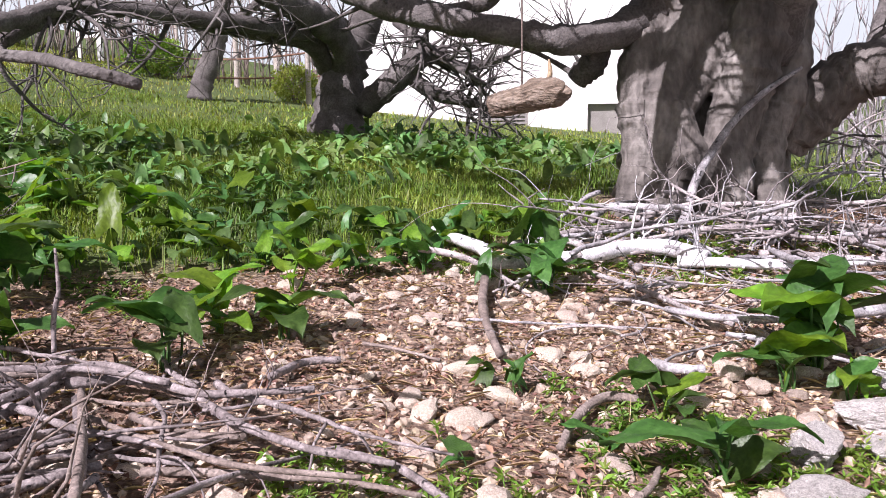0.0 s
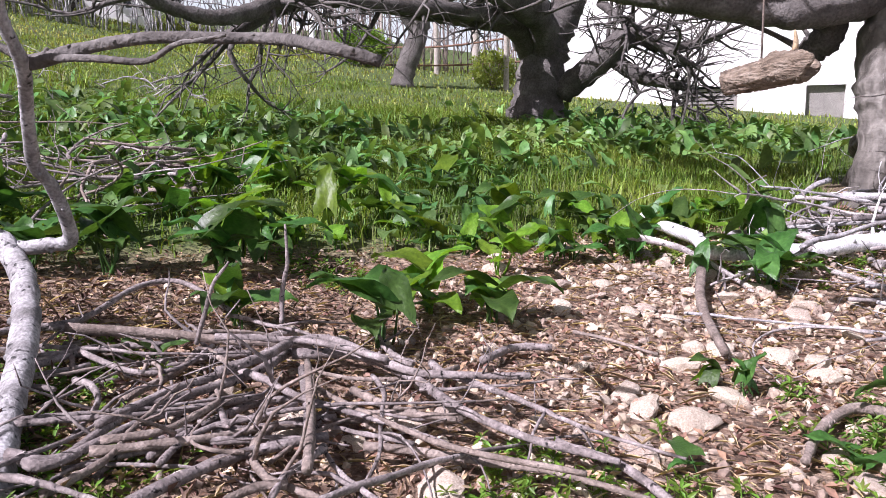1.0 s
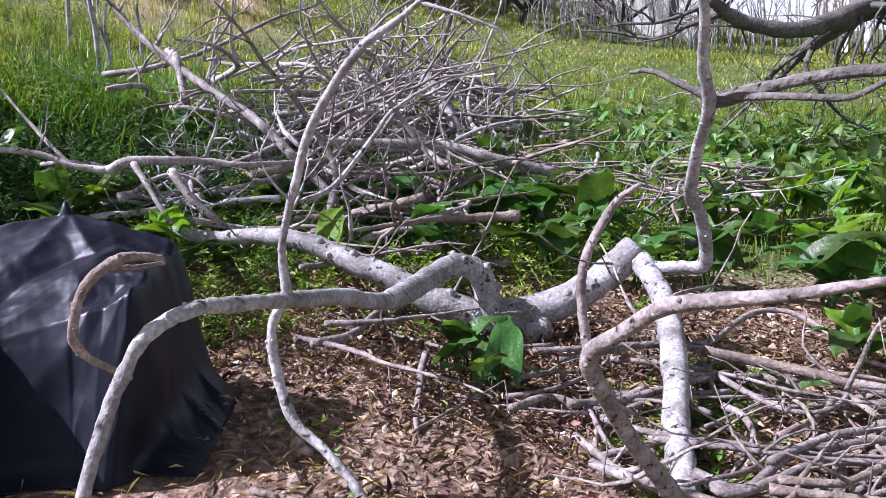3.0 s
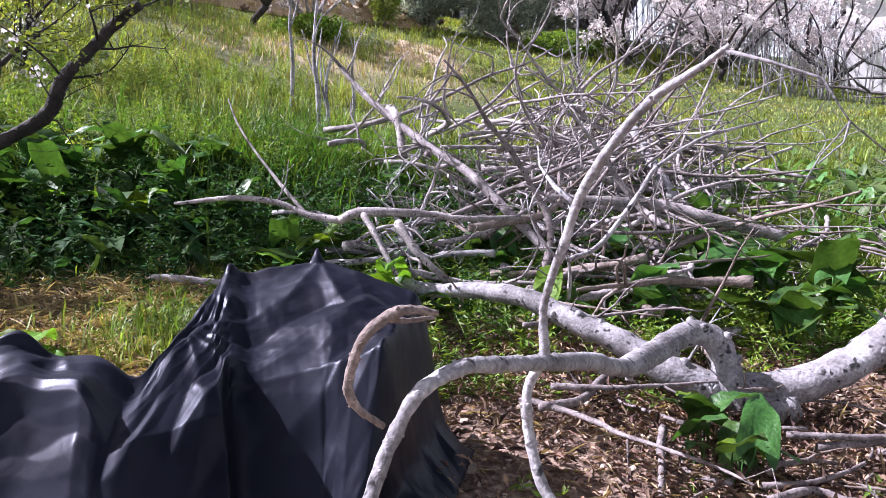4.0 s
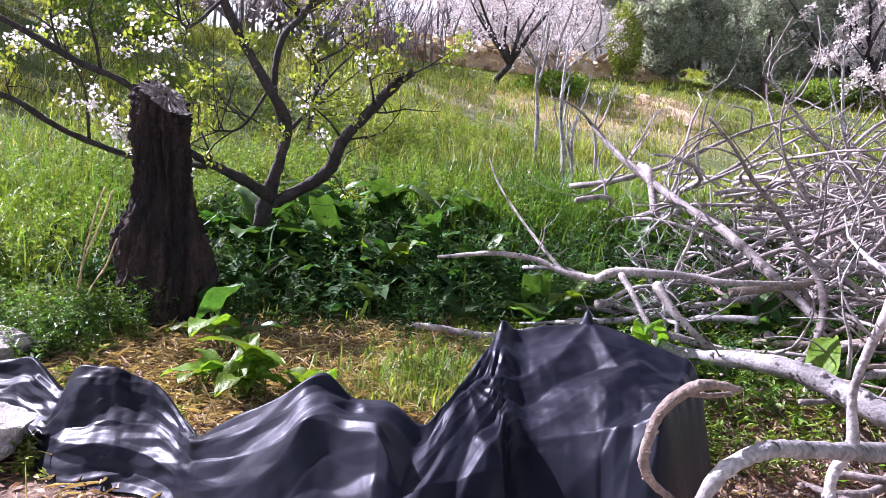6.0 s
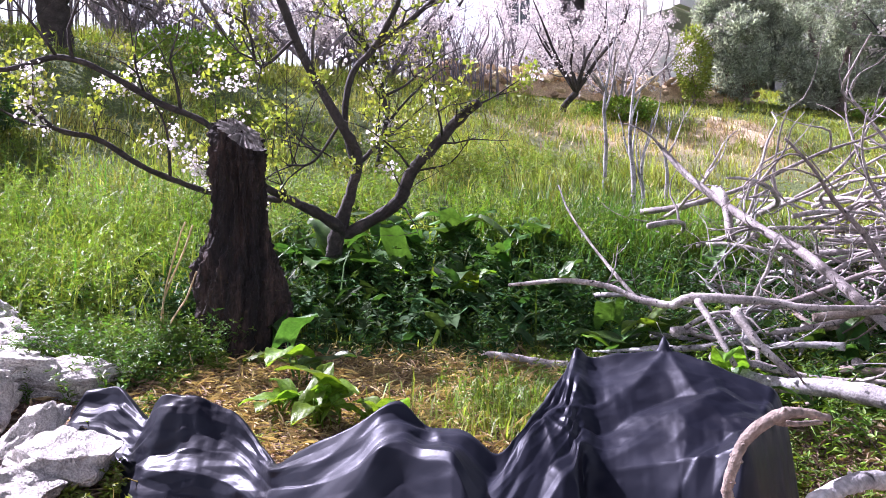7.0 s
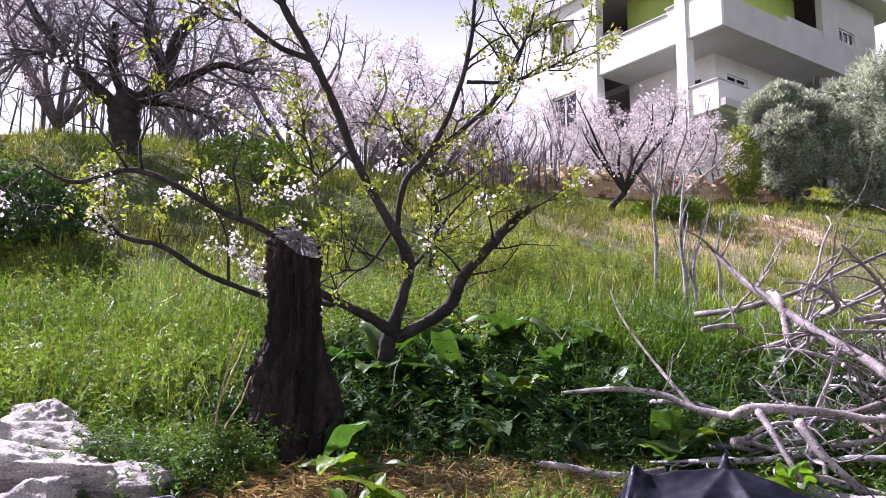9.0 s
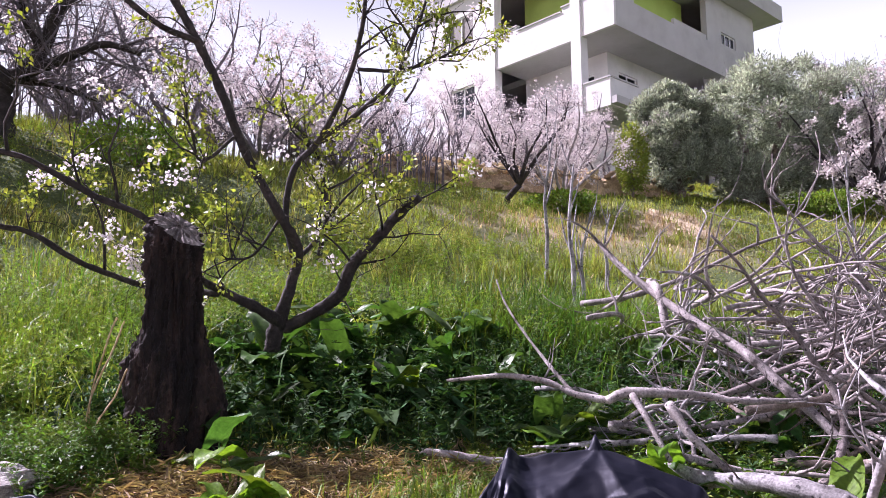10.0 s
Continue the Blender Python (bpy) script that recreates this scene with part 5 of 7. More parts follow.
big_fig([
    [(1.61, 5.61, 1.65, 0.157), (1.34, 5.49, 1.49, 0.132), (1.1, 5.36, 1.35, 0.108), (0.76, 5.25, 1.3, 0.095), (0.41, 5.25, 1.36, 0.088), (0.06, 5.36, 1.44, 0.086), (-0.32, 5.58, 1.55, 0.09), (-0.64, 5.8, 1.69, 0.085), (-1.18, 6.24, 1.95, 0.075)],
    [(2.26, 5.57, 0.68, 0.19), (2.37, 5.49, 0.8, 0.194), (2.51, 5.41, 0.96, 0.183), (2.67, 5.33, 1.08, 0.18), (2.87, 5.23, 1.09, 0.155), (3.22, 5.25, 1.16, 0.127)],
    [(2.07, 5.46, 1.26, 0.22), (2.08, 5.29, 1.52, 0.204), (2.09, 5.13, 1.75, 0.186), (2.1, 4.98, 2.09, 0.146)],
    [(1.5, 5.68, 1.44, 0.183), (1.76, 5.95, 1.85, 0.158), (1.99, 6.35, 2.4, 0.142)],
    [(1.01, 5.45, 1.31, 0.081), (0.99, 5.53, 1.17, 0.09), (0.89, 5.62, 1.07, 0.084)],
    [(-0.09, 5.47, 1.49, 0.044), (0.28, 5.59, 1.57, 0.045), (0.44, 5.72, 1.72, 0.038)],
    [(2.71, 5.33, 1.06, 0.108), (2.93, 5.58, 1.33, 0.097), (3.17, 5.86, 1.81, 0.085)],
])

second_fig([
    [(-1.25, 9.32, 0.61, 0.338), (-1.23, 9.37, 0.93, 0.28), (-1.2, 9.42, 1.25, 0.26), (-1.13, 9.48, 1.57, 0.234), (-0.96, 9.47, 1.85, 0.194), (-0.78, 9.42, 2.18, 0.166), (-0.61, 9.39, 2.6, 0.126)],
    [(-1.16, 9.4, 1.44, 0.194), (-1.16, 9.04, 1.71, 0.148), (-1.28, 8.66, 1.85, 0.153), (-1.5, 8.26, 1.94, 0.123), (-1.7, 7.97, 2.03, 0.108), (-1.94, 7.48, 2.1, 0.075)],
    [(-1.32, 9.4, 1.44, 0.155), (-1.44, 9.03, 1.66, 0.117), (-1.69, 8.63, 1.72, 0.106), (-2, 8.23, 1.74, 0.095), (-2.38, 7.83, 1.79, 0.09), (-2.65, 7.43, 1.82, 0.08), (-2.92, 7.01, 1.77, 0.066), (-3.1, 6.69, 1.68, 0.072), (-3.22, 6.36, 1.53, 0.065), (-3.28, 6.14, 1.42, 0.054)],
    [(-0.97, 9.33, 0.99, 0.142), (-0.63, 9.17, 1.23, 0.139), (-0.36, 9.11, 1.47, 0.125), (-0.12, 9.23, 1.56, 0.095), (0.2, 9.31, 1.41, 0.064), (0.74, 9.64, 1.55, 0.033)],
    [(-0.43, 9.19, 1.35, 0.082), (-0.18, 9.17, 1.16, 0.082), (0.2, 9.25, 1.03, 0.058), (0.46, 9.34, 0.97, 0.032)],
    [(-0.56, 9.39, 1.93, 0.051), (-0.05, 9.02, 1.51, 0.043), (0.43, 8.77, 1.19, 0.024)],
    [(-1.45, 8.65, 1.75, 0.091), (-1.93, 7.88, 1.75, 0.08), (-2.52, 7.17, 1.76, 0.07), (-2.91, 6.54, 1.74, 0.062), (-3.11, 6.09, 1.58, 0.072), (-3.25, 5.79, 1.52, 0.061), (-3.46, 5.49, 1.59, 0.055), (-3.58, 5.24, 1.75, 0.041)],
])

third_fig([
    [(-3.91, 12.78, 1.19, 0.187), (-3.83, 12.84, 1.54, 0.16), (-3.69, 12.89, 1.89, 0.16), (-3.6, 12.95, 2.24, 0.143), (-3.48, 12.93, 2.75, 0.124), (-3.4, 12.91, 3.25, 0.096)],
    [(-3.65, 12.92, 2.06, 0.107), (-3.93, 12.78, 2.48, 0.088), (-4.21, 12.62, 2.71, 0.06)],
    [(-3.55, 12.97, 2.33, 0.089), (-3.08, 12.91, 2.57, 0.071), (-2.65, 12.65, 2.86, 0.052)],
])

young_tree([
    [(-4.92, -0.33, 0.97, 0.053), (-4.89, -0.3, 1.12, 0.05), (-4.86, -0.24, 1.31, 0.034), (-4.83, -0.21, 1.52, 0.031), (-4.75, -0.3, 1.68, 0.031), (-4.72, -0.42, 1.89, 0.028), (-4.69, -0.53, 2.11, 0.028), (-4.66, -0.63, 2.35, 0.028), (-4.62, -0.75, 2.61, 0.025), (-4.59, -0.88, 2.82, 0.025), (-4.56, -0.99, 3.03, 0.022)],
    [(-4.89, -0.27, 1.12, 0.047), (-4.78, -0.42, 1.2, 0.034), (-4.73, -0.57, 1.27, 0.027), (-4.67, -0.69, 1.34, 0.024), (-4.61, -0.8, 1.42, 0.021), (-4.53, -0.94, 1.61, 0.02), (-4.47, -1.16, 1.7, 0.02), (-4.41, -1.38, 1.82, 0.017), (-4.36, -1.6, 1.88, 0.017), (-4.33, -1.85, 1.81, 0.014), (-4.27, -2.02, 1.88, 0.008)],
    [(-4.73, -0.6, 1.26, 0.021), (-4.83, -0.83, 1.3, 0.019), (-4.83, -1.02, 1.32, 0.019), (-4.73, -1.3, 1.42, 0.018), (-4.66, -1.5, 1.54, 0.018), (-4.61, -1.69, 1.59, 0.015), (-4.49, -1.82, 1.71, 0.009)],
    [(-4.9, -0.27, 1.09, 0.044), (-4.83, -0.1, 1.18, 0.043), (-4.76, 0.02, 1.27, 0.046), (-4.69, 0.07, 1.4, 0.042), (-4.61, 0.2, 1.54, 0.036), (-4.53, 0.33, 1.68, 0.035), (-4.5, 0.42, 1.76, 0.032)],
    [(-4.83, -0.22, 1.48, 0.025), (-4.85, -0.27, 1.72, 0.022), (-4.86, -0.23, 1.98, 0.022), (-4.87, -0.1, 2.15, 0.023), (-4.83, 0.03, 2.41, 0.019), (-4.77, 0.12, 2.76, 0.016), (-4.72, 0.15, 3.08, 0.013)],
    [(-4.88, -0.11, 2.14, 0.019), (-4.8, 0.09, 2.28, 0.016), (-4.71, 0.29, 2.46, 0.016), (-4.67, 0.41, 2.72, 0.013), (-4.62, 0.49, 2.97, 0.009)],
    [(-4.98, -0.09, 1.48, 0.019), (-4.94, -0.05, 1.74, 0.019), (-4.95, -0.08, 1.97, 0.016), (-4.98, -0.15, 2.15, 0.017), (-4.95, -0.33, 2.37, 0.013)],
    [(-4.62, -0.73, 2.58, 0.022), (-4.52, -0.9, 2.61, 0.018), (-4.41, -1.06, 2.7, 0.018), (-4.3, -1.18, 2.77, 0.014), (-4.29, -1.27, 2.88, 0.011)],
    [(-4.8, -0.28, 1.71, 0.013), (-4.79, -0.43, 1.48, 0.009), (-4.7, -0.58, 1.44, 0.006)],
    [(-4.89, -0.23, 1.44, 0.016), (-4.96, -0.09, 1.61, 0.013), (-4.95, -0.06, 1.67, 0.01)],
    [(-4.8, 0.11, 2.55, 0.013), (-4.75, 0.31, 2.53, 0.013), (-4.68, 0.53, 2.58, 0.009), (-4.61, 0.7, 2.67, 0.006)],
    [(-4.69, -0.53, 2.11, 0.012), (-4.62, -0.7, 1.94, 0.009), (-4.5, -0.75, 2.09, 0.009), (-4.49, -0.87, 2.18, 0.006)],
])

dark_tree([
    [(-12.06, -4.53, 4.01, 0.22), (-12, -4.56, 4.38, 0.211), (-11.94, -4.6, 4.76, 0.228), (-11.9, -4.42, 5.01, 0.186)],
    [(-11.95, -4.54, 4.72, 0.169), (-11.77, -4.86, 4.95, 0.142), (-11.63, -5.16, 5.24, 0.116), (-11.49, -5.45, 5.56, 0.09), (-11.32, -5.73, 6, 0.073), (-11.16, -5.93, 6.43, 0.056)],
    [(-11.93, -4.54, 4.8, 0.169), (-11.83, -4.15, 5.04, 0.16), (-11.76, -3.9, 5.45, 0.135), (-11.59, -3.71, 5.83, 0.117), (-11.42, -3.27, 6.2, 0.091), (-11.34, -2.86, 6.61, 0.066)],
    [(-11.9, -4.63, 5.05, 0.118), (-11.8, -4.74, 5.36, 0.092), (-11.77, -4.76, 5.57, 0.101), (-11.69, -4.71, 6.03, 0.067)],
    [(-11.85, -4.23, 4.95, 0.109), (-11.69, -3.61, 5.17, 0.083), (-11.55, -3.09, 5.34, 0.066), (-11.46, -2.57, 5.19, 0.041)],
    [(-11.63, -5.07, 5.2, 0.083), (-11.51, -5.52, 5.4, 0.066), (-11.42, -6.05, 5.44, 0.041)],
    [(-11.79, -3.98, 5.29, 0.084), (-11.61, -4.21, 5.82, 0.067), (-11.43, -4.1, 6.27, 0.05)],
    [(-11.88, -4.48, 4.83, 0.076), (-12.05, -3.95, 4.9, 0.06), (-12.16, -3.29, 4.73, 0.034)],
])

# trees up the slope
PINK = "almond tree in pale pink blossom "
grown_tree("almond_tree", PINK + "leaning on the open slope", (-15.4, 3.6), 2.3, 2.6, "dark", 201, 0.17, 0.062, 0.3, 10, 3, 8, stem=0.2)
grown_tree("almond_tree", PINK + "with many low stems", (-16.2, 4.9), 2.3, 2.8, "grey", 202, 0.17, 0.062, 0.1, 10, 3, 8, stem=0.08)
grown_tree("almond_tree", "bare dark almond tree above the field wall", (-19.5, 1.0), 3.4, 3.8, "dark", 203, 0.0, 0.05, 0.1, 10, 3, 8, extra=False, stem=0.2)
for k, (x, y, hgt) in enumerate(((-20.0, 2.4, 1.7), (-20.6, 3.6, 2.0), (-20.2, 5.0, 1.9), (-20.8, 6.3, 2.1), (-20.0, 7.5, 1.7), (-21.6, 1.8, 2.2), (-21.8, 4.2, 2.5), (-21.8, 7.0, 2.4), (-18.9, 0.2, 1.6))):
    grown_tree("almond_tree", PINK + "behind the field wall", (x, y), hgt * 1.15, 3.2, "twig", 204 + k, 0.24, 0.06, 0.0, 9, 3, 7, stem=0.06)
for k, (x, y, hgt) in enumerate(((-14.6, -1.2, 1.7), (-15.0, -2.6, 2.0), (-15.5, -4.6, 2.4), (-15.0, -7.0, 2.6), (-16.6, 0.2, 1.8), (-13.0, -8.0, 2.6), (-19.0, -6.0, 2.6), (-18.5, -2.5, 2.4), (-17.5, -0.8, 2.0))):
    grown_tree("almond_tree", PINK + "high on the slope", (x, y), hgt * 1.3, 4.2, "twig", 210 + k, 0.24, 0.06, 0.1, 10, 3, 7, stem=0.08)
for k, (x, y, hgt) in enumerate(((-17.5, 13.0, 3.2), (-16.2, 15.6, 3.4), (-15.0, 18.0, 3.4), (-20.0, 15.5, 4.4), (-19.0, 19.5, 4.4), (-13.0, 20.5, 3.6), (-22.5, 18.0, 5.0), (-15.2, 12.2, 2.4), (-14.2, 14.2, 2.6), (-12.8, 16.2, 2.6))):
    grown_tree("almond_tree", PINK + "at the field edge", (x, y), hgt, 4.0, "dark", 230 + k, 0.35, 0.09, 0.1, 8, 3, 6, stem=0.15)
olive((-19.4, 9.1), 3.3, 2.1, 301, "rounded olive tree with grey-green foliage")
olive((-18.9, 11.3), 3.9, 2.9, 302, "broad olive tree with grey-green foliage reaching the ground")
olive((-20.5, 13.6), 4.6, 2.6, 303, "tall olive tree with grey-green foliage")
olive((-23.5, 17.0), 4.6, 4.6, 304, "olive tree with grey-green foliage behind blossoming almonds")
olive((-20.5, 21.0), 4.4, 4.6, 305, "olive tree with grey-green foliage behind blossoming almonds")

# ---- stump, plastic sheet, rocks ----
def step_up(h):
    return np.clip((h - 0.8) / 0.2, 0, 1)


def stump():
    """A tall sawn stump, flared and hollowed at the foot, with deep bark furrows."""
    base = np.array((-4.16, -0.70, 0.46))
    ob = thing("tree_stump", "dark furrowed tree stump with a slanting sawn top", "stump", tuple(base))
    n, m = 110, 80
    A, H = np.meshgrid(np.linspace(0, 2 * np.pi, n, endpoint=False), np.linspace(0, 1, m))
    r = np.random.default_rng(12)
    z = H * 1.16
    axis_y = -0.03 + 0.05 * H ** 2 + 0.03 * np.sin(H * 5)
    rad = 0.094 + 0.1 / (1 + np.exp((H - 0.47 + 0.06 * np.sin(A)) / 0.05)) + 0.03 * np.exp(-H / 0.10) + 0.012 * np.exp(-((H - 0.88) / 0.14) ** 2)
    rad = rad + 0.012 * np.sin(A * 14 + 3 * np.sin(H * 7)) + 0.008 * np.sin(A * 29 + 5 * H + 2 * np.sin(H * 13)) + 0.02 * np.sin(A * 3 + 2.5 + H * 3)
    rad += 0.006 * r.normal(0, 1, A.shape)
    rad += 0.05 * np.exp(-((A - 4.7) / 0.5) ** 2 - ((H - 0.40) / 0.08) ** 2)
    top = 1 - (0.05 * np.sin(A) + 0.055 * np.cos(A) + 0.05) * step_up(H)
    v = np.stack([np.cos(A) * rad * 0.95, axis_y + np.sin(A) * rad, z * top - 0.06 + 0.0 * A], -1)
    i, j = np.meshgrid(np.arange(m - 1), np.arange(n), indexing="ij")
    a, b = i * n + j, i * n + (j + 1) % n
    part("trunk", Soup().add(v.reshape(-1, 3), np.stack([a, b, b + n, a + n], -1).reshape(-1, 4)), M["stump"], ob)
    rim = v[-1]
    c = rim.mean(0)
    rings = [c + (rim - c) * k + np.array((0, 0, 0.012)) * (1 - k) + r.normal(0, 0.004, rim.shape) * (k < 0.95) for k in (0.995, 0.8, 0.55, 0.3, 0.1)]
    w = np.concatenate(rings)
    i, j = np.meshgrid(np.arange(4), np.arange(n), indexing="ij")
    a, b = i * n + j, i * n + (j + 1) % n
    part("sawn_top", Soup().add(w, np.stack([a, b, b + n, a + n], -1).reshape(-1, 4)), M["old_cut"], ob, "weathered grey sawn face")


stump()


def plastic_sheet():
    """A heap of stiff black plastic sheet: a kinked crest, flat planes that break along folds, a steep shaded end and a loose skirt."""
    n, m = 440, 190
    crest = np.array((
        (-3.07, -1.05, 0.12), (-2.97, -0.87, 0.16), (-2.8, -0.75, 0.12), (-2.66, -0.67, 0.222), (-2.63, -0.57, 0.226), (-2.6, -0.46, 0.186), (-2.5, -0.39, 0.14), (-2.33, -0.34, 0.165),
        (-2.25, -0.23, 0.238), (-2.21, -0.14, 0.285), (-2.22, -0.1, 0.318), (-2.23, -0.05, 0.316), (-2.2, -0.02, 0.294), (-2.17, 0.06, 0.298), (-2.11, 0.12, 0.258), (-2.22, 0.21, 0.306), (-2.34, 0.3, 0.35),
        (-2.46, 0.37, 0.392), (-2.46, 0.42, 0.366), (-2.41, 0.59, 0.415), (-2.3, 0.7, 0.397), (-2.21, 0.77, 0.39), (-2.18, 0.785, 0.1), (-2.13, 0.8, 0.05), (-2.07, 0.82, 0.02)))
    run = np.r_[0, np.cumsum(np.linalg.norm(np.diff(crest[:, :2], axis=0), axis=1) + 0.35 * np.abs(np.diff(crest[:, 2])))]
    u, w = np.meshgrid(np.linspace(0, run[-1], n), np.linspace(0, 1, m), indexing="ij")
    line = np.linspace(0, run[-1], n)
    cx, cy, up = (np.convolve(np.pad(np.interp(line, run, crest[:, k]), h, "edge"), np.ones(2 * h + 1) / (2 * h + 1), "valid")[:, None] + 0 * u for k, h in ((0, 9), (1, 5), (2, 3)))
    # along the crest: how far the near side reaches, how much of the height goes before its fold, and which way it faces
    at = run[[0, 3, 7, 9, 13, 14, 16, 19, 21, 22, 24]]
    near = np.interp(u, at, (0.18, 0.18, 0.16, 0.24, 0.34, 0.36, 0.5, 0.52, 0.44, 0.36, 0.3))
    before = np.interp(u, at, (0.5, 0.5, 0.2, 0.2, 0.07, 0.25, 0.42, 0.34, 0.18, 0.3, 0.8))
    turn = np.radians(np.interp(u, at, (-8, -4, 0, -4, -14, -20, -6, -19, -40, -42, -38)))
    k = 0.2
    s = np.where(w < k, -(1 - w / k), (w - k) / (1 - k))
    reach = np.where(s < 0, -0.13 * np.abs(s) ** 0.8, near * s)
    x, y = cx + np.cos(turn) * reach, cy + np.sin(turn) * reach
    fold = np.interp(u, at, (0.4, 0.4, 0.4, 0.4, 0.45, 0.5, 0.68, 0.66, 0.62, 0.5, 0.5)) + 0.05 * fractal(x, y, 4.0, 36)
    fall = np.where(s < 0, 1 - np.abs(s) ** 1.5, 1 - before * np.clip(s / fold, 0, 1) - (1 - before) * np.clip((s - fold) / (1 - fold), 0, 1))
    z = up * fall
    # a pinched tip on the crest and a rolled lip on the lower hump
    for px, py, wide, tall in ((-2.42, 0.585, 0.02, 0.045), (-2.46, 0.375, 0.03, 0.02), (-2.235, -0.065, 0.045, 0.015)):
        z = z + tall * np.clip(1 - np.hypot(x - px, y - py) / wide, 0, 1)
    # pulled folds that run out from the high points
    pull = 0 * x
    for px, py, far, teeth, deep in ((-2.41, 0.59, 0.5, 7, 0.007), (-2.2, 0.0, 0.4, 6, 0.006), (-2.64, -0.6, 0.25, 6, 0.006), (-2.25, 0.24, 0.25, 11, 0.006)):
        dx, dy = x - px, y - py
        d = np.hypot(dx, dy)
        ray = np.arctan2(dy, dx) * teeth * 0.5 + 1.5 * fractal(x, y, 3.0, teeth)
        pull = pull + deep * (0.5 - np.abs(np.sin(ray))) * np.clip(d / 0.06, 0, 1) * np.exp(-(d / far) ** 2)
    # slack planes between soft creases, and small crumples where it is gathered
    r = np.random.default_rng(17)
    v_, q_ = u / run[-1], w
    bend_u, bend_w = fractal(x, y, 2.6, 34), fractal(x, y, 3.1, 35)
    facet = 0 * x
    for gu, gw, deep in ((22, 9, 0.008), (46, 18, 0.0028)):
        dent = r.normal(0, deep, (gu, gw))
        fu = np.clip(v_ * (gu - 1.001) + 1.3 * bend_u * gu / 20 + 0.5 * np.sin(5 * q_ + 9 * v_), 0, gu - 1.001)
        fw = np.clip(q_ * (gw - 1.001) + 1.1 * bend_w * gw / 9, 0, gw - 1.001)
        iu, iw = fu.astype(int), fw.astype(int)
        du, dw = fu - iu, fw - iw
        a0, b0, c0, d0 = dent[iu, iw], dent[iu + 1, iw], dent[iu, iw + 1], dent[iu + 1, iw + 1]
        facet = facet + np.where(du + dw < 1, a0 + (b0 - a0) * du + (c0 - a0) * dw, d0 + (c0 - d0) * (1 - du) + (b0 - d0) * (1 - dw))
    gather = np.exp(-(((x + 2.3) / 0.16) ** 2 + ((y - 0.33) / 0.13) ** 2)) + 0.8 * np.exp(-(((x + 2.55) / 0.25) ** 2 + ((y + 0.55) / 0.16) ** 2)) + np.exp(-(((x + 1.95) / 0.2) ** 2 + ((y - 0.72) / 0.15) ** 2)) + 0.12
    crumple = facet + pull + gather * (0.012 * (0.4 - np.abs(fractal(x, y, 11.0, 32))) + 0.006 * (0.4 - np.abs(fractal(x, y, 26.0, 33))))
    edge = np.minimum.reduce([u / 0.08, (run[-1] - u) / 0.05, w / 0.05, (1 - w) / 0.05]).clip(0, 1)
    z = land(x, y, False) + 0.004 + (z + crumple * np.clip(0.3 + 3.0 * z, 0, 1)) * edge ** 0.5
    v = np.stack([x + 0.5 * crumple, y - 0.3 * crumple, z], -1).reshape(-1, 3)
    i, j = np.meshgrid(np.arange(n - 1), np.arange(m - 1), indexing="ij")
    a = i * m + j
    me = Soup().add(v, np.stack([a, a + 1, a + m + 1, a + m], -1).reshape(-1, 4)).mesh("plastic_sheet", M["plastic"])
    ob = new("plastic_sheet", me)
    th = ob.modifiers.new("thickness", "SOLIDIFY")
    th.thickness, th.offset = 0.003, -1
    tagged(ob, "crumpled heap of dull black plastic sheet on the ground", "plastic sheet")


plastic_sheet()


def stone_mesh(name, seed, detail=2, flat=0.7, rough=0.22, mat="stone"):
    bm = bmesh.new()
    bmesh.ops.create_icosphere(bm, subdivisions=detail, radius=1)
    r = np.random.default_rng(seed)
    cuts = [(unit(r.normal(0, 1, 3)), r.uniform(0.5, 0.85)) for _ in range(9 if detail < 4 else 18)]
    hard = 0.85 if detail < 4 else 1.0
    for v in bm.verts:
        p = np.array(v.co)
        for d, k in cuts:
            over = p @ d - k
            if over > 0:
                p = p - d * over * hard
        p = p * (1 + rough * 0.5 * noise.noise(Vector(p * 2.2 + seed)) + rough * 0.25 * noise.noise(Vector(p * 6.0 + seed)) + (rough * 0.22 * abs(noise.noise(Vector(p * 2.2 * (1, 1, 2.0) + seed))) + rough * 0.05 * noise.noise(Vector(p * 13.0 + seed)) if detail > 3 else 0))
        v.co = p * np.array((1.15, 0.9, flat))
    me = bpy.data.meshes.new(name)
    bm.to_mesh(me)
    bm.free()
    me.materials.append(M[mat])
    return me


ROCKS = [stone_mesh("rock", 500 + k, 5, 0.62, 0.42, "rock") for k in range(5)]


def rock(x, y, size, k, label, lift=0.3, turn=0, tilt=0, stretch=1.0):
    ob = new("rock", ROCKS[k % 5])
    z = float(land(x, y))
    ob.matrix_basis = pose(x, y, z + size * lift, tilt, tilt * 0.6, turn) @ Matrix.Diagonal((size * stretch, size, size, 1))
    tagged(ob, label, "rock", "pale boulders in a heap")


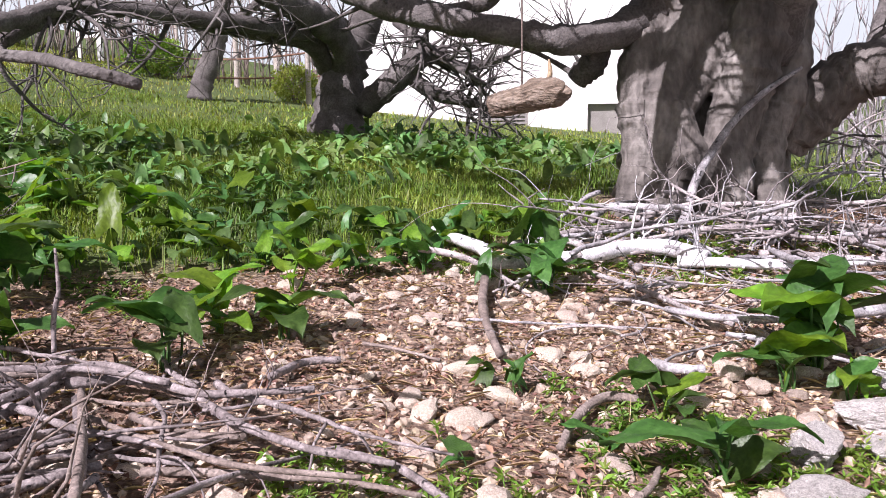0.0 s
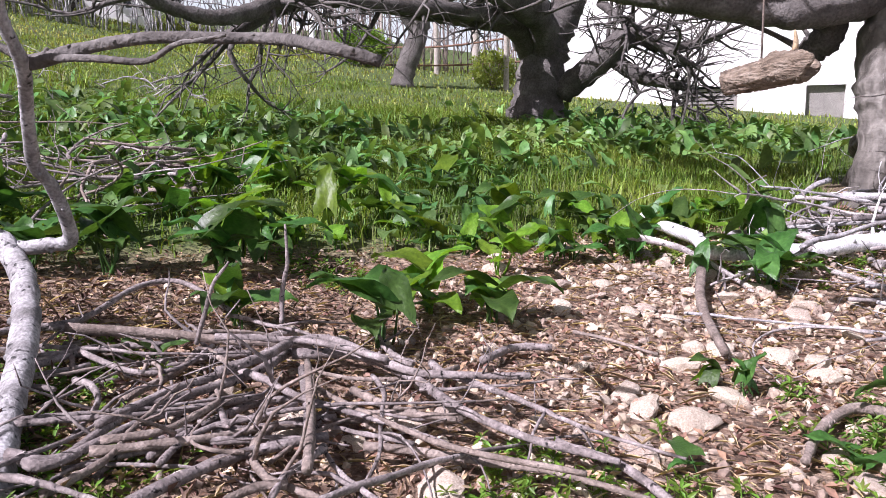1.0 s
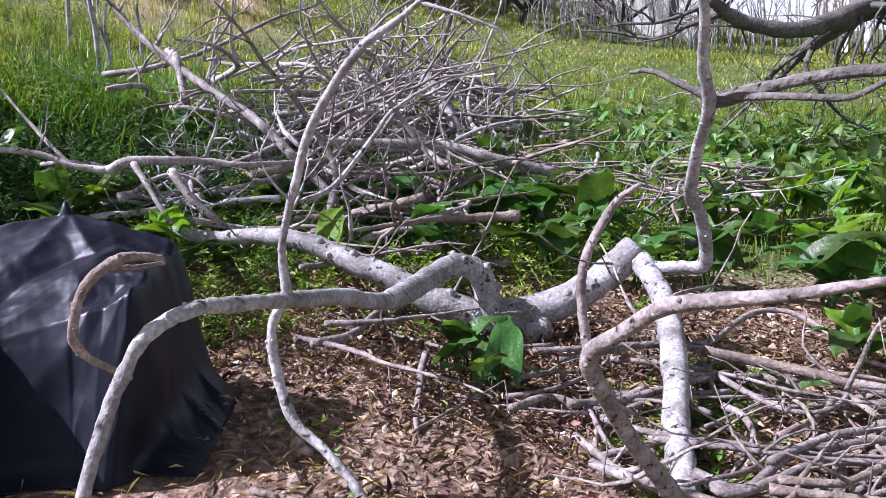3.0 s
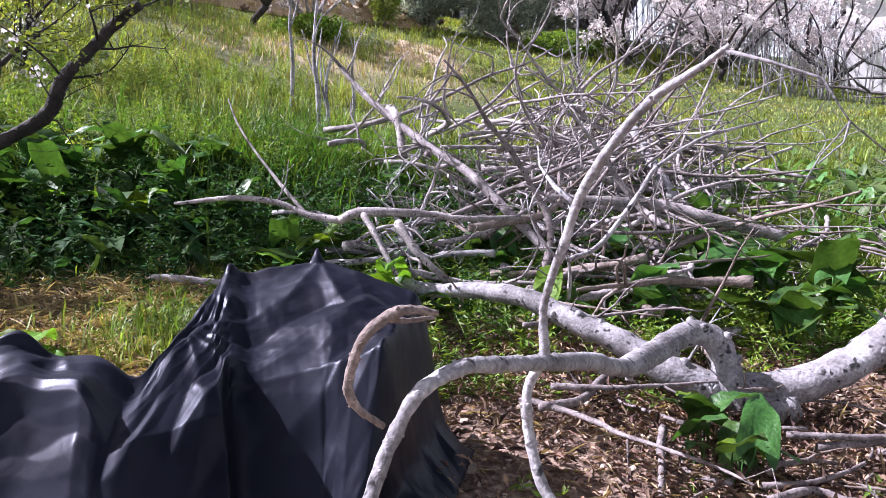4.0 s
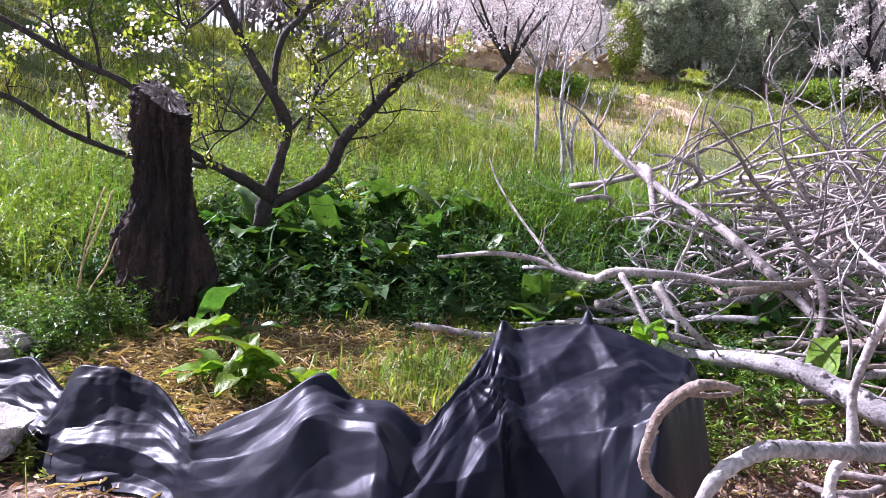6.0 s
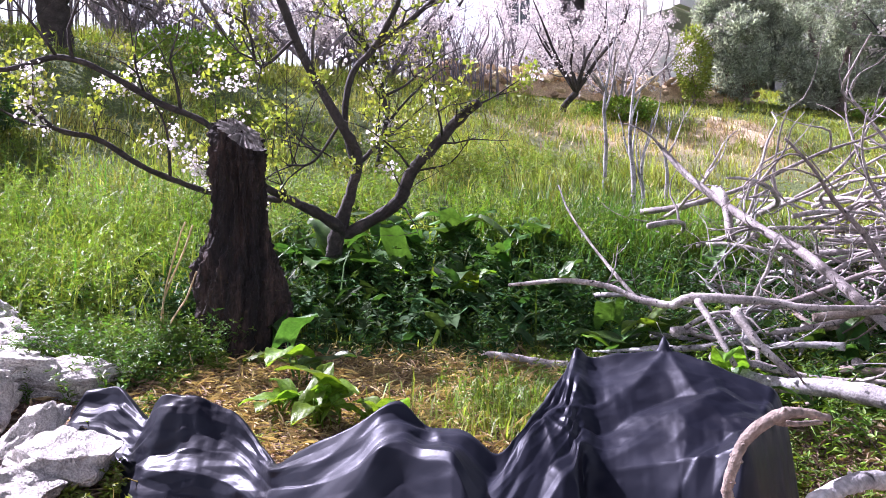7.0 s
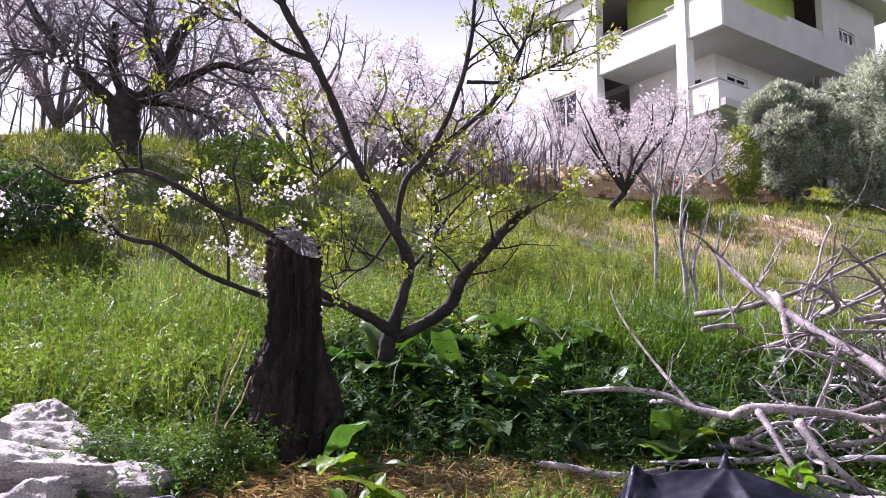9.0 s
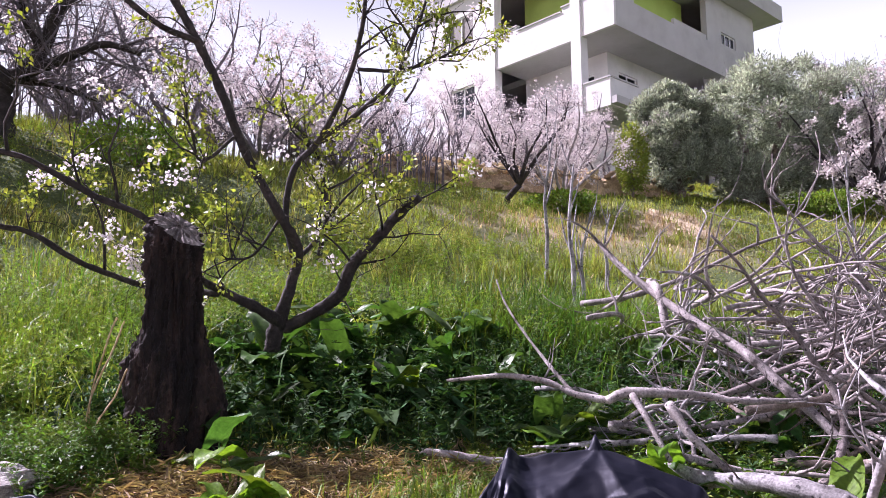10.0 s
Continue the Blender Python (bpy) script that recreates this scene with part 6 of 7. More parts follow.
PALE, DULL = "pale rough limestone boulder in a heap", "grey-brown weathered limestone boulder"
for args in ((-3.03, -1.33, 0.22, 0, PALE, 0.25, 20, 0, 1.25), (-3.40, -1.50, 0.21, 1, PALE, 0.5, 70, -12, 1.3), (-3.72, -1.62, 0.25, 2, DULL, 0.45, 120, 14, 1.2),
             (-3.42, -1.22, 0.17, 3, PALE, 0.3, 100, 8, 1.4), (-2.66, -0.90, 0.15, 4, PALE, 0.4, 40, 0, 1.2), (-2.80, -1.04, 0.13, 0, DULL, 0.5, 10, 20, 1.2),
             (-2.50, -1.02, 0.17, 2, DULL, 0.35, 60, 0, 1.2), (-4.06, -1.80, 0.22, 3, DULL, 0.5, 30, 10, 1.1), (-3.05, -1.70, 0.28, 4, PALE, 0.5, 80, 0, 1.1), (-3.5, -1.9, 0.24, 0, DULL, 0.6, 10, 10, 1.1),
             (-2.6, -1.4, 0.24, 1, DULL, 0.3, 10, 10, 1.1),
             (1.26, 2.24, 0.10, 1, DULL, 0.3, 10, 6, 2.2), (0.92, 2.02, 0.085, 3, PALE, 0.5, 70, 0, 1.2), (1.12, 2.02, 0.075, 2, PALE, 0.5, 160, 10, 1.3), (0.84, 1.80, 0.075, 0, PALE, 0.3, 20, 0, 1.4), (1.06, 1.84, 0.08, 4, PALE, 0.4, 50, 8, 1.2),
             (1.32, 2.55, 0.07, 0, PALE, 0.4, 80, 0, 1.2)):
    rock(*args)


def hanging_log():
    """A short broken length of trunk, split and hollow at one end, hung from the fig by a wire."""
    a, b = np.array((0.165, 2.83, 0.835)), np.array((0.385, 2.74, 0.885))
    c = b - a
    n, m = 60, 44
    w = unit(c)
    q = unit(np.cross(w, (0, 0, 1)))
    e = np.cross(q, w)
    A, T = np.meshgrid(np.linspace(0, 2 * np.pi, m, endpoint=False), np.linspace(0, 1, n), indexing="xy")
    r = np.random.default_rng(5)
    rad = 0.036 + 0.013 * T + 0.010 * np.exp(-((T - 0.62) / 0.12) ** 2) * (1 + np.sin(A)) * 0.5
    rad *= 1 + 0.05 * np.sin(5 * A + 6 * T) + 0.04 * np.sin(11 * A - 3 * T) + 0.03 * r.normal(0, 1, A.shape)
    rad[-3:] *= np.array((0.97, 0.9, 0.8))[:, None]
    along = T * (1 + 0.10 * np.sin(2 * A + 1) * (T > 0.9))
    v = along[..., None] * c + rad[..., None] * (np.cos(A)[..., None] * q + np.sin(A)[..., None] * e)
    inner = [v[-1] - w * d + (v[-1].mean(0) - v[-1]) * k for d, k in ((0.002, 0.18), (0.03, 0.4), (0.05, 0.95))]
    butt = [v[0] + (v[0].mean(0) - v[0]) * 0.96]
    v = np.concatenate(butt + list(v) + inner)
    i, j = np.meshgrid(np.arange(n + 3), np.arange(m), indexing="ij")
    p0, p1 = i * m + j, i * m + (j + 1) % m
    ob = part("log", Soup().add(v, np.stack([p0, p1, p1 + m, p0 + m], -1).reshape(-1, 4)), M["stripped"])
    ob.location = a
    tagged(ob, "short broken log with a hollow end hanging from a wire", "log")
    s = Soup()
    limb(s, [(*(c * 0.60 + e * 0.03), 0.034), (*(c * 0.72 - q * 0.034 + e * 0.02), 0.036), (*(c * 0.78 - q * 0.07 + e * 0.012), 0.029)], sides=16, steps=5, rough=0.06, seed=9)
    part("branch_stub", s, M["stripped"], ob, "torn side stub with a dark broken face")
    s = Soup()
    limb(s, [(*(c * 0.85 + e * 0.03), 0.010), (*(c * 0.84 + np.array((0.0, 0.0, 0.07))), 0.008), (*(c * 0.82 + np.array((0.0, 0.0, 0.105))), 0.003)], sides=8, steps=4, seed=7)
    part("splinter", s, M["cut"], ob, "torn yellow splinter")
    s = Soup()
    limb(s, [(*(c * 0.45), 0.003), (*(c * 0.45 + np.array((0.0, 0.0, 0.8))), 0.003), (*(c * 0.45 + np.array((0.02, 0.0, 2.2))), 0.003)], sides=6, steps=4, rough=0.0, seed=8)
    part("wire", s, M["brown"], ob, "thin dark hanging wire")


hanging_log()


def dead_vines():
    """Withered strands trailing from the stump to the weeds."""
    r = np.random.default_rng(31)
    for k in range(3):
        x, y = -4.02 + r.uniform(-0.05, 0.05), -0.88 - r.uniform(0, 0.04)
        top, foot = 0.46 + r.uniform(0.35, 0.75), (x + r.uniform(0.0, 0.25), y - r.uniform(0.02, 0.12))
        s = Soup()
        z = float(land(*foot))
        limb(s, [(0, 0, 0, 0.004), (0.04, -0.03, -0.12, 0.004), ((foot[0] - x) * 0.7, (foot[1] - y) * 0.8 - 0.03, (z - top) * 0.6, 0.0035), (foot[0] - x, foot[1] - y, z - top, 0.003)], sides=5, steps=6, rough=0.08, wander=0.004, seed=40 + k)
        ob = part("dead_vine", s, M["straw"])
        ob.location = (x, y, top)
        tagged(ob, "withered pale vine trailing down the tree stump", "vine", "dead vines on the stump")


dead_vines()


def red_scrap():
    s = Soup()
    x, y = np.meshgrid(np.linspace(-0.05, 0.05, 8), np.linspace(-0.03, 0.03, 6))
    s.add(np.stack([x, y, 0.02 + 0.012 * np.sin(60 * x) * np.cos(70 * y)], -1).reshape(-1, 3), [[r * 8 + c, r * 8 + c + 1, r * 8 + c + 9, r * 8 + c + 8] for r in range(5) for c in range(7)])
    ob = part("plastic_scrap", s, M["red"])
    ob.location = (-2.28, 0.82, float(land(-2.28, 0.82)) + 0.03)
    tagged(ob, "small scrap of bright red plastic among sticks", "litter")


red_scrap()


# ---- heaps of brushwood ----
def brush_branch(x, y, z, turn, tilt, length, thick, seed, bark, label, group, shoots=6, flat=1.0, into=None):
    """A cut branch with its side shoots, laid at a slant; into gathers the deep ones of a heap in one mass."""
    r = np.random.default_rng(seed)
    rows, p = [], np.zeros(3)
    go = np.array((math.cos(turn) * math.cos(tilt), math.sin(turn) * math.cos(tilt), math.sin(tilt)))
    arch = r.normal(0, 0.24, 3) * np.array((1, 1, 0.6 * flat))
    for k in range(9):
        rows.append((*p, thick * (1 - 0.75 * k / 8)))
        go = unit(go + arch + r.normal(0, 0.17, 3) * np.array((1, 1, flat)) + np.array((0, 0, -0.02)))
        p = p + go * length / 8
    s = Soup()
    line = limb(s, rows, sides=7, steps=3, rough=0.08, wander=0.003, seed=seed)
    side = []
    for _ in range(shoots):
        side.append(s if into is not None else Soup())
        twigs(side[-1], line, 1, length * 0.42, r, 2 if flat == 1.0 and length > 1.5 else 1, 0.12 if flat > 0.4 else -0.12, 0.9, 0.12, 0.75, 5, bend=0.4)
    if into is not None:
        first = into.n
        for v in s.v:
            into.v.append(np.asarray(v) + np.array((x, y, z)))
        into.f.extend(np.asarray(f) + first for f in s.f)
        into.n += s.n
        return None
    stick = flat < 0.2
    ob = part("stick" if stick else "cut_branch", s, M[bark])
    ob.location = (x, y, z)
    for q in side:
        part("shoot", q, M[bark], ob)
    return tagged(ob, label, "stick" if stick else "branch", group)


def heap(points, spread, count, tall, group, label, seed, thick=(0.008, 0.022), length=(0.8, 1.9), barks=("pale", "grey", "grey", "brown"), shoots=6, flat=1.0, near=-99.0, single=999):
    r = np.random.default_rng(seed)
    line, mass = curve(points, 8), Soup()
    for k in range(count):
        c = line[int(r.integers(len(line)))]
        x, y = c[0] + r.normal(0, spread), c[1] + r.normal(0, spread)
        l = r.uniform(*length)
        turn = r.uniform(0, 6.283)
        x, y = x - math.cos(turn) * l * 0.45, y - math.sin(turn) * l * 0.45
        lift = tall * r.random() ** 1.3
        if y < near:
            continue
        brush_branch(x, y, float(land(x, y)) + 0.04 + lift, turn, r.normal(0.08, 0.2) * flat, l, r.uniform(*thick), seed * 100 + k, barks[k % len(barks)], label, group, shoots, flat, None if k < single else mass)
    if mass.v:
        tagged(part("brushwood", mass, M["grey"]), "tangled mass of bare grey cut branches in a heap", "brushwood", kind="stuff")


heap([(-4.8, 2.6), (-5.2, 3.1), (-5.5, 3.9), (-5.6, 4.9)], 0.42, 185, 0.5, "brushwood heap across the weeds", "bare grey cut branch tangled in a brushwood heap", 71, (0.010, 0.024), (0.8, 1.9), ("grey", "brown", "drift", "grey"), 3, 0.8, single=70)
heap([(-3.2, 1.9), (-3.5, 2.3), (-4.0, 2.6), (-4.5, 2.4)], 0.3, 80, 0.3, "cut branches beside the felled limb", "thin grey cut branch lying beside the felled limb", 72, (0.010, 0.022), (0.6, 1.4), ("grey", "drift", "brown"), 3, 0.5, 1.15)
heap([(-3.9, 3.5), (-3.3, 3.9), (-2.7, 4.1)], 0.3, 46, 0.22, "brushwood heap across the weeds", "thin crooked cut branch at the edge of a brushwood heap", 81, (0.007, 0.016), (0.6, 1.4), ("grey", "drift", "brown"), 3, 0.4)
heap([(-3.7, 1.35), (-4.2, 1.6), (-4.8, 2.0)], 0.22, 38, 0.28, "cut branches beside the felled limb", "crooked pale cut branch lying over weeds", 79, (0.010, 0.022), (0.5, 1.0), ("pale", "grey", "pale"), 5, 0.7, 1.0)
heap([(0.7, 4.4), (1.4, 4.35), (2.2, 4.2), (3.2, 4.5)], 0.25, 85, 0.14, "brushwood heap under the fig", "pale thin cut branch in a heap under the fig tree", 73, (0.010, 0.024), (0.5, 1.2), ("pale", "pale", "grey"), 4, 0.3, single=55)
heap([(2.6, 6.0), (3.4, 6.6), (4.2, 7.6)], 0.5, 30, 0.6, "brushwood behind the fig", "pale bare brushwood standing behind the fig tree", 74, (0.006, 0.014), (0.8, 1.6), ("pale", "grey"), 6)
heap([(-1.5, 1.45), (-1.0, 1.75), (-0.6, 1.95)], 0.18, 40, 0.05, "loose sticks on the bare ground", "thin grey stick lying in a loose heap on soil", 75, (0.005, 0.012), (0.4, 0.95), ("drift", "brown", "drift"), 2, 0.15)
heap([(-2.2, 1.5), (-1.7, 1.9), (-1.2, 2.2)], 0.2, 24, 0.03, "loose sticks on the bare ground", "thin grey stick lying on leaf litter", 77, (0.005, 0.012), (0.4, 0.9), ("drift", "brown", "drift"), 2, 0.15)
heap([(0.6, 3.2), (1.3, 3.5), (2.0, 3.2)], 0.25, 40, 0.02, "loose sticks on the bare ground", "pale thin stick lying on stony soil", 78, (0.004, 0.010), (0.4, 0.9), ("pale", "grey"), 2, 0.15)
heap([(-5.2, 8.4), (-6.6, 9.2)], 0.4, 12, 0.15, "brushwood far in the orchard", "pale brushwood lying in rough grass", 76, (0.006, 0.014), (0.8, 1.6), ("pale", "grey"), 5)
def sapling(x, y, hgt, lean, seed):
    """A bleached dead stem, nearly straight, forked towards the top."""
    r = np.random.default_rng(seed)
    w = 0.012 + 0.008 * hgt
    s = Soup()
    line = limb(s, [(0, 0, -0.1, w), (lean * 0.2, 0.02, hgt * 0.3, w * 0.9), (lean * 0.5, -0.02, hgt * 0.6, w * 0.7), (lean, 0.03, hgt, w * 0.3)], sides=8, steps=5, rough=0.08, wander=0.006, seed=seed)
    ob = part("dead_sapling", s, M["pale"])
    ob.location = (x, y, float(land(x, y)))
    for _ in range(4):
        q = Soup()
        twigs(q, line, 1, hgt * 0.5, r, 1, 0.9, 0.55, 0.35, 0.5, 5, bend=0.12)
        part("shoot", q, M["pale"], ob)
    tagged(ob, "bleached dead sapling standing in tall grass", "sapling", "dead saplings")


for k, (x, y, hgt, lean) in enumerate(((-6.85, 2.02, 1.35, 0.05), (-8.4, 2.25, 1.5, 0.3), (-8.5, 2.95, 0.8, 0.12), (-6.95, 2.12, 0.9, 0.25), (-8.0, 5.6, 1.75, -0.12))):
    sapling(x, y, hgt, lean, 900 + k)



# ---- field wall ----
def field_wall():
    """A tumbled dry-stone wall along the terrace edge, stone by stone."""
    wall = thing("field_wall", "tumbled dry-stone terrace wall of pale yellow rubble", "wall", (-18.4, 5.0, 4.9), kind="structure")
    shapes = [stone_mesh("wall_stone", 700 + k, 1, 0.7, 0.25, "rubble") for k in range(5)]
    r = np.random.default_rng(8)
    line = curve([(-18.2, 0.9), (-18.6, 2.4), (-18.7, 3.6), (-18.8, 5.4), (-19.2, 7.4), (-19.6, 9.4)], 12)
    for k in range(290):
        c = line[int(r.integers(len(line)))]
        x, y = c[0] + r.normal(0, 0.16), c[1] + r.normal(0, 0.2)
        z = float(land(x, y)) + r.uniform(0.0, 0.62)
        s = r.uniform(0.08, 0.17)
        ob = new("stone", shapes[k % 5])
        ob.parent = wall
        ob.matrix_basis = Matrix.Translation((18.4 + x, y - 5.0, z - 4.9)) @ pose(0, 0, 0, r.uniform(-30, 30), r.uniform(-30, 30), r.uniform(0, 360)) @ Matrix.Diagonal((s * 1.3, s, s, 1))
    core = Soup()
    w = np.array([(-0.22, 0.0), (-0.12, 0.42), (0.12, 0.42), (0.22, 0.0)])
    v = [(c[0] + 18.4 + o, c[1] - 5.0, float(land(c[0], c[1])) - 4.9 + h - 0.05) for c in line for o, h in w]
    n = len(line)
    core.add(v, [[i * 4 + j, i * 4 + j + 1, i * 4 + j + 5, i * 4 + j + 4] for i in range(n - 1) for j in range(3)])
    part("core", core, M["rubble"], wall)


field_wall()

# ---- arum plants ----
def arum_leaf(seed, length=0.24, wide=0.13, stalk=0.16, bend=0.5, wave=0.012, coarse=False):
    """An arrow-shaped leaf on its stalk: rows from the basal lobes to the tip, waved edges, a sunken midrib."""
    r = np.random.default_rng(seed)
    s = Soup()
    rows = [(0, 0, 0, 0.006), (0.01, 0, stalk * 0.5, 0.005), (0.035, 0, stalk * 0.95, 0.004), (0.05, 0, stalk, 0.003)]
    v, f, _ = tube(rows, sides=3 if coarse else 4, steps=1 if coarse else 2, rough=0.02, seed=seed)
    s.add(v, f)
    n = 9
    t = np.linspace(0, 1, n)
    half = wide * 0.5 * np.array((0.82, 1.0, 0.92, 0.86, 0.78, 0.66, 0.48, 0.27, 0.03))
    cols = np.array((-1, -0.72, -0.36, 0, 0.36, 0.72, 1.0))
    if coarse:
        t, half, cols, n = t[::2], half[::2], cols[[0, 1, 3, 5, 6]], 5
    droop = bend * (0.9 + 0.3 * r.random())
    v = []
    for i, k in enumerate(t):
        ang = 0.75 - droop * 2.1 * k
        x = 0.05 + length * (k - 0.12 * k * k)
        z = stalk + length * (0.42 * k - droop * 0.75 * k * k)
        for c in cols:
            y = half[i] * c
            lobe = -0.30 * length * (abs(c) ** 1.5) * (1 - k) ** 3
            lift = 0.22 * abs(y) + wave * math.sin(9 * k + 4 * c + seed) * abs(c)
            v.append((x + lobe, y, z + lift + 0.2 * lobe))
    m = len(cols)
    s.add(v, [[i * m + j, i * m + j + 1, (i + 1) * m + j + 1, (i + 1) * m + j] for i in range(n - 1) for j in range(m - 1)])
    return s


LEAF_SHAPES = [arum_leaf(k, 0.20 + 0.03 * (k % 3), 0.105 + 0.015 * (k % 4), 0.09 + 0.035 * (k % 3), 0.35 + 0.16 * (k % 4)) for k in range(8)]
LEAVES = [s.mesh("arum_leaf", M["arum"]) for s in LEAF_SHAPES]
# same shapes in the copy whose colour holds the sunlight
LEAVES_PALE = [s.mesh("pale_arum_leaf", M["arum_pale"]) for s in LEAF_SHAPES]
LEAF_ARRAYS = [(np.concatenate(s.v), s.f) for s in (arum_leaf(k, 0.20 + 0.03 * (k % 3), 0.105 + 0.015 * (k % 4), 0.09 + 0.035 * (k % 3), 0.35 + 0.16 * (k % 4), coarse=True) for k in range(8))]


def arum(x, y, count, size, seed, label, pale=0.15, upright=0.0):
    r = np.random.default_rng(seed)
    ob = thing("arum_plant", label, "plant", (x, y, float(land(x, y)) - 0.01), 0, "arum plants")
    for k in range(count):
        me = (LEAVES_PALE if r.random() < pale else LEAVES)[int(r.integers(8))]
        leaf = new("leaf", me)
        leaf.parent = ob
        sc = size * r.uniform(0.7, 1.15)
        leaf.matrix_basis = pose(r.normal(0, 0.015), r.normal(0, 0.015), 0, r.normal(0, 9), r.uniform(-25, 15) - 35 * upright, 360 * (k + r.uniform(0, 0.8)) / count) @ Matrix.Diagonal((sc, sc, sc * r.uniform(0.85, 1.25), 1))
    return ob


DARK_ARUM, SUN_ARUM = "clump of glossy dark green arrow-shaped arum leaves", "clump of arum leaves on bare soil, some coloured bright as if sunlit"
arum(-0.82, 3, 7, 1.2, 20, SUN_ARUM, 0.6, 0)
arum(-0.59, 2.96, 6, 1.1, 21, SUN_ARUM, 0.5, 0)
arum(-0.86, 2.56, 5, 1.05, 22, DARK_ARUM, 0.1, 0.3)
arum(-0.89, 4.16, 5, 0.8, 23, DARK_ARUM, 0.1, 0)
arum(-0.38, 3.96, 5, 0.9, 24, DARK_ARUM, 0.2, 0)
arum(-0.17, 4.18, 6, 1, 25, SUN_ARUM, 0.35, 0)
arum(0.43, 3.61, 8, 1.15, 26, DARK_ARUM, 0.15, 0)
arum(1.23, 2.7, 10, 1.45, 27, DARK_ARUM, 0.15, 0.4)
arum(1.04, 2.49, 6, 1.1, 28, DARK_ARUM, 0.15, 0.2)
arum(0.61, 2.26, 5, 0.75, 29, DARK_ARUM, 0.1, 0)
arum(0.64, 1.88, 5, 1.0, 30, DARK_ARUM, 0.05, 0.2)
arum(1.2, 2.37, 4, 0.7, 31, SUN_ARUM, 0.4, 0.5)
arum(-1.9, 3.66, 7, 1, 32, DARK_ARUM, 0.25, 0)
arum(-1.38, 2.58, 6, 0.9, 33, DARK_ARUM, 0.1, 0.4)
arum(-0.83, 4.78, 3, 1.2, 34, DARK_ARUM, 0.2, 0.9)
arum(-2.49, 4.99, 6, 1.2, 35, SUN_ARUM, 0.8, 0.9)
arum(-1.79, 4.77, 5, 1.1, 36, DARK_ARUM, 0.2, 0.5)
arum(-1.36, 5.29, 5, 1.1, 37, DARK_ARUM, 0.2, 0.5)
arum(-0.5, 4.86, 4, 1, 38, DARK_ARUM, 0.2, 0)
arum(0.16, 4.51, 6, 0.9, 39, DARK_ARUM, 0.2, 0)
arum(0.21, 2.42, 3, 0.5, 40, DARK_ARUM, 0.1, 0.9)
arum(0.11, 2.46, 3, 0.5, 41, DARK_ARUM, 0.1, 0.9)
arum(0.05, 1.92, 2, 0.4, 42, DARK_ARUM, 0.3, 0)
arum(0.41, 2.07, 2, 0.5, 43, DARK_ARUM, 0.3, 0)
arum(-1.71, 3.05, 9, 1.15, 44, DARK_ARUM, 0.1, 0.5)
arum(-1.71, 3.42, 7, 1, 45, DARK_ARUM, 0.2, 0)
arum(-2.41, 4.27, 7, 1.2, 46, SUN_ARUM, 0.7, 0.7)
arum(-2.3, 4.77, 6, 1.2, 47, SUN_ARUM, 0.8, 0.8)
arum(-2.78, 3.02, 7, 1.45, 48, DARK_ARUM, 0.1, 0.4)
arum(-3.53, 3.04, 6, 1.4, 49, DARK_ARUM, 0.1, 0.4)
arum(-3.08, 2.94, 6, 1.4, 50, DARK_ARUM, 0.1, 0.2)
arum(-1.88, 1.46, 5, 0.7, 51, DARK_ARUM, 0.15, 0.7)
arum(-1.99, 1.43, 3, 0.65, 52, DARK_ARUM, 0.0, 0.6)
arum(-5.18, 2.76, 6, 1.2, 53, DARK_ARUM, 0.2, 0.5)
arum(-1.36, 2.12, 2, 0.5, 54, DARK_ARUM, 0.1, 0.8)
arum(-2.5, 3.43, 4, 0.9, 55, SUN_ARUM, 0.4, 0)
arum(-1.48, 4.47, 7, 1, 56, SUN_ARUM, 0.4, 0.3)
arum(-3.24, 1.17, 6, 1.1, 57, DARK_ARUM, 0.2, 0)
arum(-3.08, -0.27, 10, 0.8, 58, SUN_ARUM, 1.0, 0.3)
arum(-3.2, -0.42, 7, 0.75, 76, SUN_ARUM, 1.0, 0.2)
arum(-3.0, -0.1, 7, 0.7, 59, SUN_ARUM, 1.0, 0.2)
arum(-4.66, -0.57, 5, 1.1, 60, DARK_ARUM, 0.1, 0)
arum(-3.93, 0.95, 7, 1.1, 61, DARK_ARUM, 0.35, 0.3)
arum(-3.96, 1.18, 5, 1, 62, DARK_ARUM, 0.3, 0.3)
arum(-5.17, 1.97, 5, 1.2, 63, DARK_ARUM, 0.05, 0.6)
arum(-4.91, -0.03, 8, 1.3, 64, DARK_ARUM, 0.05, 0.2)
arum(-4.68, 0.32, 8, 1.3, 65, DARK_ARUM, 0.05, 0.2)
arum(-5.15, -0.37, 8, 1.4, 66, DARK_ARUM, 0.05, 0.1)
arum(-5.4, 0.12, 8, 1.3, 67, DARK_ARUM, 0.05, 0.3)
arum(-5.1, 0.63, 7, 1.2, 68, DARK_ARUM, 0.1, 0.3)
arum(-4.67, 0.87, 7, 1.1, 69, DARK_ARUM, 0.15, 0.3)
arum(-5.28, 3.1, 6, 1.3, 70, DARK_ARUM, 0.1, 0.5)
arum(-5.55, 0.0, 8, 1.4, 77, DARK_ARUM, 0.05, 0.6)
arum(-5.6, 0.45, 8, 1.45, 78, DARK_ARUM, 0.05, 0.6)
arum(-5.65, 0.9, 7, 1.3, 79, DARK_ARUM, 0.1, 0.6)
arum(-4.96, -2.19, 5, 1.1, 71, DARK_ARUM, 0.4, 0.3)
arum(-3.99, 3.43, 8, 1.4, 72, DARK_ARUM, 0.15, 0.4)
arum(-3.55, 3.36, 7, 1.1, 73, DARK_ARUM, 0.15, 0.4)
arum(-3.59, -0.39, 5, 0.9, 74, SUN_ARUM, 0.7, 0.3)
